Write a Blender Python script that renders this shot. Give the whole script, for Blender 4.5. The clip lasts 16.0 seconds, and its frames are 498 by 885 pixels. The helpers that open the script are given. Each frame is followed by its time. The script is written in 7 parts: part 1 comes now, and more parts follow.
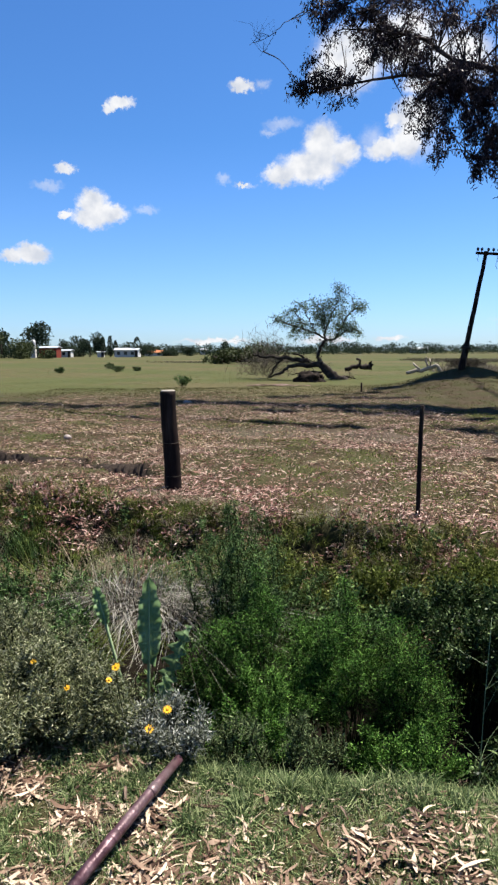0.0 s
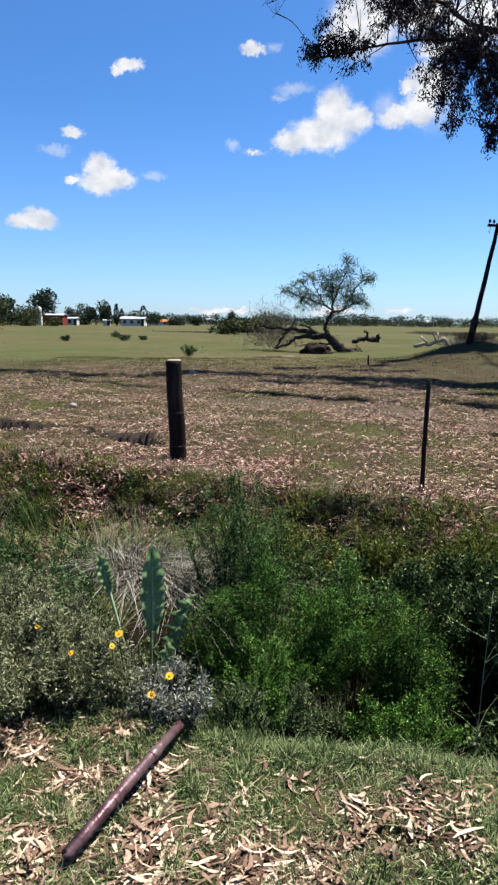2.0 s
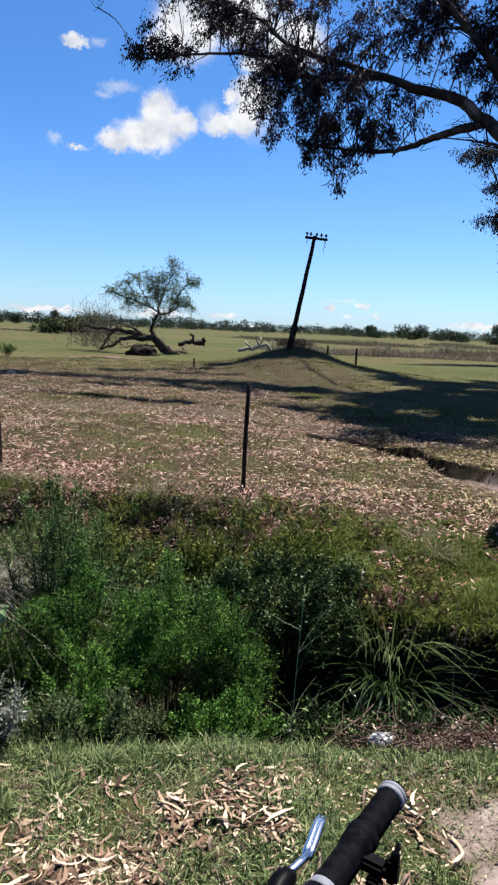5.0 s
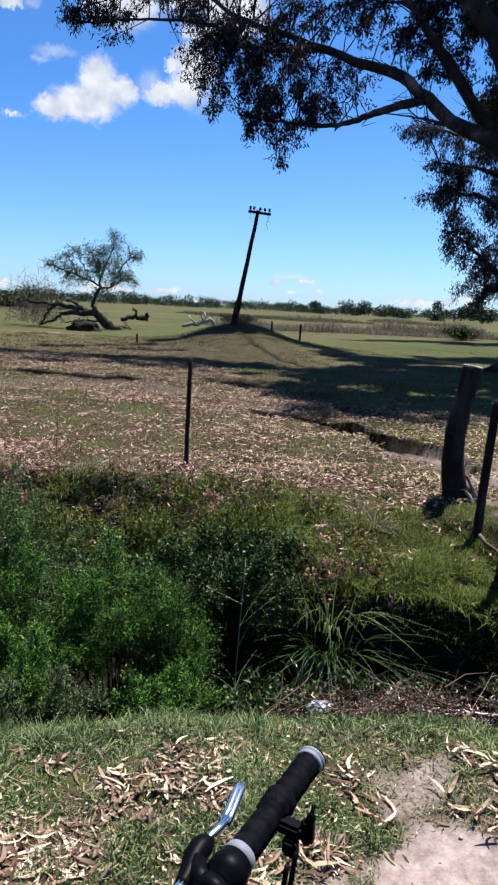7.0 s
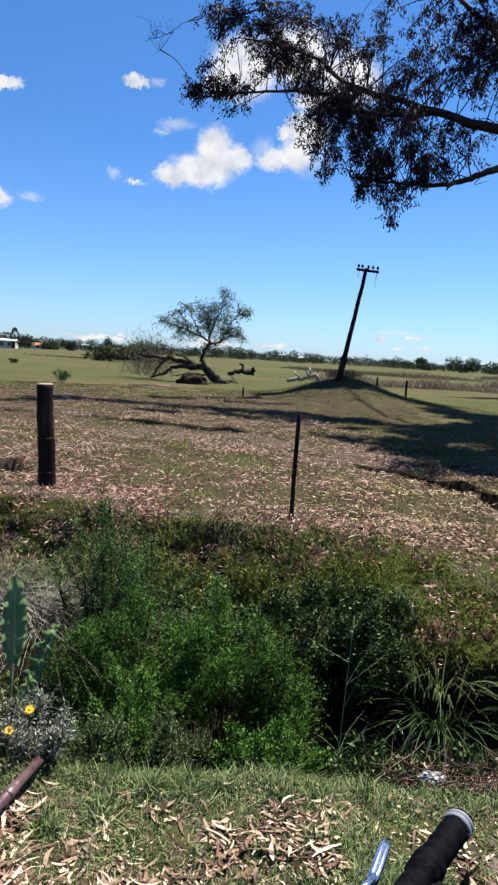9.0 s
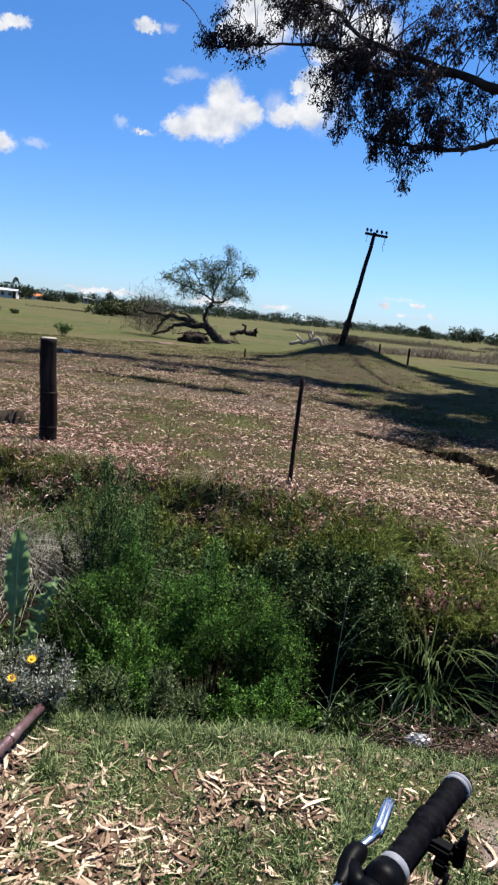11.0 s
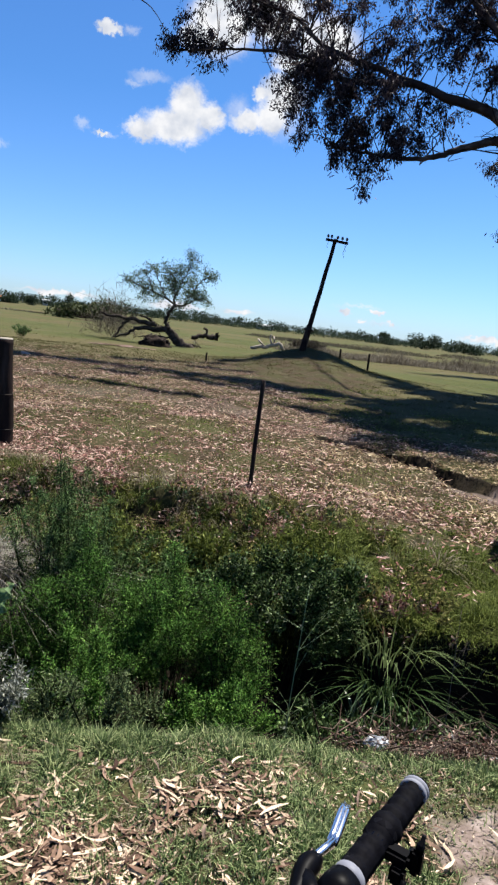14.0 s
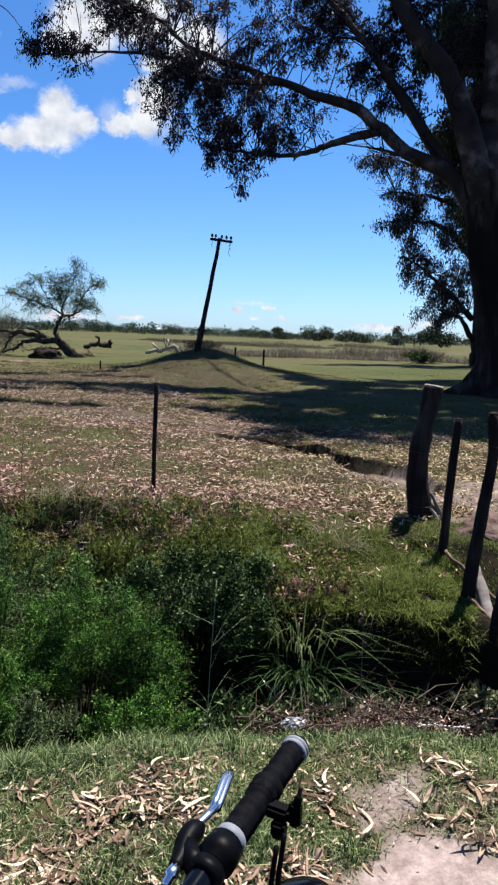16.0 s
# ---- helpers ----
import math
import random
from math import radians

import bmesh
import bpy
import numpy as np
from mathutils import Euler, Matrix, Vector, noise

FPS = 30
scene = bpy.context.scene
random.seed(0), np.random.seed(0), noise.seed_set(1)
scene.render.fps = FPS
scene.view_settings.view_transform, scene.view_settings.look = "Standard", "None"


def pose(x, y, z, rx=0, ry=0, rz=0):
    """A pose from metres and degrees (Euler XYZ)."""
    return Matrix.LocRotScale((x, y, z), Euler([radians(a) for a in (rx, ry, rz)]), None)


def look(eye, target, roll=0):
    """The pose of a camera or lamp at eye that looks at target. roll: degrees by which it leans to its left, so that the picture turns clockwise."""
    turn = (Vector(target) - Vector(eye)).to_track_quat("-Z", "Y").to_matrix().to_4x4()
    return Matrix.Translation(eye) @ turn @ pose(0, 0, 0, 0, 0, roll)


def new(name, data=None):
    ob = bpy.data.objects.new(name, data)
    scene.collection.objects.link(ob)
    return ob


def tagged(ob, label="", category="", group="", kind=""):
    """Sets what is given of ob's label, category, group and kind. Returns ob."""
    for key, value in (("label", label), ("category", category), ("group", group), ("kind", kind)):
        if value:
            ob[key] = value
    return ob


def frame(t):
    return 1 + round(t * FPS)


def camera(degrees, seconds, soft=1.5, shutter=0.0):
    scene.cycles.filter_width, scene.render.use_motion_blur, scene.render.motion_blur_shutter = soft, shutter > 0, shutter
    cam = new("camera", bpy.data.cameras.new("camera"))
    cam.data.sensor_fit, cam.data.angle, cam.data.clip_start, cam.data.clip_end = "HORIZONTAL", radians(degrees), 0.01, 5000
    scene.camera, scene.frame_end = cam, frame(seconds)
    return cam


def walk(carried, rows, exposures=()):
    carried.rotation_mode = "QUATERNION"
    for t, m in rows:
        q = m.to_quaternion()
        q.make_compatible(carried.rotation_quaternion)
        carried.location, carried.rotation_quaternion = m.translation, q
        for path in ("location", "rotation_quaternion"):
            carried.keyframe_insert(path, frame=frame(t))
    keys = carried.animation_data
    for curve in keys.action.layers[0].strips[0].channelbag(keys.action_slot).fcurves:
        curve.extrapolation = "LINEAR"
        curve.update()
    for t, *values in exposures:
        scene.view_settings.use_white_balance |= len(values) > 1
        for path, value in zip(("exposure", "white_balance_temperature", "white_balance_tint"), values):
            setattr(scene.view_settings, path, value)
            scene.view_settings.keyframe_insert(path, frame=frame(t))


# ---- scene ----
cam = camera(39.0, 16.0, soft=2.4)
PATH = [
    (0, (0.026, -0.007, 1.45), (0.016, 1.975, 1.193), -0.3),
    (0.5, (0.031, -0.002, 1.449), (0.037, 1.972, 1.134), 0.3),
    (1, (0.038, 0.007, 1.444), (0.071, 1.975, 1.095), 0.6),
    (1.5, (0.016, 0.0, 1.445), (0.038, 1.972, 1.117), 1.1),
    (2, (0.025, 0.0, 1.448), (0.001, 1.97, 1.11), 0.6),
    (2.5, (0.03, 0.008, 1.442), (0.082, 1.982, 1.135), 0.8),
    (3, (0.045, -0.015, 1.452), (0.181, 1.956, 1.148), 1),
    (3.5, (0.047, -0.016, 1.452), (0.231, 1.951, 1.147), 1.5),
    (4, (0.052, -0.009, 1.446), (0.263, 1.955, 1.136), 1.7),
    (4.5, (0.058, 0.003, 1.436), (0.463, 1.934, 1.114), 2.9),
    (5, (0.061, -0.021, 1.452), (0.52, 1.898, 1.133), 2.5),
    (5.2, (0.075, -0.05, 1.454), (0.569, 1.858, 1.123), 2.3),
    (7.3, (0.092, -0.025, 1.452), (0.7, 1.841, 1.073), 2.8),
    (7.5, (0.095, -0.023, 1.448), (0.683, 1.853, 1.084), 2.8),
    (8, (0.089, -0.042, 1.457), (0.627, 1.851, 1.106), 2.2),
    (8.5, (0.087, -0.026, 1.445), (0.536, 1.897, 1.134), 1.7),
    (9, (0.035, -0.029, 1.439), (0.362, 1.928, 1.197), 3.3),
    (9.2, (0.03, -0.042, 1.443), (0.288, 1.924, 1.185), 4.5),
    (11.3, (-0.002, -0.046, 1.455), (0.383, 1.882, 1.099), 6.5),
    (11.5, (0.033, -0.034, 1.446), (0.519, 1.87, 1.078), 5.8),
    (12, (0.104, -0.027, 1.44), (0.831, 1.777, 0.984), 3),
    (12.5, (0.061, -0.026, 1.445), (0.734, 1.819, 1.077), 6),
    (13, (0.055, -0.015, 1.433), (0.67, 1.855, 1.09), 6),
    (13.5, (0.039, -0.023, 1.443), (0.632, 1.855, 1.104), 6),
    (14, (0.014, -0.023, 1.441), (0.459, 1.898, 1.115), 6.5),
    (14.5, (0.034, -0.053, 1.453), (0.612, 1.826, 1.092), 4.2),
    (15, (0.033, -0.066, 1.455), (0.628, 1.809, 1.102), 3.6),
    (15.5, (0.047, -0.062, 1.439), (0.71, 1.792, 1.094), 2.1),
    (16, (0.062, -0.058, 1.429), (0.764, 1.789, 1.126), 2.2),
]
# the exposure, and the white balance that drifts while the picture fills with shade
EXPOSURES = [(0.0, 1.55, 6500, 10), (5.0, 1.55, 6500, 10), (7.5, 1.5, 6150, 10), (9.0, 1.52, 6500, 10), (11.5, 1.52, 6450, 10), (12.0, 1.48, 6050, 10), (13.0, 1.5, 6150, 10), (14.0, 1.55, 6500, 10), (16.0, 1.52, 6350, 10)]
walk(cam, [(t, look(eye, target, roll)) for t, eye, target, roll in PATH], exposures=EXPOSURES)

# ---- world, sun ----
SUN_EL, SUN_AZ = 65.0, 56.0   # degrees; azimuth from +y towards +x
SUN_TO = Vector((math.sin(radians(SUN_AZ)) * math.cos(radians(SUN_EL)), math.cos(radians(SUN_AZ)) * math.cos(radians(SUN_EL)), math.sin(radians(SUN_EL))))
sun = new("sun", bpy.data.lights.new("sun", "SUN"))
sun.data.energy, sun.data.angle, sun.data.color = 5.0, radians(0.53), (1.0, 0.95, 0.87)
sun.matrix_world = look((0, 0, 60), Vector((0, 0, 60)) - SUN_TO)

# clouds of the day: azimuth, elevation, half width, half height, in degrees
CLOUDS = [
    (5.5, 15.2, 1.5, 1.9), (4.6, 13.9, 2.6, 1.25), (2.3, 13.4, 1.5, 0.8), (7.2, 14.9, 1.3, 1.1),
    (10.2, 15.0, 1.5, 0.85), (11.9, 15.4, 1.4, 1.2), (12.6, 17.0, 1.9, 1.5), (10.9, 17.0, 0.7, 0.5), 
    (-0.75, 12.75, 0.45, 0.2), (-0.7, 19.5, 0.95, 0.42), 
    (-10.0, 18.2, 1.05, 0.5), (-10.8, 17.8, 0.6, 0.35), (-14.3, 13.6, 0.8, 0.45),
    (-12.3, 11.2, 1.2, 1.1), (-11.2, 10.5, 1.7, 0.8), (-12.4, 10.1, 1.6, 0.75), (-14.4, 10.3, 0.6, 0.35),
    (-17.0, 7.4, 1.5, 0.8), (-18.4, 7.1, 0.9, 0.5),
    (7.5, 21.0, 2.8, 2.3), (11.5, 22.0, 3.0, 2.0), (15.5, 20.5, 2.6, 2.0), (5.5, 20.0, 1.2, 1.0), (13.0, 19.2, 1.6, 0.8),
    (19.5, 1.9, 0.5, 0.28), (21.9, 2.05, 0.75, 0.2), (20.8, 1.3, 0.45, 0.15), (23.1, 1.35, 0.4, 0.15), (31.0, 0.9, 2.6, 0.25), (34.5, 1.2, 1.6, 0.2),
    (-3.0, 0.9, 3.0, 0.22), (6.0, 0.9, 2.4, 0.25), (11.0, 1.0, 1.2, 0.2),
    (-60, 22, 9, 4), (-95, 30, 11, 5), (70, 34, 8, 4), (150, 28, 12, 6), (-150, 35, 10, 5), (105, 20, 10, 4),
]
# thin wisps of cloud, half transparent
WISPS = [(2.5, 16.9, 1.3, 0.4), (1.4, 16.4, 0.7, 0.25), (-2.2, 13.1, 0.5, 0.35), (-0.5, 12.7, 0.9, 0.2), (0.9, 19.6, 0.5, 0.4), (-15.6, 12.3, 1.0, 0.35), (9.3, 15.7, 0.9, 0.8), (12.8, 15.4, 1.7, 1.3), (-8.2, 10.9, 0.8, 0.3), (20.5, 2.4, 1.6, 0.18), (22.5, 1.2, 1.2, 0.15)]
world = bpy.data.worlds.new("sky")
scene.world = world
world.use_nodes = True
wn, wl = world.node_tree.nodes, world.node_tree.links
wn.clear()


def wnode(kind, **sets):
    n = wn.new(kind)
    for k, v in sets.items():
        if k == "op":
            n.operation = v
        elif k == "a":
            n.inputs[0].default_value = v
        elif k == "b":
            n.inputs[1].default_value = v
    return n


sky = wn.new("ShaderNodeTexSky")
sky.sky_type, sky.sun_disc = "NISHITA", False
sky.sun_elevation, sky.sun_rotation = radians(SUN_EL), radians(SUN_AZ)
sky.altitude, sky.air_density, sky.dust_density, sky.ozone_density = 100, 1.0, 0.35, 2.2
coord = wn.new("ShaderNodeTexCoord")
parts = wn.new("ShaderNodeSeparateXYZ")
wl.new(coord.outputs["Generated"], parts.inputs[0])
azi = wnode("ShaderNodeMath", op="ARCTAN2")
wl.new(parts.outputs[0], azi.inputs[0]); wl.new(parts.outputs[1], azi.inputs[1])
ele = wnode("ShaderNodeMath", op="ARCSINE")
wl.new(parts.outputs[2], ele.inputs[0])
azd, eld = wnode("ShaderNodeMath", op="MULTIPLY", b=180 / math.pi), wnode("ShaderNodeMath", op="MULTIPLY", b=180 / math.pi)
wl.new(azi.outputs[0], azd.inputs[0]); wl.new(ele.outputs[0], eld.inputs[0])
plane = wn.new("ShaderNodeCombineXYZ")
wl.new(azd.outputs[0], plane.inputs[0]); wl.new(eld.outputs[0], plane.inputs[1])
puff = wn.new("ShaderNodeTexNoise")
puff.inputs["Scale"].default_value, puff.inputs["Detail"].default_value, puff.inputs["Roughness"].default_value = 0.7, 9, 0.68
wl.new(plane.outputs[0], puff.inputs["Vector"])
shift = wnode("ShaderNodeVectorMath", op="SUBTRACT", b=(0.5, 0.5, 0.5))
wl.new(puff.outputs["Color"], shift.inputs[0])
scaled = wnode("ShaderNodeVectorMath", op="SCALE")
scaled.inputs["Scale"].default_value = 1.25
wl.new(shift.outputs[0], scaled.inputs[0])
curl = wn.new("ShaderNodeTexNoise")
curl.inputs["Scale"].default_value, curl.inputs["Detail"].default_value, curl.inputs["Roughness"].default_value = 2.6, 6, 0.6
wl.new(plane.outputs[0], curl.inputs["Vector"])
curl_mid = wnode("ShaderNodeVectorMath", op="SUBTRACT", b=(0.5, 0.5, 0.5))
wl.new(curl.outputs["Color"], curl_mid.inputs[0])
curl_by = wnode("ShaderNodeVectorMath", op="SCALE")
curl_by.inputs["Scale"].default_value = 0.9
wl.new(curl_mid.outputs[0], curl_by.inputs[0])
both = wnode("ShaderNodeVectorMath", op="ADD")
wl.new(scaled.outputs[0], both.inputs[0]); wl.new(curl_by.outputs[0], both.inputs[1])
bent = wnode("ShaderNodeVectorMath", op="ADD")
wl.new(plane.outputs[0], bent.inputs[0]); wl.new(both.outputs[0], bent.inputs[1])


def cloud_cover(clouds, edge, core):
    """How far each direction lies inside the given clouds, 0 to 1."""
    nearest = None
    for ca, ce, cw, ch in clouds:
        off = wnode("ShaderNodeVectorMath", op="SUBTRACT", b=(ca, ce, 0))
        wl.new(bent.outputs[0], off.inputs[0])
        div = wnode("ShaderNodeVectorMath", op="MULTIPLY", b=(1 / cw, 1 / ch, 0))
        wl.new(off.outputs[0], div.inputs[0])
        size = wnode("ShaderNodeVectorMath", op="LENGTH")
        wl.new(div.outputs[0], size.inputs[0])
        if nearest is None:
            nearest = size.outputs["Value"]
        else:
            least = wnode("ShaderNodeMath", op="SMOOTH_MIN")
            least.inputs[2].default_value = 0.25
            wl.new(nearest, least.inputs[0]); wl.new(size.outputs["Value"], least.inputs[1])
            nearest = least.outputs[0]
    mask = wn.new("ShaderNodeMapRange")
    mask.interpolation_type = "SMOOTHSTEP"
    mask.inputs["From Min"].default_value, mask.inputs["From Max"].default_value = edge, core
    wl.new(nearest, mask.inputs["Value"])
    return mask.outputs["Result"]


thin_part = wnode("ShaderNodeMath", op="MULTIPLY", b=0.4)
wl.new(cloud_cover(WISPS, 1.5, 0.2), thin_part.inputs[0])
cover = wnode("ShaderNodeMath", op="MAXIMUM")
wl.new(cloud_cover(CLOUDS, 1.22, 0.55), cover.inputs[0]); wl.new(thin_part.outputs[0], cover.inputs[1])
fine = wn.new("ShaderNodeTexNoise")
fine.inputs["Scale"].default_value, fine.inputs["Detail"].default_value = 0.6, 4
wl.new(plane.outputs[0], fine.inputs["Vector"])
white = wn.new("ShaderNodeValToRGB")
white.color_ramp.elements[0].position, white.color_ramp.elements[0].color = 0.36, (4.6, 4.9, 5.5, 1)
white.color_ramp.elements[1].position, white.color_ramp.elements[1].color = 0.6, (6.5, 6.55, 6.7, 1)
wl.new(fine.outputs["Fac"], white.inputs["Fac"])
over = wn.new("ShaderNodeMix")
over.data_type = "RGBA"
wl.new(cover.outputs[0], over.inputs["Factor"])
tint = wn.new("ShaderNodeMix")
tint.data_type, tint.blend_type = "RGBA", "MULTIPLY"
tint.inputs["Factor"].default_value, tint.inputs["B"].default_value = 1.0, (0.36, 0.66, 1.08, 1)
low = wn.new("ShaderNodeMapRange")
low.inputs["From Min"].default_value, low.inputs["From Max"].default_value = 16.0, 0.0
wl.new(eld.outputs[0], low.inputs["Value"])
hue = wn.new("ShaderNodeMix")
hue.data_type = "RGBA"
hue.inputs["A"].default_value, hue.inputs["B"].default_value = (0.38, 0.70, 1.08, 1), (0.6, 0.83, 1.26, 1)
wl.new(low.outputs["Result"], hue.inputs["Factor"])
wl.new(hue.outputs["Result"], tint.inputs["B"])
wl.new(sky.outputs[0], tint.inputs["A"])
wl.new(tint.outputs["Result"], over.inputs["A"]); wl.new(white.outputs["Color"], over.inputs["B"])
back = wn.new("ShaderNodeBackground")
back.inputs["Strength"].default_value = 0.05
wl.new(over.outputs["Result"], back.inputs["Color"])
out = wn.new("ShaderNodeOutputWorld")
wl.new(back.outputs[0], out.inputs["Surface"])

# ---- materials ----


def ramp_mat(name, stops, scale=6.0, detail=6, rough=0.85, bump=0.3, bump_scale=40.0, stretch=(1, 1, 1), metal=0.0, island=0.0, leafy=0.0, second=None, depth=0.01, gloss=0.06):
    """A material with colour stops over noise in object space, finer relief, and random shade per island; leafy lets light through."""
    m = bpy.data.materials.new(name)
    m.use_nodes = True
    n, l = m.node_tree.nodes, m.node_tree.links
    bsdf, end = n["Principled BSDF"], n["Material Output"]
    bsdf.inputs["Roughness"].default_value, bsdf.inputs["Metallic"].default_value = rough, metal
    bsdf.inputs["Specular IOR Level"].default_value = gloss
    tc = n.new("ShaderNodeTexCoord")
    mp = n.new("ShaderNodeMapping")
    mp.inputs["Scale"].default_value = stretch
    l.new(tc.outputs["Object"], mp.inputs["Vector"])
    nz = n.new("ShaderNodeTexNoise")
    nz.inputs["Scale"].default_value, nz.inputs["Detail"].default_value, nz.inputs["Roughness"].default_value = scale, detail, 0.6
    l.new(mp.outputs[0], nz.inputs["Vector"])
    factor = nz.outputs["Fac"]
    if island:
        geo = n.new("ShaderNodeNewGeometry")
        mixer = n.new("ShaderNodeMix")
        mixer.inputs["Factor"].default_value = island
        l.new(nz.outputs["Fac"], mixer.inputs["A"])
        l.new(geo.outputs["Random Per Island"], mixer.inputs["B"])
        factor = mixer.outputs["Result"]
    cr = n.new("ShaderNodeValToRGB")
    els = cr.color_ramp.elements
    lo, hi = (0.3, 0.7) if not island else (0.1, 0.9)
    for i, c in enumerate(stops):
        p = lo + (hi - lo) * i / max(1, len(stops) - 1)
        e = els[i] if i < 2 else els.new(p)
        e.position, e.color = p, (*c, 1)
    if len(stops) == 1:
        els[1].color = (*stops[0], 1)
    l.new(factor, cr.inputs["Fac"])
    colour = cr.outputs["Color"]
    if second:
        big = n.new("ShaderNodeTexNoise")
        big.inputs["Scale"].default_value, big.inputs["Detail"].default_value = second[0], 4
        l.new(tc.outputs["Object"], big.inputs["Vector"])
        rg = n.new("ShaderNodeMapRange")
        rg.inputs["From Min"].default_value, rg.inputs["From Max"].default_value = 0.42, 0.66
        l.new(big.outputs["Fac"], rg.inputs["Value"])
        mx = n.new("ShaderNodeMix")
        mx.data_type = "RGBA"
        l.new(rg.outputs["Result"], mx.inputs["Factor"])
        l.new(colour, mx.inputs["A"])
        mx.inputs["B"].default_value = (*second[1], 1)
        colour = mx.outputs["Result"]
    l.new(colour, bsdf.inputs["Base Color"])
    if bump:
        bz = n.new("ShaderNodeTexNoise")
        bz.inputs["Scale"].default_value, bz.inputs["Detail"].default_value = bump_scale, 5
        l.new(mp.outputs[0], bz.inputs["Vector"])
        bp = n.new("ShaderNodeBump")
        bp.inputs["Strength"].default_value, bp.inputs["Distance"].default_value = bump, depth
        l.new(bz.outputs["Fac"], bp.inputs["Height"])
        l.new(bp.outputs["Normal"], bsdf.inputs["Normal"])
    if leafy:
        tl = n.new("ShaderNodeBsdfTranslucent")
        l.new(colour, tl.inputs["Color"])
        ms = n.new("ShaderNodeMixShader")
        ms.inputs["Fac"].default_value = leafy
        l.new(bsdf.outputs[0], ms.inputs[1]); l.new(tl.outputs[0], ms.inputs[2])
        l.new(ms.outputs[0], end.inputs["Surface"])
    return m


M = {}
# backlit purple, bluish light and sunlit olive are put into these three leaf colours
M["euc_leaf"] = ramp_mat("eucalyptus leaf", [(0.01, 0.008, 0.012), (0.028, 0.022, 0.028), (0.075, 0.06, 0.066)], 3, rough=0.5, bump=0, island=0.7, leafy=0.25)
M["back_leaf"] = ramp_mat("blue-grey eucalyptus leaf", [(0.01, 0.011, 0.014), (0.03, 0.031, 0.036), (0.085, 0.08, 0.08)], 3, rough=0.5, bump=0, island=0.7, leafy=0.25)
M["rear_leaf"] = ramp_mat("sunlit olive eucalyptus leaf", [(0.012, 0.015, 0.007), (0.034, 0.04, 0.018), (0.085, 0.09, 0.042)], 3, rough=0.5, bump=0, island=0.7, leafy=0.1)
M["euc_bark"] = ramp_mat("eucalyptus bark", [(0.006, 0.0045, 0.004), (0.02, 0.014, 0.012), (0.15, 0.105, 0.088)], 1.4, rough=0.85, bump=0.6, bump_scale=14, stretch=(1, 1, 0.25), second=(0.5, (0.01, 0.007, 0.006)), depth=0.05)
# near-black and pale stops put shade and sunlit rims into the limb bark
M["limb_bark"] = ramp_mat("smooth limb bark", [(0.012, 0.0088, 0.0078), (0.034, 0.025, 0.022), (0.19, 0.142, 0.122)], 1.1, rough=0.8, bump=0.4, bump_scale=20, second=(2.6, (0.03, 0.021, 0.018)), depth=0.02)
# ditch leaves: dark and pale stops put shaded insides and sunlit tips into colour
M["feather"] = ramp_mat("feathery leaf", [(0.003, 0.01, 0.002), (0.019, 0.056, 0.008), (0.076, 0.18, 0.029), (0.21, 0.355, 0.08)], 3, rough=0.55, bump=0, island=0.7, leafy=0.14)
M["feather_grey"] = ramp_mat("grey feathery leaf", [(0.006, 0.016, 0.004), (0.02, 0.044, 0.012), (0.065, 0.12, 0.036), (0.18, 0.26, 0.1)], 3, rough=0.6, bump=0, island=0.7, leafy=0.12)
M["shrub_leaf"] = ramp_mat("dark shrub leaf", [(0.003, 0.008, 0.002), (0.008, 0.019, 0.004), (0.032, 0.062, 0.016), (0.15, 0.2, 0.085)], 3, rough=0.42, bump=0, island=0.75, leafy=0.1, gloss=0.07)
M["grey_leaf"] = ramp_mat("grey-green leaf", [(0.026, 0.032, 0.013), (0.11, 0.125, 0.054), (0.38, 0.38, 0.25)], 4, rough=0.65, bump=0, island=0.7, leafy=0.2)
M["sage_leaf"] = ramp_mat("sage-green leaf", [(0.018, 0.032, 0.01), (0.065, 0.095, 0.036), (0.19, 0.23, 0.11)], 4, rough=0.6, bump=0, island=0.7, leafy=0.2)
M["bank_weed"] = ramp_mat("yellowing bank weed", [(0.018, 0.014, 0.005), (0.055, 0.055, 0.016), (0.14, 0.135, 0.04), (0.3, 0.26, 0.1)], 1.5, rough=0.6, bump=0, island=0.7, leafy=0.25)
M["silver_leaf"] = ramp_mat("silver leaf", [(0.025, 0.03, 0.02), (0.1, 0.11, 0.08), (0.4, 0.41, 0.36)], 4, rough=0.6, bump=0, island=0.7, leafy=0.2)
M["stem"] = ramp_mat("plant stem", [(0.01, 0.014, 0.005), (0.028, 0.032, 0.013)], 8, rough=0.7, bump=0.2)
# the whitish last stop paints glints onto some of the strap leaves
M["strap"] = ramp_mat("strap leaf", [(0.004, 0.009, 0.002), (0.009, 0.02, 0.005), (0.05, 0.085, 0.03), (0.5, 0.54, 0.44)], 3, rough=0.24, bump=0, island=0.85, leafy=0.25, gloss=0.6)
M["grass"] = ramp_mat("bank grass", [(0.012, 0.023, 0.007), (0.056, 0.09, 0.03), (0.28, 0.315, 0.15)], 2.2, rough=0.6, bump=0, island=0.8, leafy=0.3)
M["field_grass"] = ramp_mat("pasture grass", [(0.026, 0.029, 0.009), (0.042, 0.043, 0.014), (0.066, 0.06, 0.025)], 0.8, rough=0.65, bump=0, island=0.5, leafy=0.3)
M["far_grass"] = ramp_mat("far pasture grass", [(0.034, 0.038, 0.013), (0.056, 0.056, 0.022), (0.09, 0.08, 0.038)], 0.8, rough=0.65, bump=0, island=0.4, leafy=0.5)
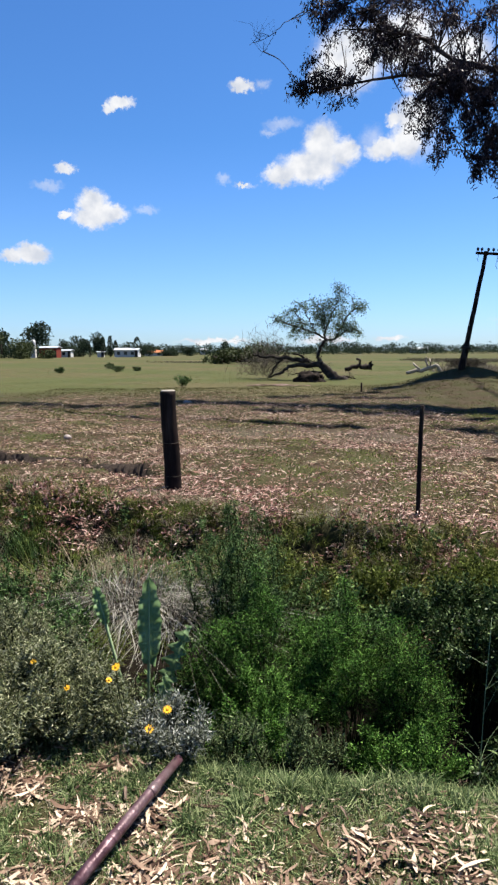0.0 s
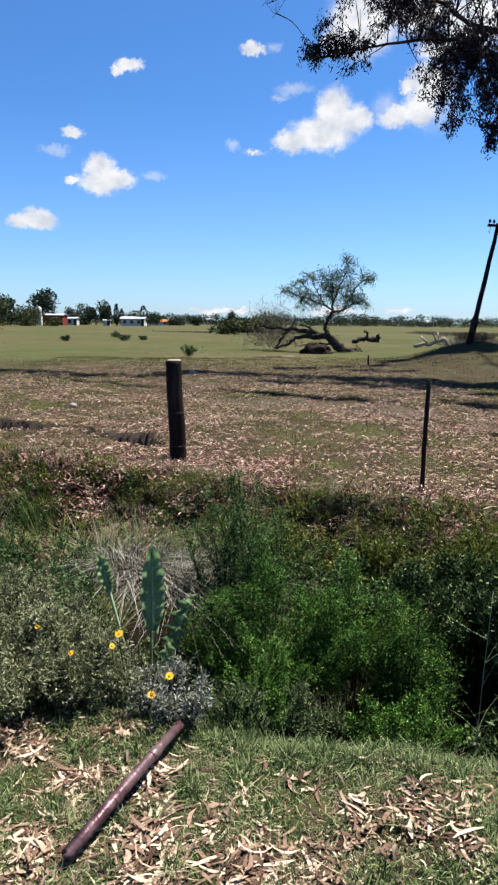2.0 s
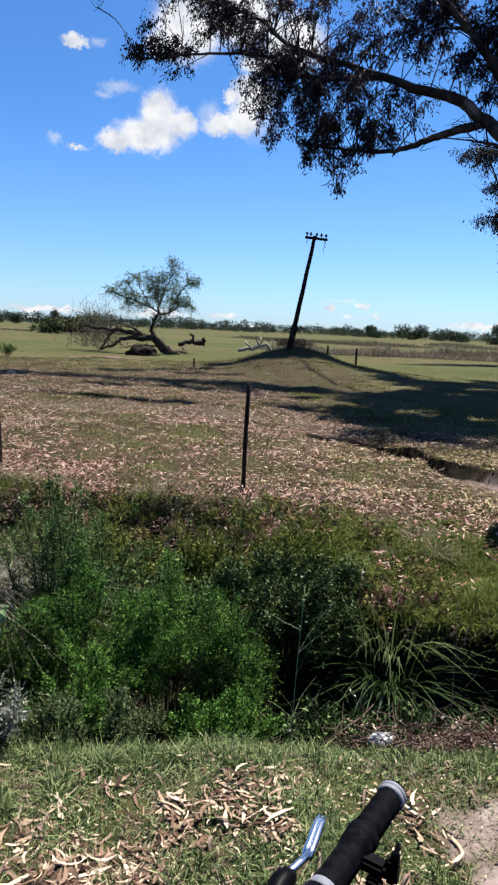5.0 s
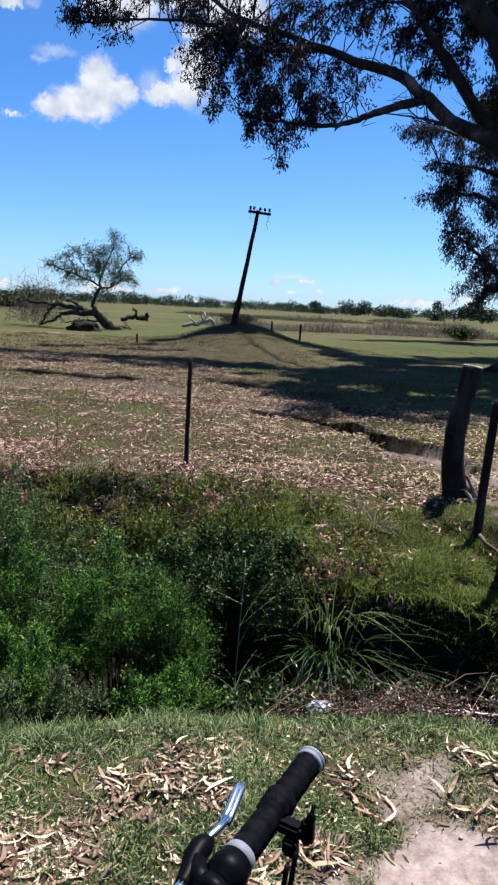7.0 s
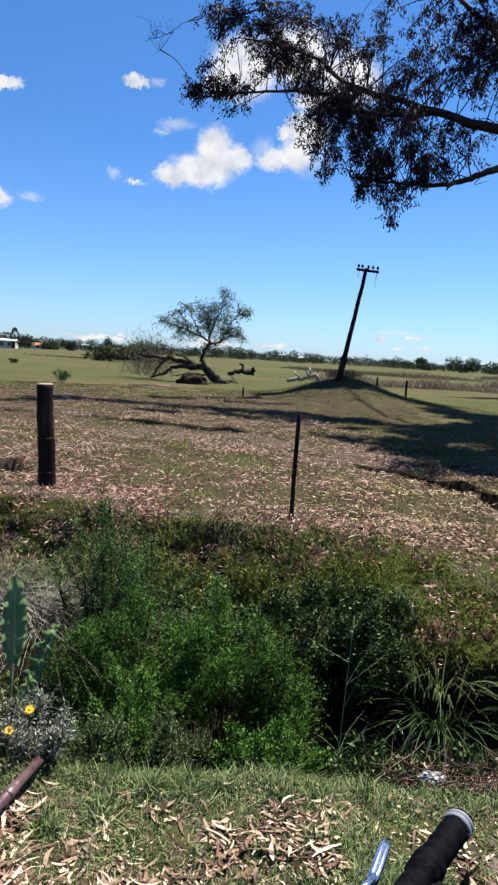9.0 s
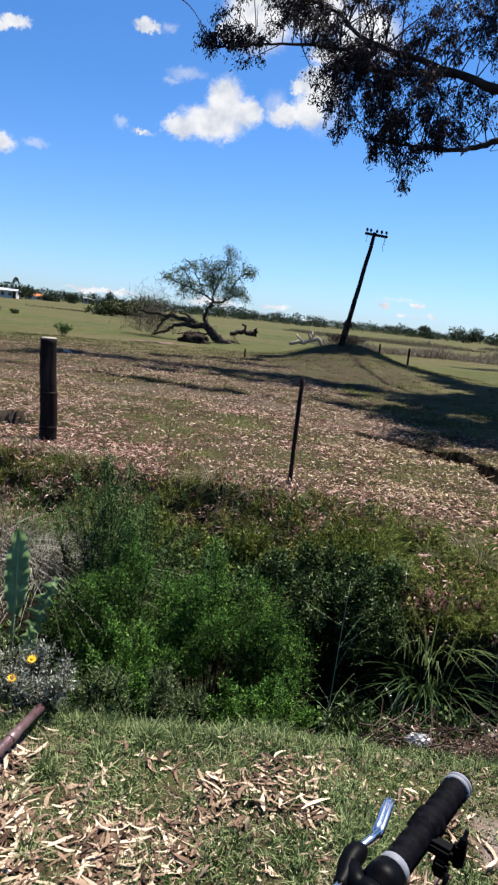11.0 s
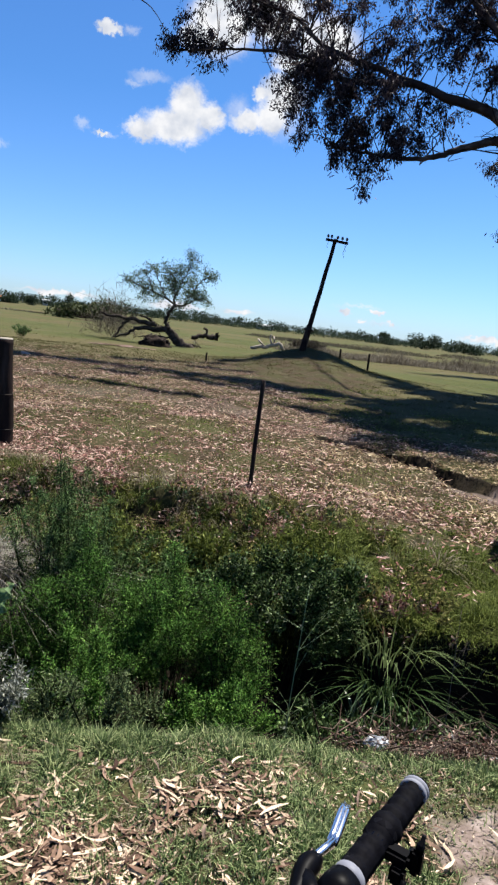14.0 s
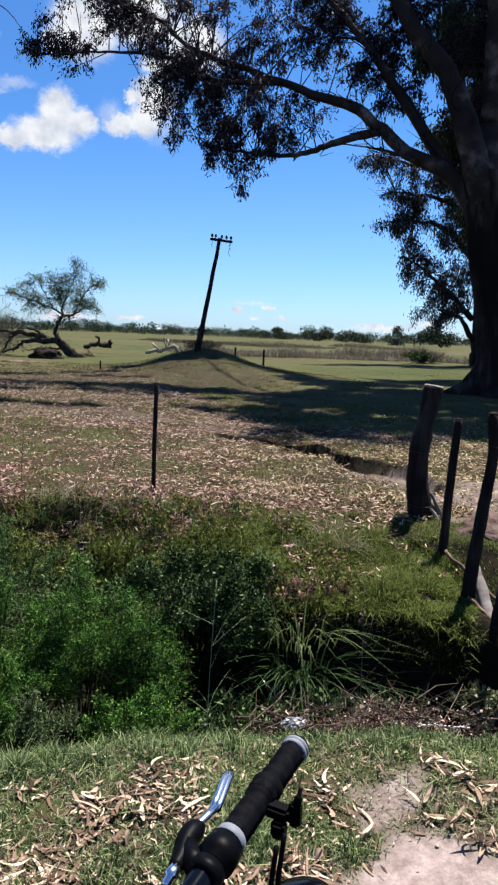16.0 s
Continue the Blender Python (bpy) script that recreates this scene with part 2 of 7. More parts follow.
M["far_bush_leaf"] = ramp_mat("far bush leaf", [(0.02, 0.028, 0.01), (0.036, 0.046, 0.018), (0.06, 0.068, 0.03)], 0.4, rough=0.6, bump=0, island=0.5, leafy=0.2)
# tones spread likewise, with sun and shade put into the blade colours
M["moss_grass"] = ramp_mat("damp bank grass", [(0.01, 0.014, 0.003), (0.036, 0.05, 0.008), (0.1, 0.125, 0.024), (0.23, 0.255, 0.085)], 2.5, rough=0.6, bump=0, island=0.6, leafy=0.3)
M["dry_grass"] = ramp_mat("dry grass", [(0.07, 0.055, 0.033), (0.15, 0.125, 0.08), (0.28, 0.25, 0.19)], 3, rough=0.6, bump=0, island=0.7, leafy=0.25)
M["grey_grass"] = ramp_mat("grey arching grass", [(0.014, 0.012, 0.008), (0.06, 0.05, 0.038), (0.36, 0.34, 0.29)], 3, rough=0.5, bump=0, island=0.8, leafy=0.15)
M["reed"] = ramp_mat("reed", [(0.065, 0.056, 0.042), (0.125, 0.108, 0.08), (0.21, 0.185, 0.14)], 0.5, rough=0.7, bump=0, island=0.6, leafy=0.2)
M["dead_leaf"] = ramp_mat("fallen eucalyptus leaf", [(0.022, 0.011, 0.008), (0.085, 0.04, 0.03), (0.19, 0.115, 0.088), (0.46, 0.365, 0.3)], 2, rough=0.6, bump=0, island=0.85, leafy=0.12)
M["near_leaf"] = ramp_mat("fallen leaf of the near bank", [(0.035, 0.02, 0.014), (0.12, 0.072, 0.05), (0.25, 0.172, 0.122), (0.5, 0.4, 0.29)], 2, rough=0.6, bump=0, island=0.9, leafy=0.1)
M["red_leaf"] = ramp_mat("reddish fallen leaf", [(0.025, 0.01, 0.009), (0.11, 0.045, 0.038), (0.24, 0.125, 0.1), (0.5, 0.36, 0.31)], 2, rough=0.6, bump=0, island=0.85, leafy=0.12)
M["tan_leaf"] = ramp_mat("yellowish fallen leaf", [(0.025, 0.015, 0.007), (0.105, 0.068, 0.032), (0.23, 0.165, 0.09), (0.46, 0.38, 0.25)], 2, rough=0.6, bump=0, island=0.85, leafy=0.12)
M["bark_strip"] = ramp_mat("peeled bark", [(0.05, 0.032, 0.025), (0.13, 0.092, 0.07), (0.26, 0.205, 0.16)], 5, rough=0.75, bump=0.4, bump_scale=30, stretch=(1, 1, 1), island=0.5)
M["post_wood"] = ramp_mat("weathered post wood", [(0.006, 0.004, 0.0035), (0.018, 0.012, 0.0105), (0.055, 0.041, 0.035)], 9, rough=0.85, bump=0.7, bump_scale=22, stretch=(1, 1, 0.12), second=(4, (0.011, 0.008, 0.0075)), depth=0.012)
M["post_top"] = ramp_mat("sawn post end", [(0.16, 0.14, 0.115), (0.3, 0.27, 0.23)], 18, rough=0.9, bump=0.5)
M["grey_wood"] = ramp_mat("grey dead wood", [(0.055, 0.046, 0.042), (0.13, 0.112, 0.104), (0.25, 0.22, 0.205)], 6, rough=0.85, bump=0.6, bump_scale=25, stretch=(0.3, 1, 1))
M["dark_wood"] = ramp_mat("dark fallen wood", [(0.014, 0.011, 0.009), (0.035, 0.028, 0.023), (0.08, 0.064, 0.052)], 4, rough=0.85, bump=0.6, bump_scale=15)
M["pale_wood"] = ramp_mat("bleached dead wood", [(0.17, 0.145, 0.12), (0.32, 0.28, 0.24)], 4, rough=0.8, bump=0.5, bump_scale=15)
M["willow_leaf"] = ramp_mat("willow leaf", [(0.03, 0.05, 0.022), (0.075, 0.11, 0.055), (0.15, 0.19, 0.105)], 1, rough=0.5, bump=0, island=0.7, leafy=0.35)
M["twig"] = ramp_mat("bare twig", [(0.06, 0.05, 0.04), (0.13, 0.11, 0.09)], 3, rough=0.85, bump=0.2)
M["far_leaf"] = ramp_mat("distant foliage", [(0.012, 0.021, 0.012), (0.02, 0.032, 0.018), (0.03, 0.043, 0.025)], 0.06, rough=0.7, bump=0, island=0.5, leafy=0.2)
M["brown_rail"] = ramp_mat("reddish-brown rail wood", [(0.05, 0.028, 0.02), (0.11, 0.066, 0.05), (0.2, 0.135, 0.105)], 9, rough=0.8, bump=0.4, bump_scale=40)
M["rust"] = ramp_mat("rusty pipe", [(0.03, 0.013, 0.016), (0.075, 0.035, 0.042), (0.15, 0.09, 0.1)], 14, rough=0.38, bump=0.35, bump_scale=60, second=(9, (0.10, 0.07, 0.07)), metal=0.25, gloss=0.3)
M["iron"] = ramp_mat("dark rusted iron", [(0.02, 0.017, 0.015), (0.05, 0.04, 0.034)], 20, rough=0.6, bump=0.4, metal=0.3)
M["rubber"] = ramp_mat("black rubber", [(0.0012, 0.0012, 0.002), (0.003, 0.003, 0.0045)], 60, gloss=0.03, rough=0.7, bump=0.25, bump_scale=300, depth=0.001)
M["plastic"] = ramp_mat("black plastic", [(0.0008, 0.0008, 0.0012), (0.002, 0.002, 0.003)], 40, gloss=0.04, rough=0.45, bump=0.05)
M["gloss_black"] = ramp_mat("glossy black enamel", [(0.0008, 0.001, 0.002), (0.002, 0.0025, 0.005)], 20, gloss=0.12, rough=0.14, bump=0.03)
M["grey_ring"] = ramp_mat("grey plastic ring", [(0.11, 0.115, 0.14), (0.15, 0.155, 0.18)], 50, rough=0.45, bump=0.05)
M["alloy"] = ramp_mat("polished alloy", [(0.6, 0.62, 0.66), (0.75, 0.77, 0.8)], 60, rough=0.22, bump=0.05, metal=1.0, gloss=0.5)
M["magenta"] = ramp_mat("magenta plastic", [(0.5, 0.03, 0.16), (0.6, 0.05, 0.22)], 50, rough=0.3, bump=0)
M["petal"] = ramp_mat("yellow petal", [(0.72, 0.36, 0.02), (0.85, 0.5, 0.04)], 30, rough=0.5, bump=0, leafy=0.3)
M["flower_heart"] = ramp_mat("flower heart", [(0.45, 0.2, 0.01), (0.55, 0.28, 0.02)], 80, rough=0.7, bump=0.4)
M["dock_leaf"] = ramp_mat("broad leaf", [(0.08, 0.145, 0.05), (0.22, 0.31, 0.15)], 7, rough=0.34, bump=0.3, bump_scale=35, leafy=0.42, gloss=0.25)
M["midrib"] = ramp_mat("pale leaf rib", [(0.2, 0.27, 0.14), (0.26, 0.33, 0.18)], 20, rough=0.5, bump=0)
M["ditch_stem"] = ramp_mat("dead ditch stem", [(0.012, 0.007, 0.005), (0.04, 0.025, 0.019), (0.15, 0.11, 0.085)], 6, rough=0.8, bump=0.2, island=0.8)
M["red_earth"] = ramp_mat("bare reddish earth", [(0.05, 0.031, 0.026), (0.095, 0.064, 0.054), (0.15, 0.11, 0.096)], 3, rough=0.95, bump=0.8, bump_scale=12, depth=0.04)
M["weed_brown"] = ramp_mat("brown dry weed", [(0.05, 0.047, 0.032), (0.075, 0.069, 0.046), (0.105, 0.095, 0.066)], 0.15, rough=0.8, bump=0, island=0.1, leafy=0.5)
M["water"] = ramp_mat("murky water", [(0.012, 0.010, 0.007), (0.02, 0.016, 0.01)], 3, rough=0.06, bump=0.08, bump_scale=9, gloss=0.5)
M["wall_red"] = ramp_mat("red brick wall", [(0.11, 0.022, 0.016), (0.16, 0.035, 0.024)], 2, rough=0.9, bump=0.3)
M["wall_white"] = ramp_mat("whitewashed wall", [(0.38, 0.37, 0.35), (0.5, 0.49, 0.47)], 0.8, rough=0.85, bump=0.2)
M["tin"] = ramp_mat("tin roof", [(0.28, 0.29, 0.3), (0.42, 0.43, 0.44)], 0.7, rough=0.5, bump=0.2, metal=0.3)
M["tile_roof"] = ramp_mat("clay tile roof", [(0.2, 0.075, 0.035), (0.3, 0.13, 0.06)], 1.5, rough=0.85, bump=0.3)
M["glass_dark"] = ramp_mat("dark window glass", [(0.015, 0.018, 0.02), (0.03, 0.034, 0.04)], 2, rough=0.08, bump=0, gloss=0.5)
M["insulator"] = ramp_mat("porcelain insulator", [(0.04, 0.035, 0.035), (0.09, 0.08, 0.08)], 10, rough=0.25, bump=0, gloss=0.4)
M["stone"] = ramp_mat("pale stone", [(0.22, 0.18, 0.16), (0.34, 0.29, 0.26)], 12, rough=0.9, bump=0.6)
M["bag"] = ramp_mat("clear plastic scrap", [(0.12, 0.125, 0.135), (0.32, 0.33, 0.35)], 20, rough=0.25, bump=0.4, gloss=0.4)
M["clod"] = ramp_mat("dark soil", [(0.006, 0.005, 0.004), (0.016, 0.012, 0.01), (0.04, 0.03, 0.025)], 6, rough=0.95, bump=0.9, bump_scale=18, depth=0.04)

# ---- mesh helpers ----


def make_mesh(name, v, f, smooth=False):
    me = bpy.data.meshes.new(name)
    v, f = np.asarray(v, np.float32), np.asarray(f, np.int32)
    k = f.shape[1]
    me.vertices.add(len(v)); me.vertices.foreach_set("co", v.ravel())
    me.loops.add(f.size); me.loops.foreach_set("vertex_index", f.ravel())
    me.polygons.add(len(f)); me.polygons.foreach_set("loop_start", np.arange(len(f), dtype=np.int32) * k)
    if smooth:
        me.polygons.foreach_set("use_smooth", np.ones(len(f), dtype=bool))
    me.update(calc_edges=True)
    return me


class Soup:
    """Gathers quads into one mesh."""

    def __init__(self):
        self.v, self.f, self.n = [], [], 0

    def add(self, v, f):
        self.v.append(np.asarray(v, float)); self.f.append(np.asarray(f, int) + self.n)
        self.n += len(v)
        return self

    def mesh(self, name, smooth=False):
        return make_mesh(name, np.concatenate(self.v), np.concatenate(self.f), smooth)


def part(name, data, material, parent=None, label="", smooth=False):
    """Links a soup, bmesh or mesh as one object under parent."""
    if isinstance(data, Soup):
        data = data.mesh(name, smooth)
    elif isinstance(data, bmesh.types.BMesh):
        bm, data = data, bpy.data.meshes.new(name)
        bm.to_mesh(data); bm.free()
        if smooth:
            data.polygons.foreach_set("use_smooth", np.ones(len(data.polygons), dtype=bool))
    if not data.materials:
        data.materials.append(material)
    ob = new(name, data)
    if parent is not None:
        ob.parent = parent
        ob.matrix_parent_inverse = parent.matrix_basis.inverted()
    if label:
        tagged(ob, label)
    return ob


def thing(name, at, label, category, group="", kind=""):
    ob = new(name)
    ob.location = at
    ob.empty_display_size = 0.1
    return tagged(ob, label, category, group, kind)


def unit(a):
    a = np.asarray(a, float)
    return a / np.maximum(np.linalg.norm(a, axis=-1, keepdims=True), 1e-9)


def smooth_path(points, n):
    """Catmull-Rom through points, n samples."""
    p = np.asarray(points, float)
    p = np.vstack([2 * p[0] - p[1], p, 2 * p[-1] - p[-2]])
    out = []
    for s in np.linspace(0, len(p) - 3 - 1e-6, n):
        i = int(s); t = s - i
        a, b, c, d = p[i:i + 4]
        out.append(0.5 * (2 * b + (c - a) * t + (2 * a - 5 * b + 4 * c - d) * t * t + (3 * b - a - 3 * c + d) * t ** 3))
    return np.array(out)


def tube(soup, points, radii, sides=8, rough=0.0, rng=None, cap=True):
    """A tapering tube along points, lumpy by rough."""
    p = np.asarray(points, float)
    n = len(p)
    r = np.broadcast_to(np.asarray(radii, float), (n,)).copy()
    t = unit(np.gradient(p, axis=0))
    ref = np.array([0.0, 0.0, 1.0]) if abs(t[:, 2]).mean() < 0.8 else np.array([1.0, 0.0, 0.0])
    u = unit(np.cross(t, ref)); w = np.cross(t, u)
    a = np.linspace(0, 2 * np.pi, sides, endpoint=False)
    k = np.ones((n, sides))
    if rough and rng is not None:
        k += rng.normal(0, rough, (1, sides)) + rng.normal(0, rough * 0.6, (n, sides))
    ring = p[:, None] + (u[:, None] * np.cos(a)[None, :, None] + w[:, None] * np.sin(a)[None, :, None]) * (r[:, None] * k)[..., None]
    v = ring.reshape(-1, 3)
    i, j = np.meshgrid(np.arange(n - 1), np.arange(sides), indexing="ij")
    j2 = (j + 1) % sides
    f = np.stack([i * sides + j, i * sides + j2, (i + 1) * sides + j2, (i + 1) * sides + j], -1).reshape(-1, 4)
    if cap:
        extra, faces = [], []
        for end, base in ((0, 0), (n - 1, (n - 1) * sides)):
            c = len(v) + len(extra)
            extra.append(p[end])
            for q in range(0, sides, 2):
                tri = [base + q, base + (q + 1) % sides, base + (q + 2) % sides, c]
                faces.append(tri if end else tri[::-1])
        v = np.vstack([v, extra]); f = np.vstack([f, faces])
    soup.add(v, f)


def leaves(soup, pos, axis, side, length, width, cup=0.25):
    """Small lens-shaped leaves: four corners, folded along the middle."""
    pos, axis, side = np.asarray(pos, float), unit(axis), np.asarray(side, float)
    side = unit(side - axis * (side * axis).sum(-1, keepdims=True))
    nor = np.cross(axis, side)
    length, width = np.broadcast_to(length, len(pos))[:, None], np.broadcast_to(width, len(pos))[:, None]
    mid = pos + axis * length * 0.45 + nor * width * cup
    v = np.stack([pos, mid + side * width * 0.5, pos + axis * length, mid - side * width * 0.5], 1).reshape(-1, 3)
    soup.add(v, np.arange(len(pos) * 4).reshape(-1, 4))


def long_leaves(soup, pos, axis, side, length, width, bend=0.3):
    """Narrow leaves of two bent quads."""
    pos, axis, side = np.asarray(pos, float), unit(axis), np.asarray(side, float)
    side = unit(side - axis * (side * axis).sum(-1, keepdims=True))
    nor = np.cross(axis, side)
    n = len(pos)
    length, width = np.broadcast_to(length, n)[:, None], np.broadcast_to(width, n)[:, None]
    bend = np.broadcast_to(bend, n)[:, None]
    m = pos + axis * length * 0.5 + nor * length * bend * 0.5
    e = pos + axis * length
    v = np.stack([pos - side * width * 0.12, pos + side * width * 0.12, m + side * width * 0.5, m - side * width * 0.5, e + side * width * 0.08, e - side * width * 0.08], 1).reshape(-1, 3)
    b = np.arange(n)[:, None] * 6
    f = np.concatenate([b + [[0, 1, 2, 3]], b + [[3, 2, 4, 5]]])
    soup.add(v, f)


def curled_leaves(soup, pos, turn, length, width, sickle, lift, fold, rng):
    """Long dry sickle-shaped leaves of four folded segments lying about."""
    n = len(pos)
    t = np.linspace(0, 1, 5)
    rows = []
    for q in t:
        a = turn + sickle * (q - 0.5)
        d = np.stack([np.cos(a), np.sin(a), np.zeros(n)], 1)
        s = np.stack([-np.sin(a), np.cos(a), fold * (2 * q - 1)], 1)
        c = pos + d * (length * (q - 0.5))[:, None] + np.stack([np.zeros(n), np.zeros(n), lift * (q - 0.45) ** 2 * 4 * length], 1)
        w = (width * (0.12 + 0.88 * math.sin(math.pi * min(1, 0.06 + q * 0.94)) ** 0.8) * 0.5)[:, None]
        rows += [c - s * w + rng.normal(0, 0.0008, (n, 3)), c + s * w]
    v = np.stack(rows, 1).reshape(-1, 3)
    b = np.arange(n)[:, None] * 10
    soup.add(v, np.concatenate([b + [[2 * k, 2 * k + 1, 2 * k + 3, 2 * k + 2]] for k in range(4)]))


def blades(soup, base, out, height, width, droop, segs=3):
    """Grass blades from base points: leaning along out, arching by droop."""
    base, out = np.asarray(base, float), np.asarray(out, float)
    n = len(base)
    flat = unit(np.stack([-out[:, 1], out[:, 0], np.zeros(n)], 1) + 1e-6)
    height, width, droop = (np.broadcast_to(q, n)[:, None] for q in (height, width, droop))
    rows = []
    for s in range(segs + 1):
        t = s / segs
        c = base + np.array([0, 0, 1.0]) * height * (t - droop * t * t * 0.7) + out * height * (t * 0.35 + droop * t * t)
        w = flat * width * 0.5 * (1 - t ** 1.6 * 0.93)
        rows += [c - w, c + w]
    v = np.stack(rows, 1).reshape(-1, 3)
    b = np.arange(n)[:, None] * (2 * segs + 2)
    f = np.concatenate([b + [[2 * s, 2 * s + 1, 2 * s + 3, 2 * s + 2]] for s in range(segs)])
    soup.add(v, f)


def rand_dirs(rng, n):
    return unit(rng.normal(size=(n, 3)))

# ---- ground ----
TABLE = np.random.RandomState(7).rand(256, 256)


def vnoise(x, y, scale, shift=0):
    """Smooth value noise from 0 to 1."""
    x, y = np.asarray(x, float) / scale + 17.3 * shift + 100, np.asarray(y, float) / scale + 9.1 * shift + 100
    i, j = np.floor(x).astype(int), np.floor(y).astype(int)
    u, w = x - i, y - j
    u, w = u * u * (3 - 2 * u), w * w * (3 - 2 * w)
    g = lambda a, b: TABLE[a % 256, b % 256]
    return (g(i, j) * (1 - u) + g(i + 1, j) * u) * (1 - w) + (g(i, j + 1) * (1 - u) + g(i + 1, j + 1) * u) * w


def step(a, b, x):
    t = np.clip((np.asarray(x, float) - a) / (b - a), 0, 1)
    return t * t * (3 - 2 * t)


def near_edge(x):
    return np.interp(x, [-12, -4, -1.2, -0.3, 0.2, 1.1, 1.5, 1.8, 2.6, 4, 12], [5.6, 3.6, 2.75, 2.46, 2.19, 2.05, 1.92, 1.74, 1.24, 0.3, -6])


def far_edge(x):
    return np.interp(x, [-12, -2.7, -1.36, 0, 1.5, 2.2, 3.3, 4.2, 12], [12.3, 7.5, 6.7, 6.05, 5.6, 5.2, 4.5, 3.6, -2])


def gully(x, y):
    """The washed-out ledges of the far bank: how deep the runnel and the left ledge are cut, and how bare the runnel is."""
    ragged = 0.34 * (vnoise(x, y, 0.6, 41) - 0.5) + 0.22 * (vnoise(x, y, 0.2, 42) - 0.5)
    lip = np.interp(y, [4.4, 4.85, 5.3, 6.0, 6.6, 7.4, 8.2, 8.8, 9.15, 9.9], [3.9, 4.0, 4.2, 4.42, 4.42, 4.3, 4.02, 3.74, 3.55, 3.2]) + ragged
    s = x - lip
    wide = np.interp(y, [4.5, 6.0, 7.5, 9.5], [0.8, 0.7, 0.5, 0.34])
    along = step(9.8, 8.8, y) * step(5.3, 6.3, y)
    cut = step(0.04, -0.03, s) * step(-wide, -0.3 * wide, s) * along
    bare = step(0.06, 0.0, s) * step(-1.1 * wide, -0.6 * wide, s) * along * step(7.4, 6.4, y)
    line2 = np.interp(x, [-7, -3.6, -3.0, -2.5, -1.8, -1.1], [10.8, 10.05, 9.75, 9.72, 9.2, 8.5]) + 1.3 * ragged
    left = step(0.0, 0.09, line2 - y) * step(0.8, 0.3, line2 - y) * step(-1.0, -1.5, x) * step(-9, -6, x) * step(0.08, 0.25, vnoise(x, y, 0.5, 44))
    return cut, left, bare


def ground_z(x, y):
    x, y = np.asarray(x, float), np.asarray(y, float)
    wob = (vnoise(x, y, 0.9, 1) - 0.5)
    a, b = near_edge(x) + 0.16 * wob, far_edge(x) + 0.5 * wob
    u = (y - a) / np.maximum(b - a, 0.3)
    left = np.interp(u, [-0.02, 0.03, 0.10, 0.17, 0.38, 0.6, 0.8, 0.92, 0.99], [0, -0.06, -0.45, -0.72, -0.8, -0.58, -0.42, -0.24, 0])
    right = np.interp(u, [-0.02, 0.03, 0.10, 0.2, 0.3, 0.37, 0.45, 0.49, 0.54, 0.8, 1.0], [0, -0.03, -0.17, -0.38, -0.62, -0.78, -0.84, -0.62, -0.2, -0.08, 0])
    k = step(0.9, 1.9, x)
    z = left * (1 - k) + right * k
    slope = np.interp(u, [-0.02, 0.03, 0.10, 0.2, 0.3, 0.37, 0.45, 0.55, 0.7, 0.86, 1.0], [0, -0.03, -0.17, -0.38, -0.62, -0.78, -0.84, -0.64, -0.3, -0.05, 0])
    end = step(2.86, 3.08, x)
    z = z * (1 - end) + slope * end
    z = z + 0.05 * (vnoise(x, y, 0.45, 2) - 0.5) + 0.10 * (vnoise(x, y, 2.3, 3) - 0.5) * step(5, 9, y) + 0.02 * (vnoise(x, y, 0.13, 4) - 0.5) * (u > 0)
    mound = 0.6 * np.exp(-(np.abs((x - 8.7) / 1.9) ** 2.2 + np.abs((y - 28.9) / 2.0) ** 2.2))
    mound = mound + 0.36 * np.exp(-(np.abs((x - 8.1) / 2.7) ** 2.4 + np.abs((y - 25.0) / 4.4) ** 2.4))
    r, l, bare = gully(x, y)
    # broken pockets under the turf edge of the far bank, and hummocks in the pasture
    pocket = step(0.52, 0.7, vnoise(x, y, 0.3, 43)) * step(0.72, 0.82, u) * step(1.04, 0.94, u) * step(2.9, 2.4, x)
    hummock = 0.07 * (vnoise(x, y, 0.42, 45) - 0.5) * step(1.0, 1.15, u) * step(22, 14, y)
    z = z + mound - (0.16 + 0.12 * (vnoise(x, y, 0.25, 46) - 0.5)) * r - (0.3 + 0.2 * (vnoise(x, y, 0.16, 67) - 0.5)) * l - 0.16 * pocket + hummock
    z = z - 0.06 * step(9.5, 11.5, y) * step(14.5, 12.5, y)
    far = step(60, 200, np.hypot(x, y))
    return z * (1 - far)


def axis_lines(fine_lo, fine_hi, fine, far, growth):
    c = list(np.arange(fine_lo, fine_hi, fine))
    d, p = fine, fine_hi
    while p < far:
        c.append(p); d *= growth; p += d
    c.append(far)
    d, p = fine, fine_lo - fine
    while p > -far:
        c.insert(0, p); d *= growth; p -= d
    c.insert(0, -far)
    return np.array(c)


gx, gy = axis_lines(-3.6, 5.6, 0.045, 2600, 1.085), axis_lines(0.6, 11.0, 0.045, 2600, 1.075)
GX, GY = np.meshgrid(gx, gy)
GZ = ground_z(GX, GY)
nx, ny = len(gx), len(gy)
i, j = np.meshgrid(np.arange(ny - 1), np.arange(nx - 1), indexing="ij")
quads = np.stack([i * nx + j, i * nx + j + 1, (i + 1) * nx + j + 1, (i + 1) * nx + j], -1).reshape(-1, 4)
ground_mesh = make_mesh("ground", np.stack([GX, GY, GZ], -1).reshape(-1, 3), quads, smooth=True)


def in_runnel(x, y):
    r, l, bare = gully(x, y)
    return step(0.02, 0.25, np.maximum(r, l))


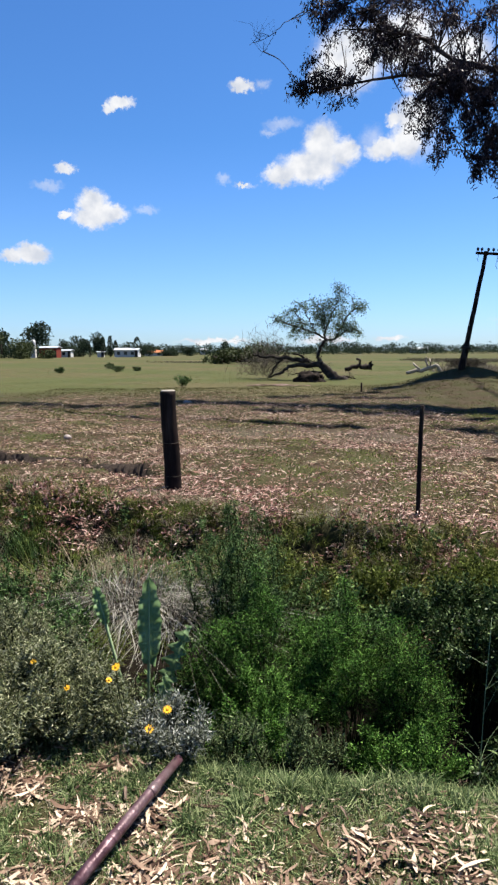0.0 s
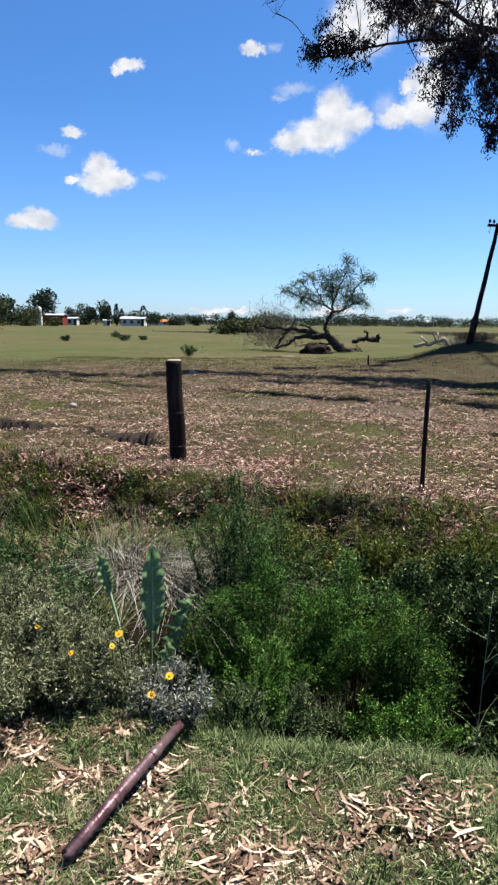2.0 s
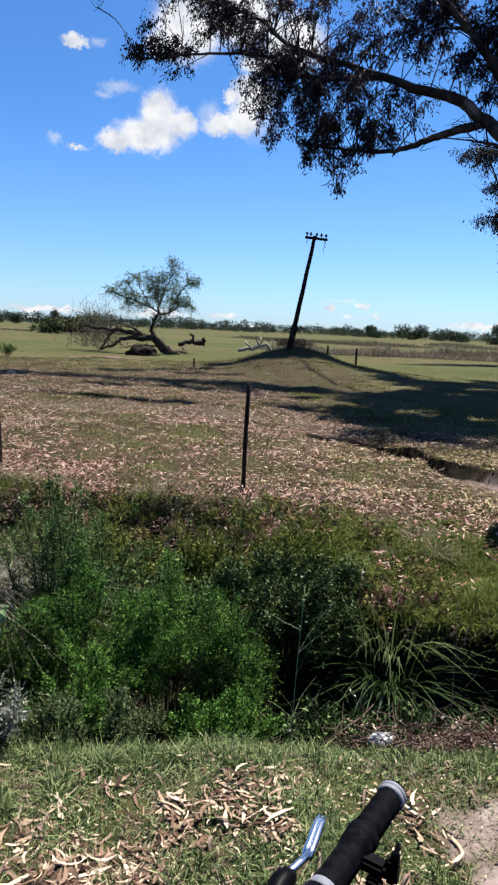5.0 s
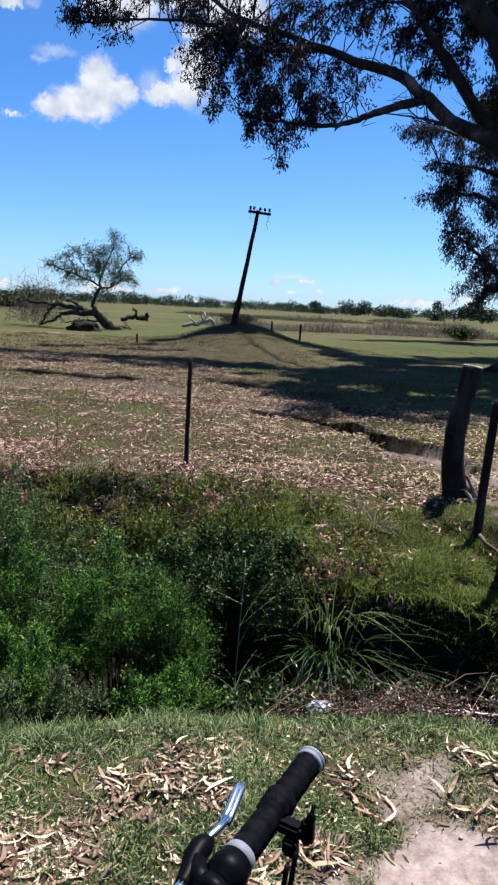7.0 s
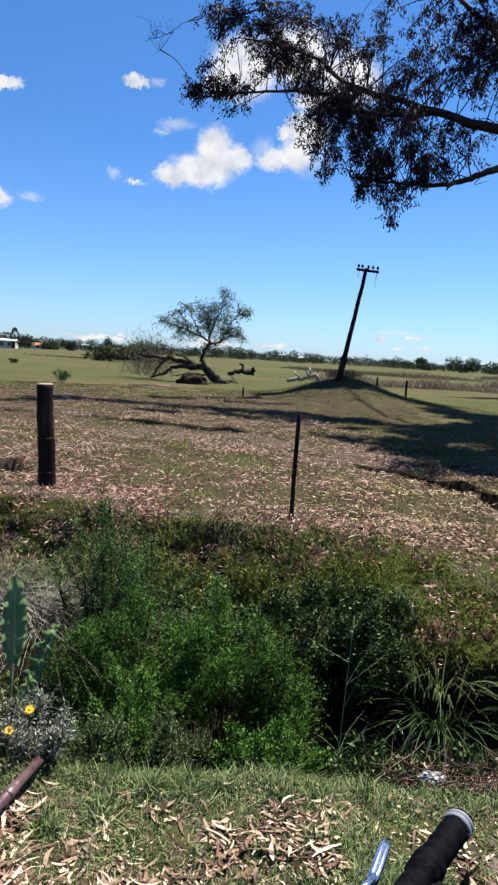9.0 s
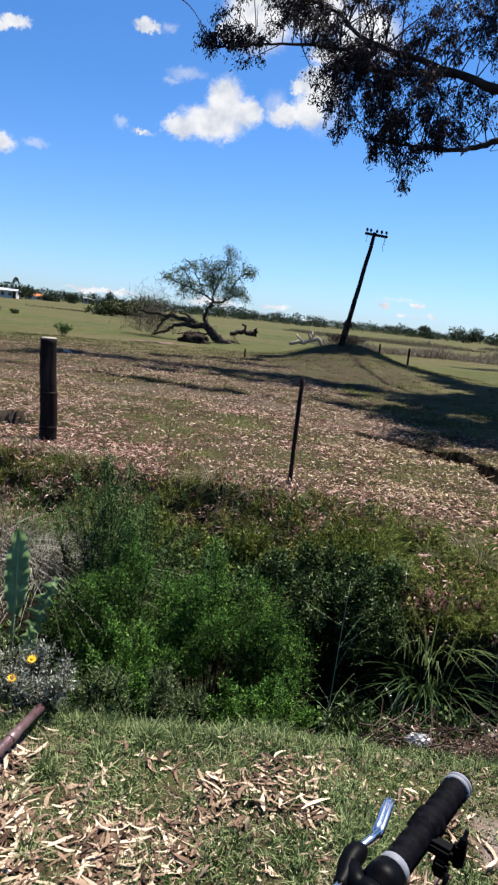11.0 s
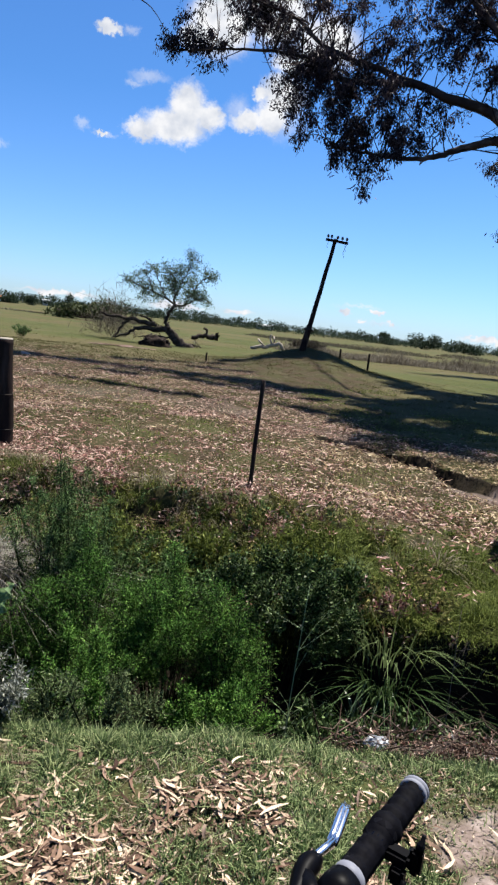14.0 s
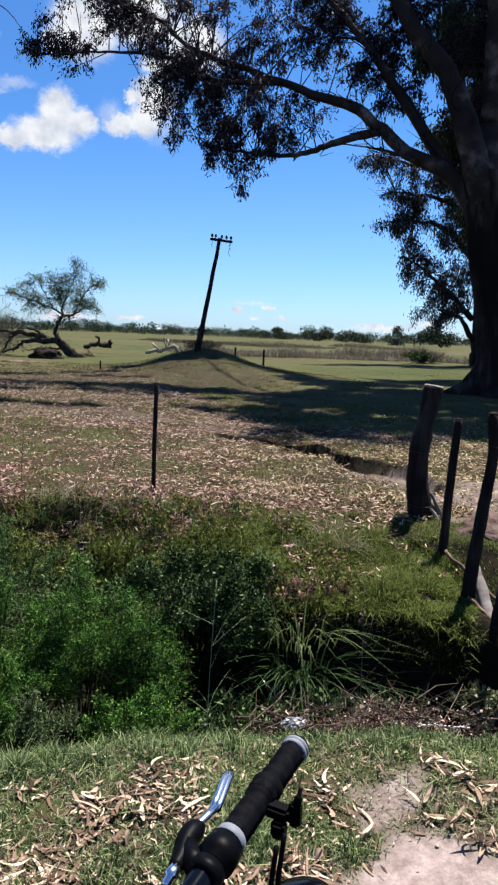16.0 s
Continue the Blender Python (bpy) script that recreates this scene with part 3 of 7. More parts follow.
def zones(x, y):
    """How far the ground is bare soil, fallen leaves and wet ditch soil with painted shade."""
    a, b = near_edge(x), far_edge(x)
    u = (y - a) / np.maximum(b - a, 0.3)
    n1, n2 = vnoise(x, y, 0.5, 5), vnoise(x, y, 2.5, 6)
    r, l, wash = gully(x, y)
    # the dark reaches past the lips, to paint shade on the ledge faces
    r, l = np.maximum(r, gully(x - 0.08, y)[0]), np.maximum(l, gully(x, y - 0.1)[1])
    sand = step(1.05, 0.7, np.hypot((x - 1.1) / 0.32, (y - 1.12) / 0.36) + 0.5 * (n1 - 0.5) + 0.7 * (vnoise(x, y, 0.12, 61) - 0.5)) * (y < 3)
    sand = np.maximum(sand, 0.75 * step(0.9, 0.4, np.hypot((x - 1.27) / 0.2, (y - 1.68) / 0.13) + 0.5 * (n1 - 0.5) + 0.9 * (vnoise(x, y, 0.1, 62) - 0.5)))
    track = step(0.75, 0.15, np.abs(y - np.interp(x, [-3, -0.4, 1.6, 3.1, 3.5], [13.9, 13.4, 12.8, 11.2, 9.6])) + 0.7 * (n1 - 0.5)) * 0.16 * step(-3, 0.5, x) * step(4.4, 3.4, x)
    bare = np.clip(np.maximum.reduce([sand, track, 0.45 * wash * step(0.2, 0.5, vnoise(x, y, 0.2, 48)), 0.15 * l, 0.6 * step(1.0, 0.5, np.hypot((x - 4.7) / 1.4, (y - 5.2) / 1.2) + 0.7 * (n1 - 0.5)) * step(0.25, 0.55, vnoise(x, y, 0.35, 49))]), 0, 1)
    litter = step(0.97, 1.1, u + 0.12 * (n1 - 0.5)) * step(32, 25, y + 4 * (n2 - 0.5) + 0.5 + 4 * step(5, 2, x)) * (1 - 0.3 * step(0.62, 0.75, n1))
    litter = litter * (1 - 0.9 * step(-0.6, 1.0, x - np.interp(y, [5, 8, 9, 11, 14, 17, 20, 25], [9, 7, 5.2, 5.0, 5.6, 7.2, 8.6, 9.0]) + 1.6 * (n1 - 0.5)))
    litter = np.maximum(litter, step(0.02, -0.1, u) * (0.75 + 0.25 * n1))
    # ditch and ledge faces take the soil tone that paints in their shade
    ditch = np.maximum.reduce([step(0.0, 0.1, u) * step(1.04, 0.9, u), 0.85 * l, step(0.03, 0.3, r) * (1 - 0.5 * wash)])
    return bare, litter, ditch


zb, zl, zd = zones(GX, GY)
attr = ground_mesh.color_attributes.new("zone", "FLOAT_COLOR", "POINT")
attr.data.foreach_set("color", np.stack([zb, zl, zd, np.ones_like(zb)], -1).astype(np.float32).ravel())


def ground_material():
    m = bpy.data.materials.new("ground soil and turf")
    m.use_nodes = True
    n, l = m.node_tree.nodes, m.node_tree.links
    bsdf = n["Principled BSDF"]
    bsdf.inputs["Roughness"].default_value = 0.95
    bsdf.inputs["Specular IOR Level"].default_value = 0.04
    tc = n.new("ShaderNodeTexCoord")
    zone = n.new("ShaderNodeAttribute")
    zone.attribute_name = "zone"
    split = n.new("ShaderNodeSeparateColor")
    l.new(zone.outputs["Color"], split.inputs[0])

    def noise_ramp(scale, stops, detail=8, rough=0.65):
        z = n.new("ShaderNodeTexNoise")
        z.inputs["Scale"].default_value, z.inputs["Detail"].default_value, z.inputs["Roughness"].default_value = scale, detail, rough
        l.new(tc.outputs["Object"], z.inputs["Vector"])
        c = n.new("ShaderNodeValToRGB")
        for q, (p, col) in enumerate(stops):
            e = c.color_ramp.elements[q] if q < 2 else c.color_ramp.elements.new(p)
            e.position, e.color = p, (*col, 1)
        l.new(z.outputs["Fac"], c.inputs["Fac"])
        return c.outputs["Color"]

    def blend(fac, a, b):
        x = n.new("ShaderNodeMix")
        x.data_type = "RGBA"
        l.new(fac, x.inputs["Factor"]); l.new(a, x.inputs["A"]); l.new(b, x.inputs["B"])
        return x.outputs["Result"]

    turf = noise_ramp(1.1, [(0.3, (0.022, 0.029, 0.01)), (0.5, (0.04, 0.046, 0.017)), (0.68, (0.07, 0.064, 0.03))])
    broad = noise_ramp(0.06, [(0.34, (0.036, 0.046, 0.014)), (0.45, (0.052, 0.056, 0.02)), (0.55, (0.072, 0.058, 0.03)), (0.66, (0.095, 0.073, 0.042))], 5)
    half = n.new("ShaderNodeValue")
    half.outputs[0].default_value = 0.6
    turf = blend(half.outputs[0], turf, broad)
    soil = noise_ramp(70, [(0.36, (0.07, 0.05, 0.043)), (0.46, (0.17, 0.127, 0.112)), (0.55, (0.215, 0.167, 0.151)), (0.66, (0.38, 0.315, 0.29))], 8, 0.9)
    crust = noise_ramp(11, [(0.38, (0.105, 0.078, 0.068)), (0.5, (0.2, 0.155, 0.14)), (0.62, (0.31, 0.255, 0.235))], 9, 0.75)
    soil = blend(half.outputs[0], soil, crust)
    fallen = noise_ramp(38, [(0.36, (0.009, 0.007, 0.004)), (0.48, (0.026, 0.02, 0.011)), (0.6, (0.07, 0.05, 0.032)), (0.72, (0.18, 0.13, 0.095))], 10, 0.78)
    sward = noise_ramp(30, [(0.36, (0.009, 0.01, 0.004)), (0.5, (0.027, 0.027, 0.011)), (0.66, (0.08, 0.072, 0.034))], 10, 0.75)
    patch = n.new("ShaderNodeTexNoise")
    patch.inputs["Scale"].default_value, patch.inputs["Detail"].default_value = 1.6, 5
    l.new(tc.outputs["Object"], patch.inputs["Vector"])
    green = n.new("ShaderNodeMapRange")
    green.inputs["From Min"].default_value, green.inputs["From Max"].default_value = 0.44, 0.6
    l.new(patch.outputs["Fac"], green.inputs["Value"])
    fallen = blend(green.outputs["Result"], fallen, sward)
    # wet soil blackened beyond its own colour to imitate the ditch's shade
    damp_shade = noise_ramp(5, [(0.3, (0.004, 0.003, 0.0022)), (0.6, (0.01, 0.0078, 0.005)), (0.75, (0.024, 0.018, 0.011))])
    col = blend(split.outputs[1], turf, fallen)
    col = blend(split.outputs[2], col, damp_shade)
    col = blend(split.outputs[0], col, soil)
    l.new(col, bsdf.inputs["Base Color"])
    h = n.new("ShaderNodeTexNoise")
    h.inputs["Scale"].default_value, h.inputs["Detail"].default_value = 22, 8
    l.new(tc.outputs["Object"], h.inputs["Vector"])
    bp = n.new("ShaderNodeBump")
    bp.inputs["Strength"].default_value, bp.inputs["Distance"].default_value = 0.8, 0.014
    l.new(h.outputs["Fac"], bp.inputs["Height"])
    l.new(bp.outputs["Normal"], bsdf.inputs["Normal"])
    return m


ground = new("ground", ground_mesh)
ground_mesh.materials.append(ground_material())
tagged(ground, "flat pasture with turf, leaf litter, bare soil and a ditch", "ground", kind="structure")

# standing water along the ditch bottom
ws = Soup()
wx = np.linspace(1.75, 5.0, 24)
wa, wb = near_edge(wx) + 0.34 * (far_edge(wx) - near_edge(wx)), near_edge(wx) + 0.475 * (far_edge(wx) - near_edge(wx))
ws.add(np.concatenate([np.stack([wx, wa, np.full(24, -0.745)], 1), np.stack([wx, wb, np.full(24, -0.745)], 1)]), np.stack([np.arange(23), np.arange(1, 24), np.arange(25, 48), np.arange(24, 47)], 1))
water = part("water", ws, M["water"])
tagged(water, "shallow murky brown water standing in the ditch", "water", kind="structure")

# ---- eucalyptus ----


def crown(rng, leaf_soup, twig_soup, centres, twigs, per_twig, leaf_len, leaf_wid, hang=0.75, spread=0.3):
    """Leafy twigs round centres (x, y, z, rx, ry, rz): leaves hang from the tips of thin twigs."""
    for cx, cy, cz, rx, ry, rz in centres:
        n = max(3, int(twigs * (rx * rz) ** 0.75))
        d = rand_dirs(rng, n) * (rng.rand(n, 1) ** 0.45)
        tips = np.array([cx, cy, cz]) + d * [rx, ry, rz]
        for p in tips:
            start = p + (np.array([cx, cy, cz]) - p) * rng.uniform(0.25, 0.6) + rng.normal(0, 0.12, 3)
            end = p + np.array([0, 0, -0.1])
            tube(twig_soup, [start, (start + end) / 2 + rng.normal(0, 0.05, 3) + [0, 0, 0.06], end], [0.012, 0.009, 0.004], 3, cap=False)
            m = int(per_twig * rng.uniform(0.6, 1.4))
            t = rng.rand(m, 1)
            pos = start + (end - start) * t + rng.normal(0, spread * 0.33, (m, 3))
            ax = rng.normal(0, 0.5, (m, 3)) + [0, 0, -hang * 1.6]
            leaves(leaf_soup, pos, ax, rng.normal(size=(m, 3)), leaf_len * rng.uniform(0.6, 1.3, m), leaf_wid * rng.uniform(0.7, 1.3, m), 0.15)


def limb(soup, points, r0, r1, rng, n=22, sides=9, wander=0.05):
    p = smooth_path(points, n)
    p[1:-1] += rng.normal(0, wander, (n - 2, 3))
    t = np.linspace(0, 1, n)
    tube(soup, p, r0 + (r1 - r0) * t ** 0.8, sides, 0.05, rng)
    return p


def side_shoots(soup, path, rng, count, length, r, up=0.2, lo=0.2):
    """Thin forked side branches along a limb; returns their ends."""
    ends = []
    for _ in range(count):
        k = rng.randint(int(lo * len(path)), len(path))
        d = unit(rng.normal(size=3) * [1, 0.7, 0.8] + [0, 0, up])
        L = length * rng.uniform(0.5, 1.2)
        a = path[k]
        pts = [a, a + d * L * 0.35 + rng.normal(0, 0.12 * L, 3), a + d * L * 0.7 + rng.normal(0, 0.16 * L, 3), a + d * L + rng.normal(0, 0.2 * L, 3)]
        tube(soup, smooth_path(pts, 12), np.linspace(r, r * 0.2, 12), 5, cap=False)
        ends.append(pts[3])
        for _f in range(2):
            b = np.array(pts[1]) + rng.normal(0, 0.05, 3)
            e = b + unit(d + rng.normal(0, 0.7, 3)) * L * 0.5
            tube(soup, smooth_path([b, (b + e) / 2 + rng.normal(0, 0.05, 3), e], 4), np.linspace(r * 0.5, r * 0.15, 4), 4, cap=False)
            ends.append(e)
    return ends


def sprays(rng, leaf_soup, twig_soup, centres, paths, count, leaf_len, leaf_wid, hang=1.1, sag=0.18, twig_r=0.016, shoot=(0.2, 0.5), tuft=(8, 17), gather=0.055):
    """Thin boughs from the nearest limbs into masses (x, y, z, rx, ry, rz); their drooping twigs end in tufts of hanging leaves."""
    wood = np.concatenate(paths)
    for cx, cy, cz, rx, ry, rz in centres:
        for _ in range(max(3, int(count * (rx * rz) ** 0.7))):
            end = np.array([cx, cy, cz]) + rand_dirs(rng, 1)[0] * rng.rand() ** 0.45 * np.array([rx, ry, rz])
            near = np.argsort(((wood - end) ** 2).sum(1))[:10]
            start = wood[near[rng.randint(len(near))]]
            span = np.linalg.norm(end - start)
            p = smooth_path([start, (start + end) / 2 + [0, 0, sag * span] + rng.normal(0, 0.07 * span + 0.02, 3), end], 8)
            tube(twig_soup, p, np.linspace(twig_r * min(1.6, 0.5 + 0.5 * span), twig_r * 0.3, 8), 4, cap=False)
            ahead = (end - start) / max(span, 1e-3)
            for _t in range(rng.randint(5, 9)):
                b = p[rng.randint(3, 8)]
                d = unit(rng.normal(0, 0.6, 3) + ahead * 0.5 + [0, 0, -0.45 * hang])
                l = rng.uniform(*shoot)
                e = b + d * l
                tube(twig_soup, [b, (b + e) / 2 + [0, 0, 0.12 * l], e], [twig_r * 0.3, twig_r * 0.24, twig_r * 0.12], 3, cap=False)
                m = rng.randint(*tuft)
                t = rng.rand(m, 1) ** 0.7
                leaves(leaf_soup, b + (e - b) * t + [0, 0, 0.1 * l] * (4 * t * (1 - t)) + rng.normal(0, gather, (m, 3)), rng.normal(0, 0.45, (m, 3)) + [0, 0, -hang], rng.normal(size=(m, 3)), leaf_len * rng.uniform(0.6, 1.35, m), leaf_wid * rng.uniform(0.7, 1.3, m), 0.15)


def ragged_masses(rng, centres, more):
    """Adds small hanging sprays round leaf masses, so that their outline breaks up."""
    out = list(centres)
    for cx, cy, cz, rx, ry, rz in centres:
        for _ in range(more):
            d = unit(rng.normal(size=3))
            k = rng.uniform(0.25, 0.5)
            out.append((cx + d[0] * rx * 1.1, cy + d[1] * ry, cz + d[2] * rz * 1.0 - 0.1, rx * k, ry * k, rz * k * 1.2))
    return out


def set_back(p):
    """The boughs reach away over the pasture: farther back the farther they are from the trunk."""
    k = float(np.interp(p[0], [3.0, 12.0], [1.36, 1.0]))
    return (0.05 + (p[0] - 0.05) * k, p[1] * k, 1.45 + (p[2] - 1.45) * k)


def big_eucalyptus():
    rng = np.random.RandomState(21)
    tree = thing("eucalyptus_tree", (13.7, 15.8, 0), "huge old eucalyptus with peeling brown bark and drooping leaves", "tree")
    # trunk with flared roots
    s = Soup()
    axis = smooth_path([(13.75, 15.8, -0.25), (13.72, 15.8, 0.3), (13.55, 15.8, 1.6), (13.2, 15.8, 3.1), (12.85, 15.8, 4.5), (12.4, 15.8, 5.8)], 34)
    rad = np.interp(axis[:, 2], [-0.25, 0.0, 0.35, 0.9, 2.0, 4.2, 5.8], [1.7, 1.25, 0.92, 0.76, 0.7, 0.72, 0.55])
    sides = 56
    ang = np.linspace(0, 2 * np.pi, sides, endpoint=False)
    lob = 1 + 0.09 * np.sin(5 * ang + 0.6) + 0.06 * np.sin(9 * ang + 2) + 0.03 * np.sin(17 * ang)
    v = []
    for k, c in enumerate(axis):
        fl = np.clip((0.9 - c[2]) / 0.9, 0, 1)
        rr = rad[k] * (1 + (lob - 1) * (1 + 2.2 * fl)) * (1 + 0.1 * (vnoise(ang * 3.2, np.full(sides, c[2] * 0.5), 0.5, 2) - 0.5) + 0.05 * (vnoise(ang * 3.2, np.full(sides, c[2] * 2.0), 0.22, 5) - 0.5))
        v += [(c[0] + rr[q] * math.cos(ang[q] + 0.05 * c[2]), c[1] + rr[q] * math.sin(ang[q] + 0.05 * c[2]), c[2]) for q in range(sides)]
    n = len(axis)
    f = [(k * sides + q, k * sides + (q + 1) % sides, (k + 1) * sides + (q + 1) % sides, (k + 1) * sides + q) for k in range(n - 1) for q in range(sides)]
    s.add(v, f)
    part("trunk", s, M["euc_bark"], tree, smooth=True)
    limbs = [
        ([(13.15, 15.9, 3.0), (12.6, 15.85, 4.3), (11.4, 15.9, 5.65), (10.1, 16.0, 6.15), (9.2, 16.0, 6.62), (8.6, 16.0, 6.95), (7.5, 16.0, 7.08), (6.55, 16.1, 7.28), (5.3, 16.2, 7.5), (4.5, 16.3, 7.7), (3.7, 16.4, 8.2), (2.4, 16.6, 8.5)], 0.27, 0.03),
        ([(9.3, 16.0, 6.5), (8.1, 15.9, 6.08), (7.3, 15.8, 5.72), (6.5, 15.8, 5.55), (5.6, 15.9, 5.55), (4.7, 16, 5.6)], 0.12, 0.02),
        ([(6.6, 16.1, 7.25), (5.0, 15.9, 6.98), (4.0, 15.9, 7.28), (2.5, 16, 7.2), (1.3, 16.2, 7.0)], 0.11, 0.015),
        ([(12.9, 16.1, 3.9), (12.2, 16.3, 5.2), (11.3, 16.5, 6.4), (10.1, 16.5, 7.6), (9.3, 16.6, 8.5), (8.5, 16.8, 9.3), (7.0, 17.2, 10.6)], 0.25, 0.06),
        ([(13.0, 15.8, 3.6), (12.5, 15.7, 4.9), (12.0, 15.7, 5.9), (11.25, 15.6, 7.35), (10.45, 15.6, 8.3), (9.5, 15.7, 9.2), (8.6, 16, 11.0), (7.6, 16.4, 13.2)], 0.46, 0.13),
        ([(12.7, 16.0, 5.0), (12.9, 16.4, 7.2), (13.4, 16.8, 9.8), (13.2, 17.2, 13.0)], 0.42, 0.12),
        ([(7.2, 16.3, 10.4), (4.5, 16.9, 11.6), (1.5, 17.4, 12.2), (-1.4, 18, 12.3)], 0.14, 0.03),
        ([(13.1, 16.8, 8.8), (15, 17.4, 10.4), (17, 18, 11.2)], 0.2, 0.05),
        ([(10.3, 15.7, 5.85), (9.6, 15.7, 5.95), (8.65, 15.6, 5.97)], 0.09, 0.02),
        ([(3.0, 16.5, 8.4), (2.0, 16.6, 9.05), (1.04, 16.6, 8.76), (0.66, 16.6, 8.53), (0.48, 16.6, 8.26), (0.25, 16.6, 7.95)], 0.018, 0.006),
        ([(0.6, 16.6, 8.45), (0.3, 16.6, 8.3), (0.0, 16.6, 8.2)], 0.012, 0.006),
    ]
    limbs = [([set_back(q) for q in pts], r0, r1) for pts, r0, r1 in limbs]
    # unseen tall leaders, added to carry the shade-casting high crown
    limbs += [
        ([(13.2, 17.2, 12.6), (14, 22, 18), (16, 28, 22.5), (17.5, 33, 24.5)], 0.1, 0.03),
        ([(7.6, 16.4, 13.0), (4, 20, 16.5), (0.5, 23.5, 17.5), (-1.5, 24.5, 18.2)], 0.15, 0.04),
        ([(12.9, 16.4, 7.2), (12.6, 16.2, 12.5), (12.2, 15.5, 16.8)], 0.3, 0.08),
        ([(12.7, 16.3, 13.0), (16, 17, 16), (19.5, 18, 17)], 0.16, 0.05),
    ]
    twigs, foliage = Soup(), Soup()
    paths = []
    for pts, r0, r1 in limbs:
        b = Soup()
        path = limb(b, pts, r0, r1, rng, 30, 10, 0.03 if r0 > 0.25 else 0.012)
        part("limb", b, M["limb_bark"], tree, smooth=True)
        fine = r0 < 0.05
        paths.append(path)
        side_shoots(twigs, path, rng, 6, 0.6 if fine else 1.4, 0.008 if fine else 0.022, up=1.3)
    # leaf masses along the limbs
    centres = []
    for px_, py_, pz_, rx_, rz_ in [(1.75, 16.3, 7.35, 0.85, 0.65), (2.9, 16.5, 7.9, 1.1, 0.6), (1.9, 16.8, 8.9, 1.0, 0.5), (4.2, 16.6, 8.5, 1.2, 0.7),
                                    (3.9, 16.2, 7.2, 0.7, 0.45), (4.9, 16.2, 6.55, 1.15, 0.7), (4.4, 16.0, 6.95, 0.9, 0.6), (6.1, 16.1, 6.45, 1.15, 0.65), (5.65, 15.9, 5.25, 0.32, 0.45), (5.3, 15.9, 5.75, 0.6, 0.5),
                                    (4.0, 16.0, 5.95, 0.55, 0.6), (7.1, 16.3, 6.7, 0.7, 0.55), (6.5, 16.8, 8.3, 1.3, 0.7), (8.2, 17.0, 8.7, 1.0, 0.7), (5.4, 16.5, 7.5, 1.0, 0.5),
                                    (10.6, 17.0, 7.8, 0.7, 0.9), (12.2, 17.6, 9.4, 1.0, 1.0), (7.4, 16.8, 9.3, 1.2, 0.6), (5.2, 16.8, 9.1, 1.1, 0.55), (9.7, 17, 8.7, 0.8, 0.6), (3.2, 16.8, 9.1, 1.0, 0.45), (8.8, 16.6, 7.9, 0.6, 0.4), (16.4, 18.5, 8.6, 1.3, 1.4), (17.4, 19.0, 6.6, 1.2, 1.3), (15.8, 18.6, 6.9, 0.8, 1.0), (17.0, 19, 10.6, 1.6, 1.2), (14.6, 17.8, 9.2, 0.9, 1.2), (15.2, 18, 11, 1.3, 1.0), (12.4, 16.9, 7.6, 0.6, 0.8), (9.9, 16.6, 9.3, 0.9, 0.5), (11.6, 16.6, 10.6, 1.2, 0.7), (8.9, 17.2, 9.6, 1.0, 0.6), (11.0, 17.3, 9.4, 0.8, 0.7), (4.7, 15.9, 6.1, 0.7, 0.4), (6.6, 15.9, 6.0, 0.5, 0.5)]:
        k = float(np.interp(px_, [3.0, 12.0], [1.36, 1.0]))
        centres.append((*set_back((px_, py_, pz_)), rx_ * 0.85 * k, rx_ * 0.8 * k, rz_ * 0.85 * k))
    centres = ragged_masses(rng, centres, 1)
    sprays(rng, foliage, twigs, centres, paths, 19, 0.125, 0.04, hang=0.75, shoot=(0.16, 0.42), tuft=(13, 26), gather=0.066)
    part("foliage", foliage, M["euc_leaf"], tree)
    # dense far side of the crown behind the trunk
    behind = Soup()
    crown(rng, behind, twigs, ragged_masses(rng, [(16.6, 22.5, 12.6, 2.0, 1.6, 1.6), (18.2, 23.5, 10.2, 2.0, 1.6, 1.8), (17.2, 22.5, 8.3, 1.2, 1.2, 1.2), (18.0, 23.0, 6.6, 1.3, 1.2, 1.3), (15.4, 21.5, 11.2, 1.2, 1.1, 1.0), (20.6, 23.5, 13.2, 2.2, 1.6, 1.8), (20.8, 24, 8.4, 1.6, 1.4, 1.6), (15.0, 19.5, 10.4, 0.9, 0.9, 0.9)], 3), 60, 40, 0.2, 0.06, spread=0.45)
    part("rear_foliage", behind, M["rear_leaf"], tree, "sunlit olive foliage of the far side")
    # unseen crown clumps, added to shade the pasture (ground x, y, reach per patch)
    high = Soup()
    shade = [(-7.3, 20.3, 0.8), (-5.8, 19.8, 0.7), (-4.6, 19.2, 0.8), (-2.6, 18.4, 0.7), (-2.0, 19.6, 0.9), (1.2, 22.6, 0.8), (2.9, 23.8, 0.8), (4.2, 24.6, 0.8),
             (0.7, 16.9, 0.7), (3.3, 16.2, 0.7), (4.6, 18.6, 0.5), (4.4, 21.5, 0.6), (2.6, 16.9, 0.7), (3.4, 21.9, 0.7), (4.9, 16.6, 0.5), (4.4, 13.3, 0.7), (5.2, 12.6, 0.7), (4.7, 12.0, 0.6)]
    thin = len(shade)
    shade += [(5.4, 26.2, 0.8), (6.3, 26.9, 0.8), (7.1, 27.5, 0.85), (7.9, 27.8, 0.9), (8.7, 27.8, 0.9), (9.4, 27.2, 0.9), (9.8, 26.2, 0.9), (10.0, 25.0, 0.9), (10.0, 23.8, 0.9), (10.0, 22.5, 0.95), (9.9, 21.2, 0.95), (9.8, 20.0, 1.0), (9.7, 18.8, 1.0), (8.4, 26.6, 0.6), (7.4, 26.6, 0.5), (11, 20.0, 0.9), (11.2, 18.6, 0.9)]
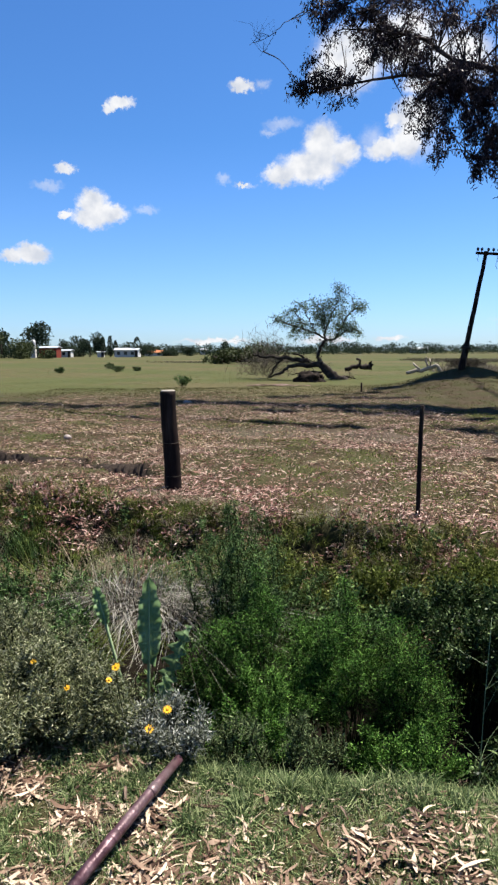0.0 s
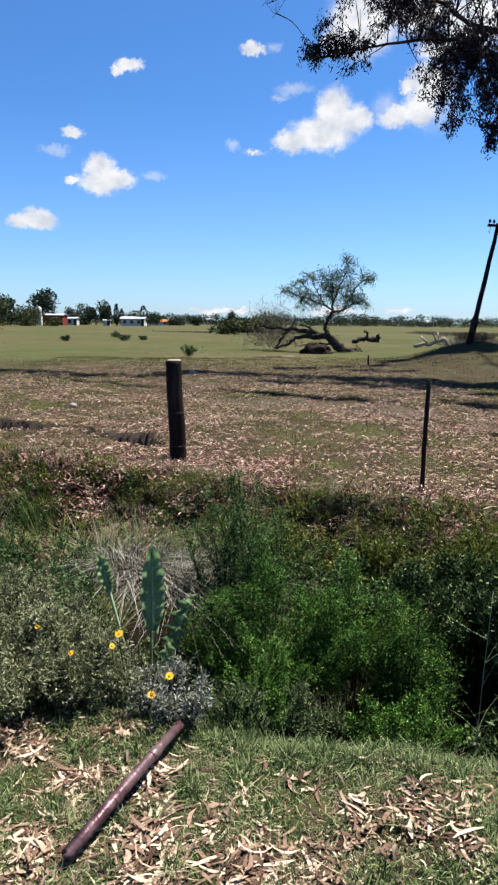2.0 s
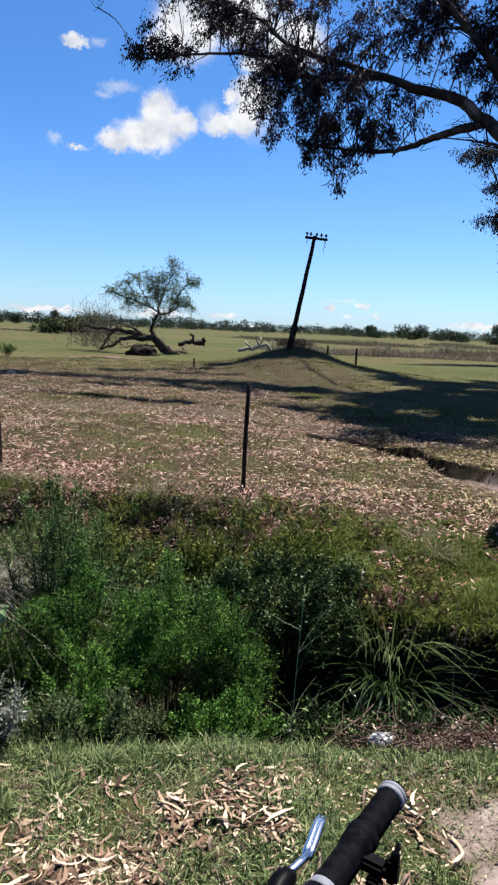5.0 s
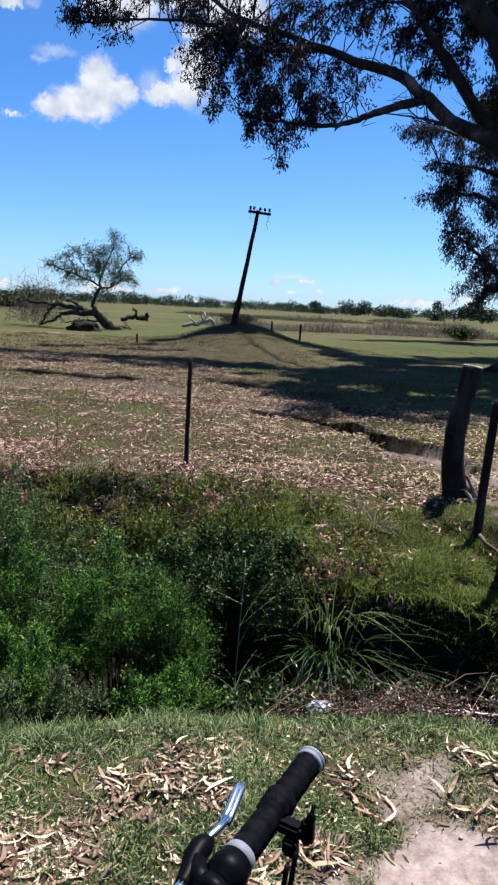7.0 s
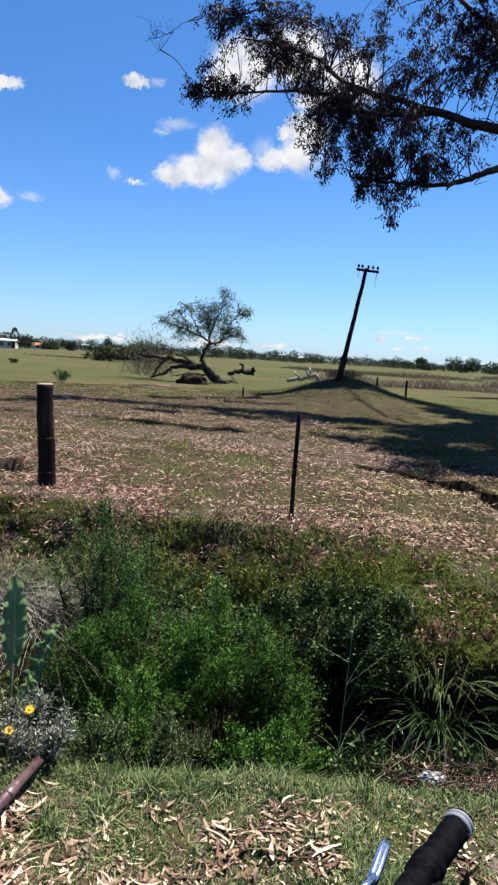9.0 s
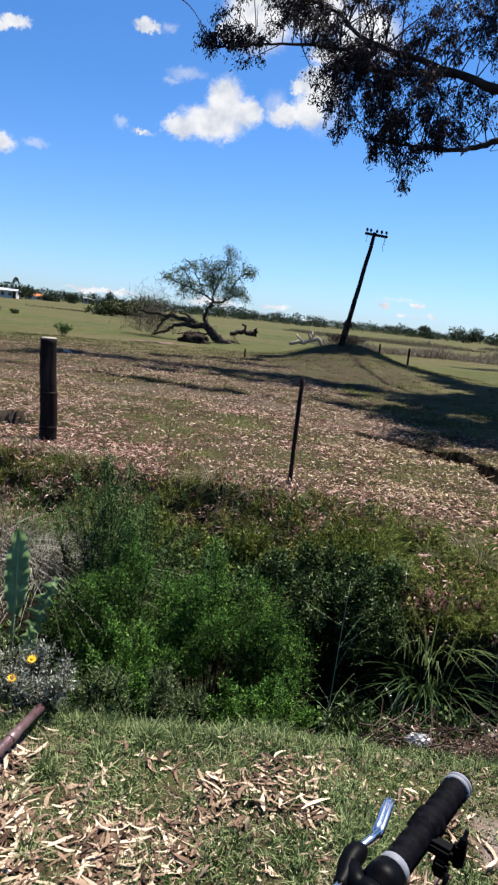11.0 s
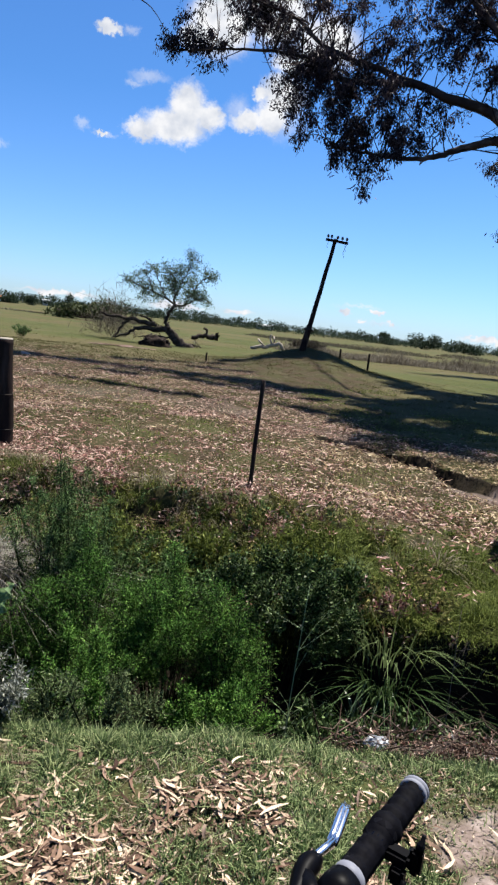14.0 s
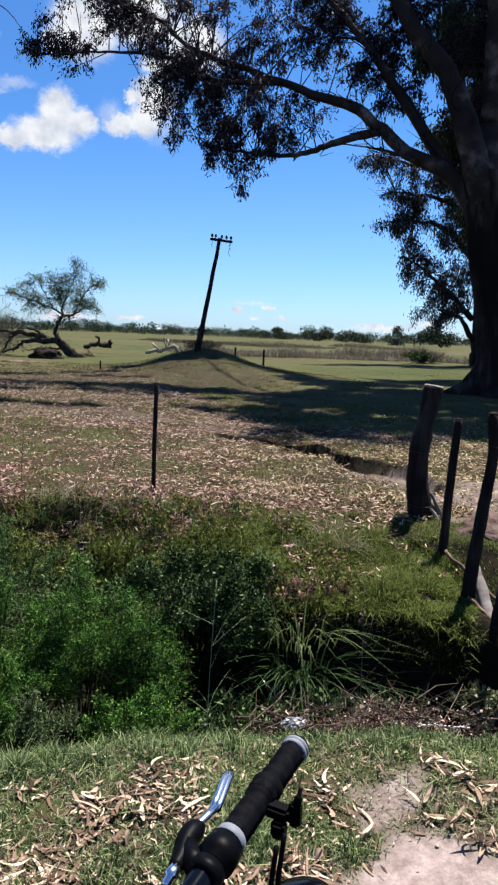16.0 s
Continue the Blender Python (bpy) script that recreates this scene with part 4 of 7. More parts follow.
    for sx in np.arange(4.4, 16, 1.05):
        for sy in np.arange(8.2, 19.0, 0.95):
            qx, qy = sx + rng.uniform(-0.3, 0.3), sy + rng.uniform(-0.3, 0.3)
            low = np.interp(qx, [4.2, 4.7, 5.35, 6.35, 7.5, 9, 12], [13, 11.0, 10.2, 9.6, 9.2, 8.6, 7.6])
            west = np.interp(qy, [9, 11, 13, 14.5, 16, 18.5], [5.2, 4.8, 4.6, 6.5, 7.8, 9.1])
            top = np.interp(qx, [8.9, 11, 13, 15], [18.4, 17.4, 16.8, 16.3])
            sunny = abs(qy - np.interp(qx, [5.4, 8.1, 11], [13.9, 12.3, 11.2])) < 0.55 and rng.rand() < 0.4
            if low < qy < top and qx > west and not sunny:
                shade.append((qx, qy, rng.uniform(0.6, 0.85)))
    tops = []
    for sx, sy, sr in shade:
        hz = 24.0 if sy > 23 else 17.5 + rng.uniform(-0.8, 1.2)
        tops.append((sx + 0.386 * (hz - 0.3), sy + 0.261 * (hz - 0.3), hz, sr * 1.15, sr * 1.0, 0.7))
    tops += [(12, 14, 17.5, 2, 2, 1), (15, 13, 16.5, 2, 2, 1.2), (18, 15, 16, 2.2, 2.2, 1.4), (19, 19, 17.5, 2.2, 2.2, 1.4), (15, 20.5, 19.5, 2.2, 2, 1.4)]
    crown(rng, high, twigs, tops[:thin], 20, 17, 0.38, 0.15, spread=0.45)
    crown(rng, high, twigs, tops[thin:], 46, 20, 0.4, 0.16, spread=0.36)
    part("shade_foliage", high, M["euc_leaf"], tree)
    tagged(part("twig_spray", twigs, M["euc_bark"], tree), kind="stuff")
    return tree


big_eucalyptus()


def back_eucalyptus():
    rng = np.random.RandomState(33)
    tree = thing("eucalyptus_tree", (29.5, 36.5, 0), "distant grey-trunked eucalyptus with ragged dark foliage", "tree")
    s = Soup()
    p = limb(s, [(29.5, 36.5, -0.2), (29.4, 36.5, 0.4), (29.2, 36.5, 3), (29, 36.5, 8), (29.5, 36.6, 14)], 0.9, 0.35, rng, 26, 14, 0.04)
    part("trunk", s, M["euc_bark"], tree, smooth=True)
    twigs, fol = Soup(), Soup()
    paths = [p[8:]]
    for pts in ([(28.3, 36.4, 2.9), (26.7, 36.4, 4.2), (24.9, 36.4, 5.4), (23.1, 36.4, 6.3)], [(28.6, 36.4, 1.6), (27.4, 36.4, 2.9), (25.9, 36.4, 3.3)], [(27.9, 36.4, 6.6), (25.9, 36.4, 8.1), (23.9, 36.4, 8.3), (21.8, 36.4, 8.1)], [(27.6, 36.4, 8.9), (25.3, 36.4, 9.7), (22.3, 36.4, 9.8)], [(27.4, 36.4, 10.8), (24.4, 36.4, 11.3), (20.7, 36.4, 11.5)], [(29.3, 36.5, 9), (27.5, 36.5, 13), (26.8, 36.4, 16)], [(29.3, 36.5, 8), (32, 36.8, 11), (34, 37, 12)]):
        b = Soup()
        q = limb(b, pts, 0.22, 0.04, rng, 16, 7, 0.05)
        part("limb", b, M["euc_bark"], tree, smooth=True)
        side_shoots(twigs, q, rng, 8, 1.6, 0.03)
        paths.append(q)
    c = [(23.1, 36.4, 6.1, 0.8, 0.8, 0.6), (23.9, 36.4, 6.6, 0.8, 0.8, 0.7), (24.7, 36.4, 5.7, 1, 1, 0.8), (23.8, 36.4, 5.0, 0.9, 0.9, 0.5), (25.2, 36.4, 4.8, 0.9, 0.9, 0.6), (25.1, 36.4, 3.3, 0.9, 0.9, 0.5), (26.1, 36.4, 3.8, 0.9, 0.9, 0.7), (27.2, 36.4, 3.4, 0.8, 0.8, 0.6), (25.6, 36.4, 2.5, 0.8, 0.8, 0.35), (27.4, 36.4, 4.9, 0.9, 0.9, 0.8), (21.7, 36.4, 8.0, 1.1, 1.1, 0.25), (22.6, 36.4, 8.3, 1.0, 1.0, 0.3), (23.7, 36.4, 8.4, 1.0, 1.0, 0.35), (22.3, 36.4, 9.7, 0.9, 0.9, 0.35), (23.2, 36.4, 9.6, 0.9, 0.9, 0.4), (24.1, 36.4, 9.5, 0.9, 0.9, 0.5), (20.5, 36.4, 11.4, 1.0, 1.0, 0.22), (21.8, 36.4, 11.4, 1.2, 1.2, 0.35), (23.0, 36.4, 11.0, 1.0, 1.0, 0.4), (26.1, 36.4, 10.4, 1.4, 1.4, 1.2), (26.2, 36.4, 8.6, 1.3, 1.3, 1.2), (26.9, 36.4, 7.2, 1.2, 1.2, 1.2), (27.2, 36.4, 5.9, 1.1, 1.1, 1.1), (25.7, 36.4, 7.6, 0.9, 0.9, 0.8), (24.8, 36.4, 11.2, 1.2, 1.2, 1.0), (27.2, 36.4, 11.4, 1.5, 1.5, 1.5), (27.8, 36.4, 13.4, 1.8, 1.8, 1.6), (28.9, 36.4, 10.7, 1.6, 1.6, 1.6), (28.7, 36.4, 8.3, 1.4, 1.4, 1.4), (29.4, 36.4, 5.7, 1.4, 1.4, 1.4)]
    c += [(31, 37, 15, 3, 2.6, 2.6), (33.5, 37, 11.5, 2.2, 2.2, 2), (29, 36.2, 17, 2.2, 2, 2)]
    c = ragged_masses(rng, [(q[0], q[1], q[2], q[3] * 0.75, q[4] * 0.75, q[5] * 0.75) for q in c], 1)
    sprays(rng, fol, twigs, c, paths, 8, 0.2, 0.06, twig_r=0.03, shoot=(0.4, 0.9), tuft=(14, 26), gather=0.12)
    part("foliage", fol, M["back_leaf"], tree)
    tagged(part("twig_spray", twigs, M["euc_bark"], tree), kind="stuff")


back_eucalyptus()

# ---- the half-fallen willow in the pasture ----


def fallen_willow():
    rng = np.random.RandomState(5)
    tree = thing("willow_tree", (4.0, 36.0, 0), "half-fallen willow with a sprawling dark trunk and fresh green regrowth", "tree")
    main = [
        ([(4.73, 35.8, -0.23), (4.36, 35.9, 0.01), (3.89, 36.0, 0.44), (3.51, 36.0, 0.78), (3.42, 36.0, 1.02)], 0.36, 0.16),
        ([(3.43, 36.0, 0.87), (3.4, 36.0, 1.25), (3.61, 36.0, 1.84), (3.82, 36.0, 2.02)], 0.15, 0.1),
        ([(3.82, 36.0, 2.0), (3.32, 36.0, 2.29), (2.47, 36.0, 2.62), (1.9, 36.0, 2.8), (1.42, 36.0, 2.98), (1.04, 36.0, 2.98)], 0.08, 0.015),
        ([(3.7, 36.0, 1.91), (3.75, 36.0, 2.48), (3.99, 36.0, 3.13), (4.27, 36.0, 3.78), (4.41, 36.0, 4.38)], 0.09, 0.012),
        ([(3.82, 36.0, 1.99), (4.27, 36.0, 2.05), (4.65, 36.0, 2.37), (5.22, 36.0, 2.47), (5.7, 36.0, 2.28)], 0.09, 0.015),
        ([(4.27, 36.0, 2.09), (4.65, 36.0, 2.84), (5.03, 36.0, 3.39), (5.5, 36.0, 3.67)], 0.06, 0.012),
        ([(3.51, 36.0, 0.78), (2.75, 36.0, 0.75), (1.98, 36.0, 0.7), (1.45, 36.0, 0.33), (0.82, 36.0, 0.17)], 0.17, 0.05),
        ([(2.94, 36.0, 0.92), (2.46, 36.0, 1.25), (2.08, 36.0, 1.33)], 0.1, 0.04),
        ([(2.84, 36.0, 1.0), (1.79, 36.0, 1.09), (1.22, 36.0, 1.13), (0.45, 36.0, 1.2), (0.07, 36.0, 1.26)], 0.13, 0.04),
        ([(1.79, 36.0, 1.09), (1.33, 36.0, 0.9), (1.04, 36.0, 0.35), (0.92, 36.0, 0.17)], 0.1, 0.06),
        ([(3.8, 36.0, 0.39), (3.51, 36.0, 0.4), (2.74, 36.0, 0.36), (2.07, 36.0, 0.26)], 0.1, 0.03),
        ([(4.47, 36.0, 0.14), (4.85, 36.0, 0.14), (5.29, 36.0, 0.03)], 0.1, 0.04),
        ([(3.32, 36.0, 2.29), (2.94, 36.0, 2.96), (2.66, 36.0, 3.52), (2.52, 36.0, 3.9)], 0.05, 0.01),
        ([(2.65, 36.0, 2.49), (2.37, 36.0, 3.15), (2.0, 36.0, 3.53)], 0.04, 0.01),
        ([(3.75, 36.0, 2.48), (3.51, 36.0, 3.23), (3.32, 36.0, 3.79)], 0.05, 0.01),
    ]
    twigs, fol = Soup(), Soup()
    paths = []
    for k, (pts, r0, r1) in enumerate(main):
        b = Soup()
        q = limb(b, pts, r0 * (0.95 if k in (0, 6, 8) else 0.7), r1 * 0.8, rng, 18, 8, 0.03)
        if k in (2, 3, 4, 5, 12, 13, 14):
            paths.append(q[3:])
        part("trunk" if k == 0 else "limb", b, M["dark_wood"], tree, smooth=True)
        side_shoots(twigs, q, rng, 6, 0.5, 0.016, up=0.5)
    c = [(1.33, 36.0, 3.03, 0.38, 0.38, 0.27), (1.99, 36.0, 3.2, 0.58, 0.58, 0.38), (2.47, 36.0, 2.77, 0.58, 0.58, 0.38), (2.85, 36.0, 3.52, 0.48, 0.48, 0.43), (3.32, 36.0, 3.14, 0.67, 0.67, 0.58), (3.51, 36.0, 2.57, 0.58, 0.58, 0.43), (4.08, 36.0, 2.94, 0.67, 0.67, 0.58), (4.18, 36.0, 2.47, 0.53, 0.53, 0.34), (4.65, 36.0, 3.12, 0.58, 0.58, 0.58), (4.74, 36.0, 3.86, 0.48, 0.48, 0.48), (5.03, 36.0, 2.65, 0.53, 0.53, 0.34), (5.31, 36.0, 3.58, 0.38, 0.38, 0.43), (3.89, 36.0, 3.69, 0.43, 0.43, 0.43), (3.32, 36.0, 3.79, 0.34, 0.34, 0.29), (4.46, 36.0, 4.33, 0.19, 0.19, 0.27), (4.84, 36.0, 2.56, 0.58, 0.58, 0.29), (5.51, 36.0, 2.36, 0.29, 0.29, 0.24), (2.94, 36.0, 2.3, 0.58, 0.58, 0.34), (2.27, 36.0, 2.21, 0.58, 0.58, 0.38), (3.8, 36.0, 3.32, 0.58, 0.58, 0.58), (4.31, 36.0, 4.66, 0.08, 0.08, 0.08), (5.64, 36.0, 3.71, 0.15, 0.15, 0.19), (2.19, 36.0, 3.62, 0.29, 0.29, 0.24)]
    sprays(rng, fol, twigs, c, paths, 22, 0.11, 0.032, hang=0.3, sag=0.1, twig_r=0.016, shoot=(0.15, 0.42), tuft=(6, 13), gather=0.09)
    # thin pale suckers along the lying trunk
    low = [(-0.11, 36.0, 1.87, 0.38, 0.38, 0.38), (0.65, 36.0, 1.91, 0.48, 0.48, 0.43), (1.32, 36.0, 1.85, 0.48, 0.48, 0.38), (1.89, 36.0, 1.7, 0.43, 0.43, 0.34), (0.36, 36.0, 1.58, 0.58, 0.58, 0.24)]
    sprays(rng, fol, twigs, low, [smooth_path(main[8][0], 20)], 12, 0.1, 0.028, hang=-0.2, sag=0.0, twig_r=0.016, shoot=(0.12, 0.3), tuft=(2, 6), gather=0.06)
    part("foliage", fol, M["willow_leaf"], tree)
    tagged(part("twig_spray", twigs, M["dark_wood"], tree), kind="stuff")
    # dead brush on the crown lying in the grass
    brush = Soup()
    for _ in range(500):
        q_ = rng.normal(0, 0.4, 3)
        a = np.array([0.7 + 1.7 * q_[0], 37.2 + q_[1], 0.1 + 2.1 * abs(q_[2])])
        e = a + np.array([rng.normal(0, 0.4), rng.normal(0, 0.4), rng.uniform(0.1, 0.8)])
        tube(brush, [a, (a + e) / 2 + rng.normal(0, 0.05, 3), e], [0.01, 0.007, 0.003], 3, cap=False)
    tagged(part("dead_brush", brush, M["twig"], tree), "grey bare dead twigs", kind="stuff")


fallen_willow()


def lying_log(pts, r0, r1, material, label, seed, forks=2):
    rng = np.random.RandomState(seed)
    s = Soup()
    p = limb(s, pts, r0, r1, rng, 18, 9, 0.03)
    for _ in range(forks):
        k = rng.randint(5, 15)
        e = p[k] + np.array([rng.normal(0, 0.5), rng.normal(0, 0.3), rng.uniform(0.25, 0.7)])
        limb(s, [p[k], (p[k] + e) / 2 + rng.normal(0, 0.06, 3), e], r0 * 0.5, r1 * 0.5, rng, 7, 6, 0.02)
    root = thing("fallen_log", (pts[0][0], pts[0][1], 0), label, "log", "logs in the pasture")
    part("log", s, material, root, smooth=True)


lying_log([(9.3, 42.5, 0.1), (9.9, 42.5, 0.25), (10.4, 42.5, 0.3), (11.0, 42.4, 0.55), (11.4, 42.4, 0.1)], 0.1, 0.12, M["pale_wood"], "bleached crooked fallen branch on the pasture", 3, 3)
lying_log([(4.95, 37.5, 0.48), (5.45, 37.5, 0.63), (5.95, 37.5, 0.62), (6.27, 37.5, 0.59), (6.3, 37.5, 0.79)], 0.1, 0.16, M["dark_wood"], "dark fallen log on the pasture grass", 4, 1)
lying_log([(-4.6, 84, 0.5), (-3.2, 84, 0.6), (-1.6, 84.2, 0.55), (0.4, 84.4, 0.5)], 0.5, 0.3, M["dark_wood"], "dark fallen trunk beside a far olive bush", 7, 4)


def clod_heap(at, size, label, seed, mat="clod"):
    """A broken heap of earth."""
    bm = bmesh.new()
    bmesh.ops.create_icosphere(bm, subdivisions=4, radius=1)
    for v in bm.verts:
        d = v.co.copy()
        k = 1 + 0.5 * noise.noise(d * 2.2 + Vector((seed, 0, 0))) + 0.25 * noise.noise(d * 6 + Vector((0, seed, 0)))
        v.co = Vector((d.x * size[0] * k, d.y * size[1] * k, max(-0.15, d.z) * size[2] * k))
    root = thing("earth_heap", at, label, "earth heap")
    o = part("soil", bm, M[mat], root, smooth=True)
    o.matrix_parent_inverse = Matrix()
    return root


clod_heap((2.72, 33.4, 0), (0.75, 0.5, 0.42), "dark upturned earth and roots under the willow", 2)
clod_heap((1.0, 29.6, 0), (1.2, 0.5, 0.07), "low bare reddish earth patch in the grass", 8, "red_earth")

clod_heap((3.85, 4.35, float(ground_z(3.85, 4.35)) - 0.06), (0.34, 0.3, 0.11), "rounded lump of bare pinkish earth behind the fence", 12, "red_earth")

# ---- poles and posts ----


def utility_pole():
    rng = np.random.RandomState(9)
    base, top = np.array([8.2, 27.93, 0.2]), np.array([9.31, 28.58, 5.32])
    pole = thing("utility_pole", base, "leaning dark wooden telegraph pole on a grassy mound", "utility pole")
    s = Soup()
    p = base + (top - base) * np.linspace(0, 1, 16)[:, None]
    tube(s, p + rng.normal(0, 0.006, p.shape), np.linspace(0.115, 0.075, 16), 12, 0.02, rng)
    part("shaft", s, M["post_wood"], pole, smooth=True)
    s = Soup()
    q = base + (top - base) * np.linspace(-0.03, 0.29, 6)[:, None] + [-0.03, -0.1, 0]
    tube(s, q, np.linspace(0.15, 0.13, 6), 10, 0.03, rng)
    part("splint", s, M["post_wood"], pole, "thick lower splint bound to the pole", smooth=True)
    for k in (0.06, 0.26):
        s = Soup()
        c = base + (top - base) * k
        a = unit(top - base)
        tube(s, [c - a * 0.04 + [-0.015, -0.05, 0], c + a * 0.04 + [-0.015, -0.05, 0]], 0.2, 12)
        part("binding", s, M["iron"], pole)
    arm_c = top - unit(top - base) * 0.1 + np.array([0.05, -0.1, 0])
    bm = bmesh.new()
    bmesh.ops.create_cube(bm, size=1, matrix=Matrix.Translation(arm_c) @ Matrix.Rotation(radians(3), 4, "Y") @ Matrix.Diagonal((0.96, 0.09, 0.1, 1)))
    bmesh.ops.bevel(bm, geom=list(bm.edges), offset=0.012, segments=1, affect="EDGES")
    part("crossarm", bm, M["post_wood"], pole)
    for dx in (-0.4, -0.24, 0.02, 0.22, 0.42):
        s = Soup()
        b = arm_c + np.array([dx, 0, 0.04 - dx * 0.05])
        tube(s, [b, b + [0, 0, 0.05], b + [0, 0, 0.07], b + [0, 0, 0.13], b + [0, 0, 0.17], b + [0, 0, 0.19]], [0.014, 0.014, 0.05, 0.055, 0.035, 0.01], 10)
        part("insulator", s, M["insulator"], pole, smooth=True)
    for dx, dz in ((0.36, -0.62), (-0.38, -0.3), (0.4, -0.35)):
        s = Soup()
        b = arm_c + np.array([dx, 0, 0])
        tube(s, smooth_path([b, b + [0.01, 0, dz * 0.4], b + [-0.04, 0, dz * 0.7], b + [0.02, 0, dz]], 8), 0.008, 4)
        part("wire", s, M["iron"], pole, "broken hanging wire")


utility_pole()


def fence_post(pts, r, label, seed, rough=0.05, wires=(), sides=14):
    """A round post with a sawn top, lumps and bark flakes."""
    rng = np.random.RandomState(seed)
    p = smooth_path(pts, 26)
    r = np.interp(np.linspace(0, 1, 26), np.linspace(0, 1, len(r)), r)
    root = thing("fence_post", p[0], label, "fence post", "posts of the old fence")
    s = Soup()
    tube(s, p, r, sides, rough, rng)
    part("shaft", s, M["post_wood"], root, smooth=True)
    s = Soup()
    a = unit(p[-1] - p[-2])
    tube(s, [p[-1] - a * 0.004, p[-1] + a * 0.004, p[-1] + a * 0.012], [r[-1] * 0.98, r[-1] * 0.96, r[-1] * 0.8], sides, 0.03, rng)
    part("sawn_top", s, M["post_top"] if r[-1] > 0.07 else M["post_wood"], root, "paler sawn top" if r[-1] > 0.07 else "")
    for k in wires:
        c = p[int(k * 25)]
        s = Soup()
        th = np.linspace(0, 2 * np.pi, 15)
        rr = r[int(k * 25)] * 1.05 + 0.004
        tube(s, np.stack([c[0] + rr * np.cos(th), c[1] + rr * np.sin(th), c[2] + 0.01 * np.sin(th)], 1), 0.003, 4)
        part("wire_loop", s, M["iron"], root)
    return root


fence_post([(-0.8, 7.2, -0.12), (-0.805, 7.2, 0.3), (-0.83, 7.2, 0.7), (-0.84, 7.2, 1.05)], [0.088, 0.084, 0.08, 0.079], "thick weathered round wooden fence post", 1, 0.03, (0.25, 0.55))
fence_post([(1.485, 6.09, -0.2), (1.487, 6.09, 0.4), (1.50, 6.1, 0.965)], [0.021, 0.021, 0.021], "thin dark straight fence stake", 2, 0.05, sides=8)
corner_post = fence_post([(3.47, 4.75, -0.15), (3.44, 4.75, 0.0), (3.38, 4.75, 0.28), (3.38, 4.75, 0.55), (3.43, 4.75, 0.82), (3.47, 4.75, 1.07)], [0.125, 0.11, 0.088, 0.08, 0.074, 0.078], "thick crooked weathered corner post", 3, 0.05, (0.3, 0.6, 0.85), 16)
flare = Soup()
for dx, dy, top, r in ((0.1, -0.07, 0.2, 0.034), (0.04, -0.11, 0.1, 0.03), (0.13, 0.0, 0.12, 0.026)):
    tube(flare, smooth_path([(3.47 + 1.5 * dx, 4.75 + 1.5 * dy, -0.09), (3.46 + dx, 4.75 + dy, 0.3 * top), (3.41 + 0.75 * dx, 4.75 + 0.75 * dy, top)], 8), np.linspace(r, r * 0.3, 8), 8, 0.15, np.random.RandomState(31))
part("root_flare", flare, M["grey_wood"], corner_post, "pale split wood at the foot of the post", smooth=True)
fence_post([(3.2, 4.11, -0.25), (3.22, 4.11, 0.3), (3.25, 4.11, 0.88)], [0.034, 0.032, 0.03], "dark straight fence stake", 4, 0.05, (0.4, 0.7), sides=9)
fence_post([(2.92, 3.45, -0.4), (2.94, 3.45, -0.05), (2.99, 3.45, 0.4), (3.03, 3.45, 0.75), (3.0, 3.45, 1.0)], [0.044, 0.041, 0.035, 0.032, 0.03], "crooked grey branch used as a fence stake", 5, 0.06, (0.5, 0.8), sides=11)
fence_post([(2.87, 3.15, -0.5), (2.92, 3.15, -0.1), (2.99, 3.15, 0.35), (3.05, 3.14, 0.75)], [0.03, 0.028, 0.026, 0.024], "thin leaning fence stake above the ditch", 6, 0.05, (0.6,), sides=9)
fence_post([(2.42, 2.6, -0.95), (2.49, 2.6, -0.6), (2.58, 2.6, -0.3), (2.68, 2.6, -0.08)], [0.04, 0.038, 0.034, 0.03], "dark leaning stake standing in the ditch", 7, 0.06, sides=9)
for k, (a, b) in enumerate(((( 12.0, 29.9, 0), (12.0, 29.9, 0.78)), ((11.75, 33.0, 0), (11.72, 33.0, 0.8)), ((3.9, 25.0, 0), (3.9, 25, 0.32)))):
    fence_post([a, ((a[0] + b[0]) / 2, a[1], b[2] / 2), b], [0.05, 0.05, 0.045] if k < 2 else [0.03, 0.03, 0.03], "short dark far fence post in the pasture", 20 + k, 0.04, sides=8)


def rail(pts, r, name, label, seed, mat):
    rng = np.random.RandomState(seed)
    s = Soup()
    tube(s, smooth_path(pts, 14) + rng.normal(0, 0.004, (14, 3)), np.linspace(r, r * 0.8, 14), 8, 0.08, rng)
    root = thing(name, pts[0], label, name.split("_")[-1])
    part("pole", s, mat, root, smooth=True)


rail([(3.086, 3.935, -0.024), (3.182, 3.637, -0.182), (3.278, 3.349, -0.336), (3.355, 3.109, -0.461)], 0.011, "fence_rail", "thin reddish-brown rail leaning down the ditch bank", 1, M["brown_rail"])
rail([(2.874, 3.381, -0.137), (2.903, 3.181, -0.222), (2.922, 2.944, -0.298), (2.941, 2.716, -0.374)], 0.013, "fence_rail", "thin reddish-brown rail leaning down the ditch bank", 2, M["brown_rail"])
rail([(3.045, 3.568, -0.022), (2.996, 3.392, -0.149), (2.947, 3.236, -0.256), (2.908, 3.061, -0.364), (2.859, 2.876, -0.452)], 0.045, "grey_log", "pale grey barkless log sliding down the ditch bank", 3, M["grey_wood"])
rail([(1.93, 2.79, -0.49), (2.12, 2.71, -0.495), (2.33, 2.62, -0.5)], 0.0075, "iron_bar", "thin metal bar lying at the water's edge", 4, M["tin"])


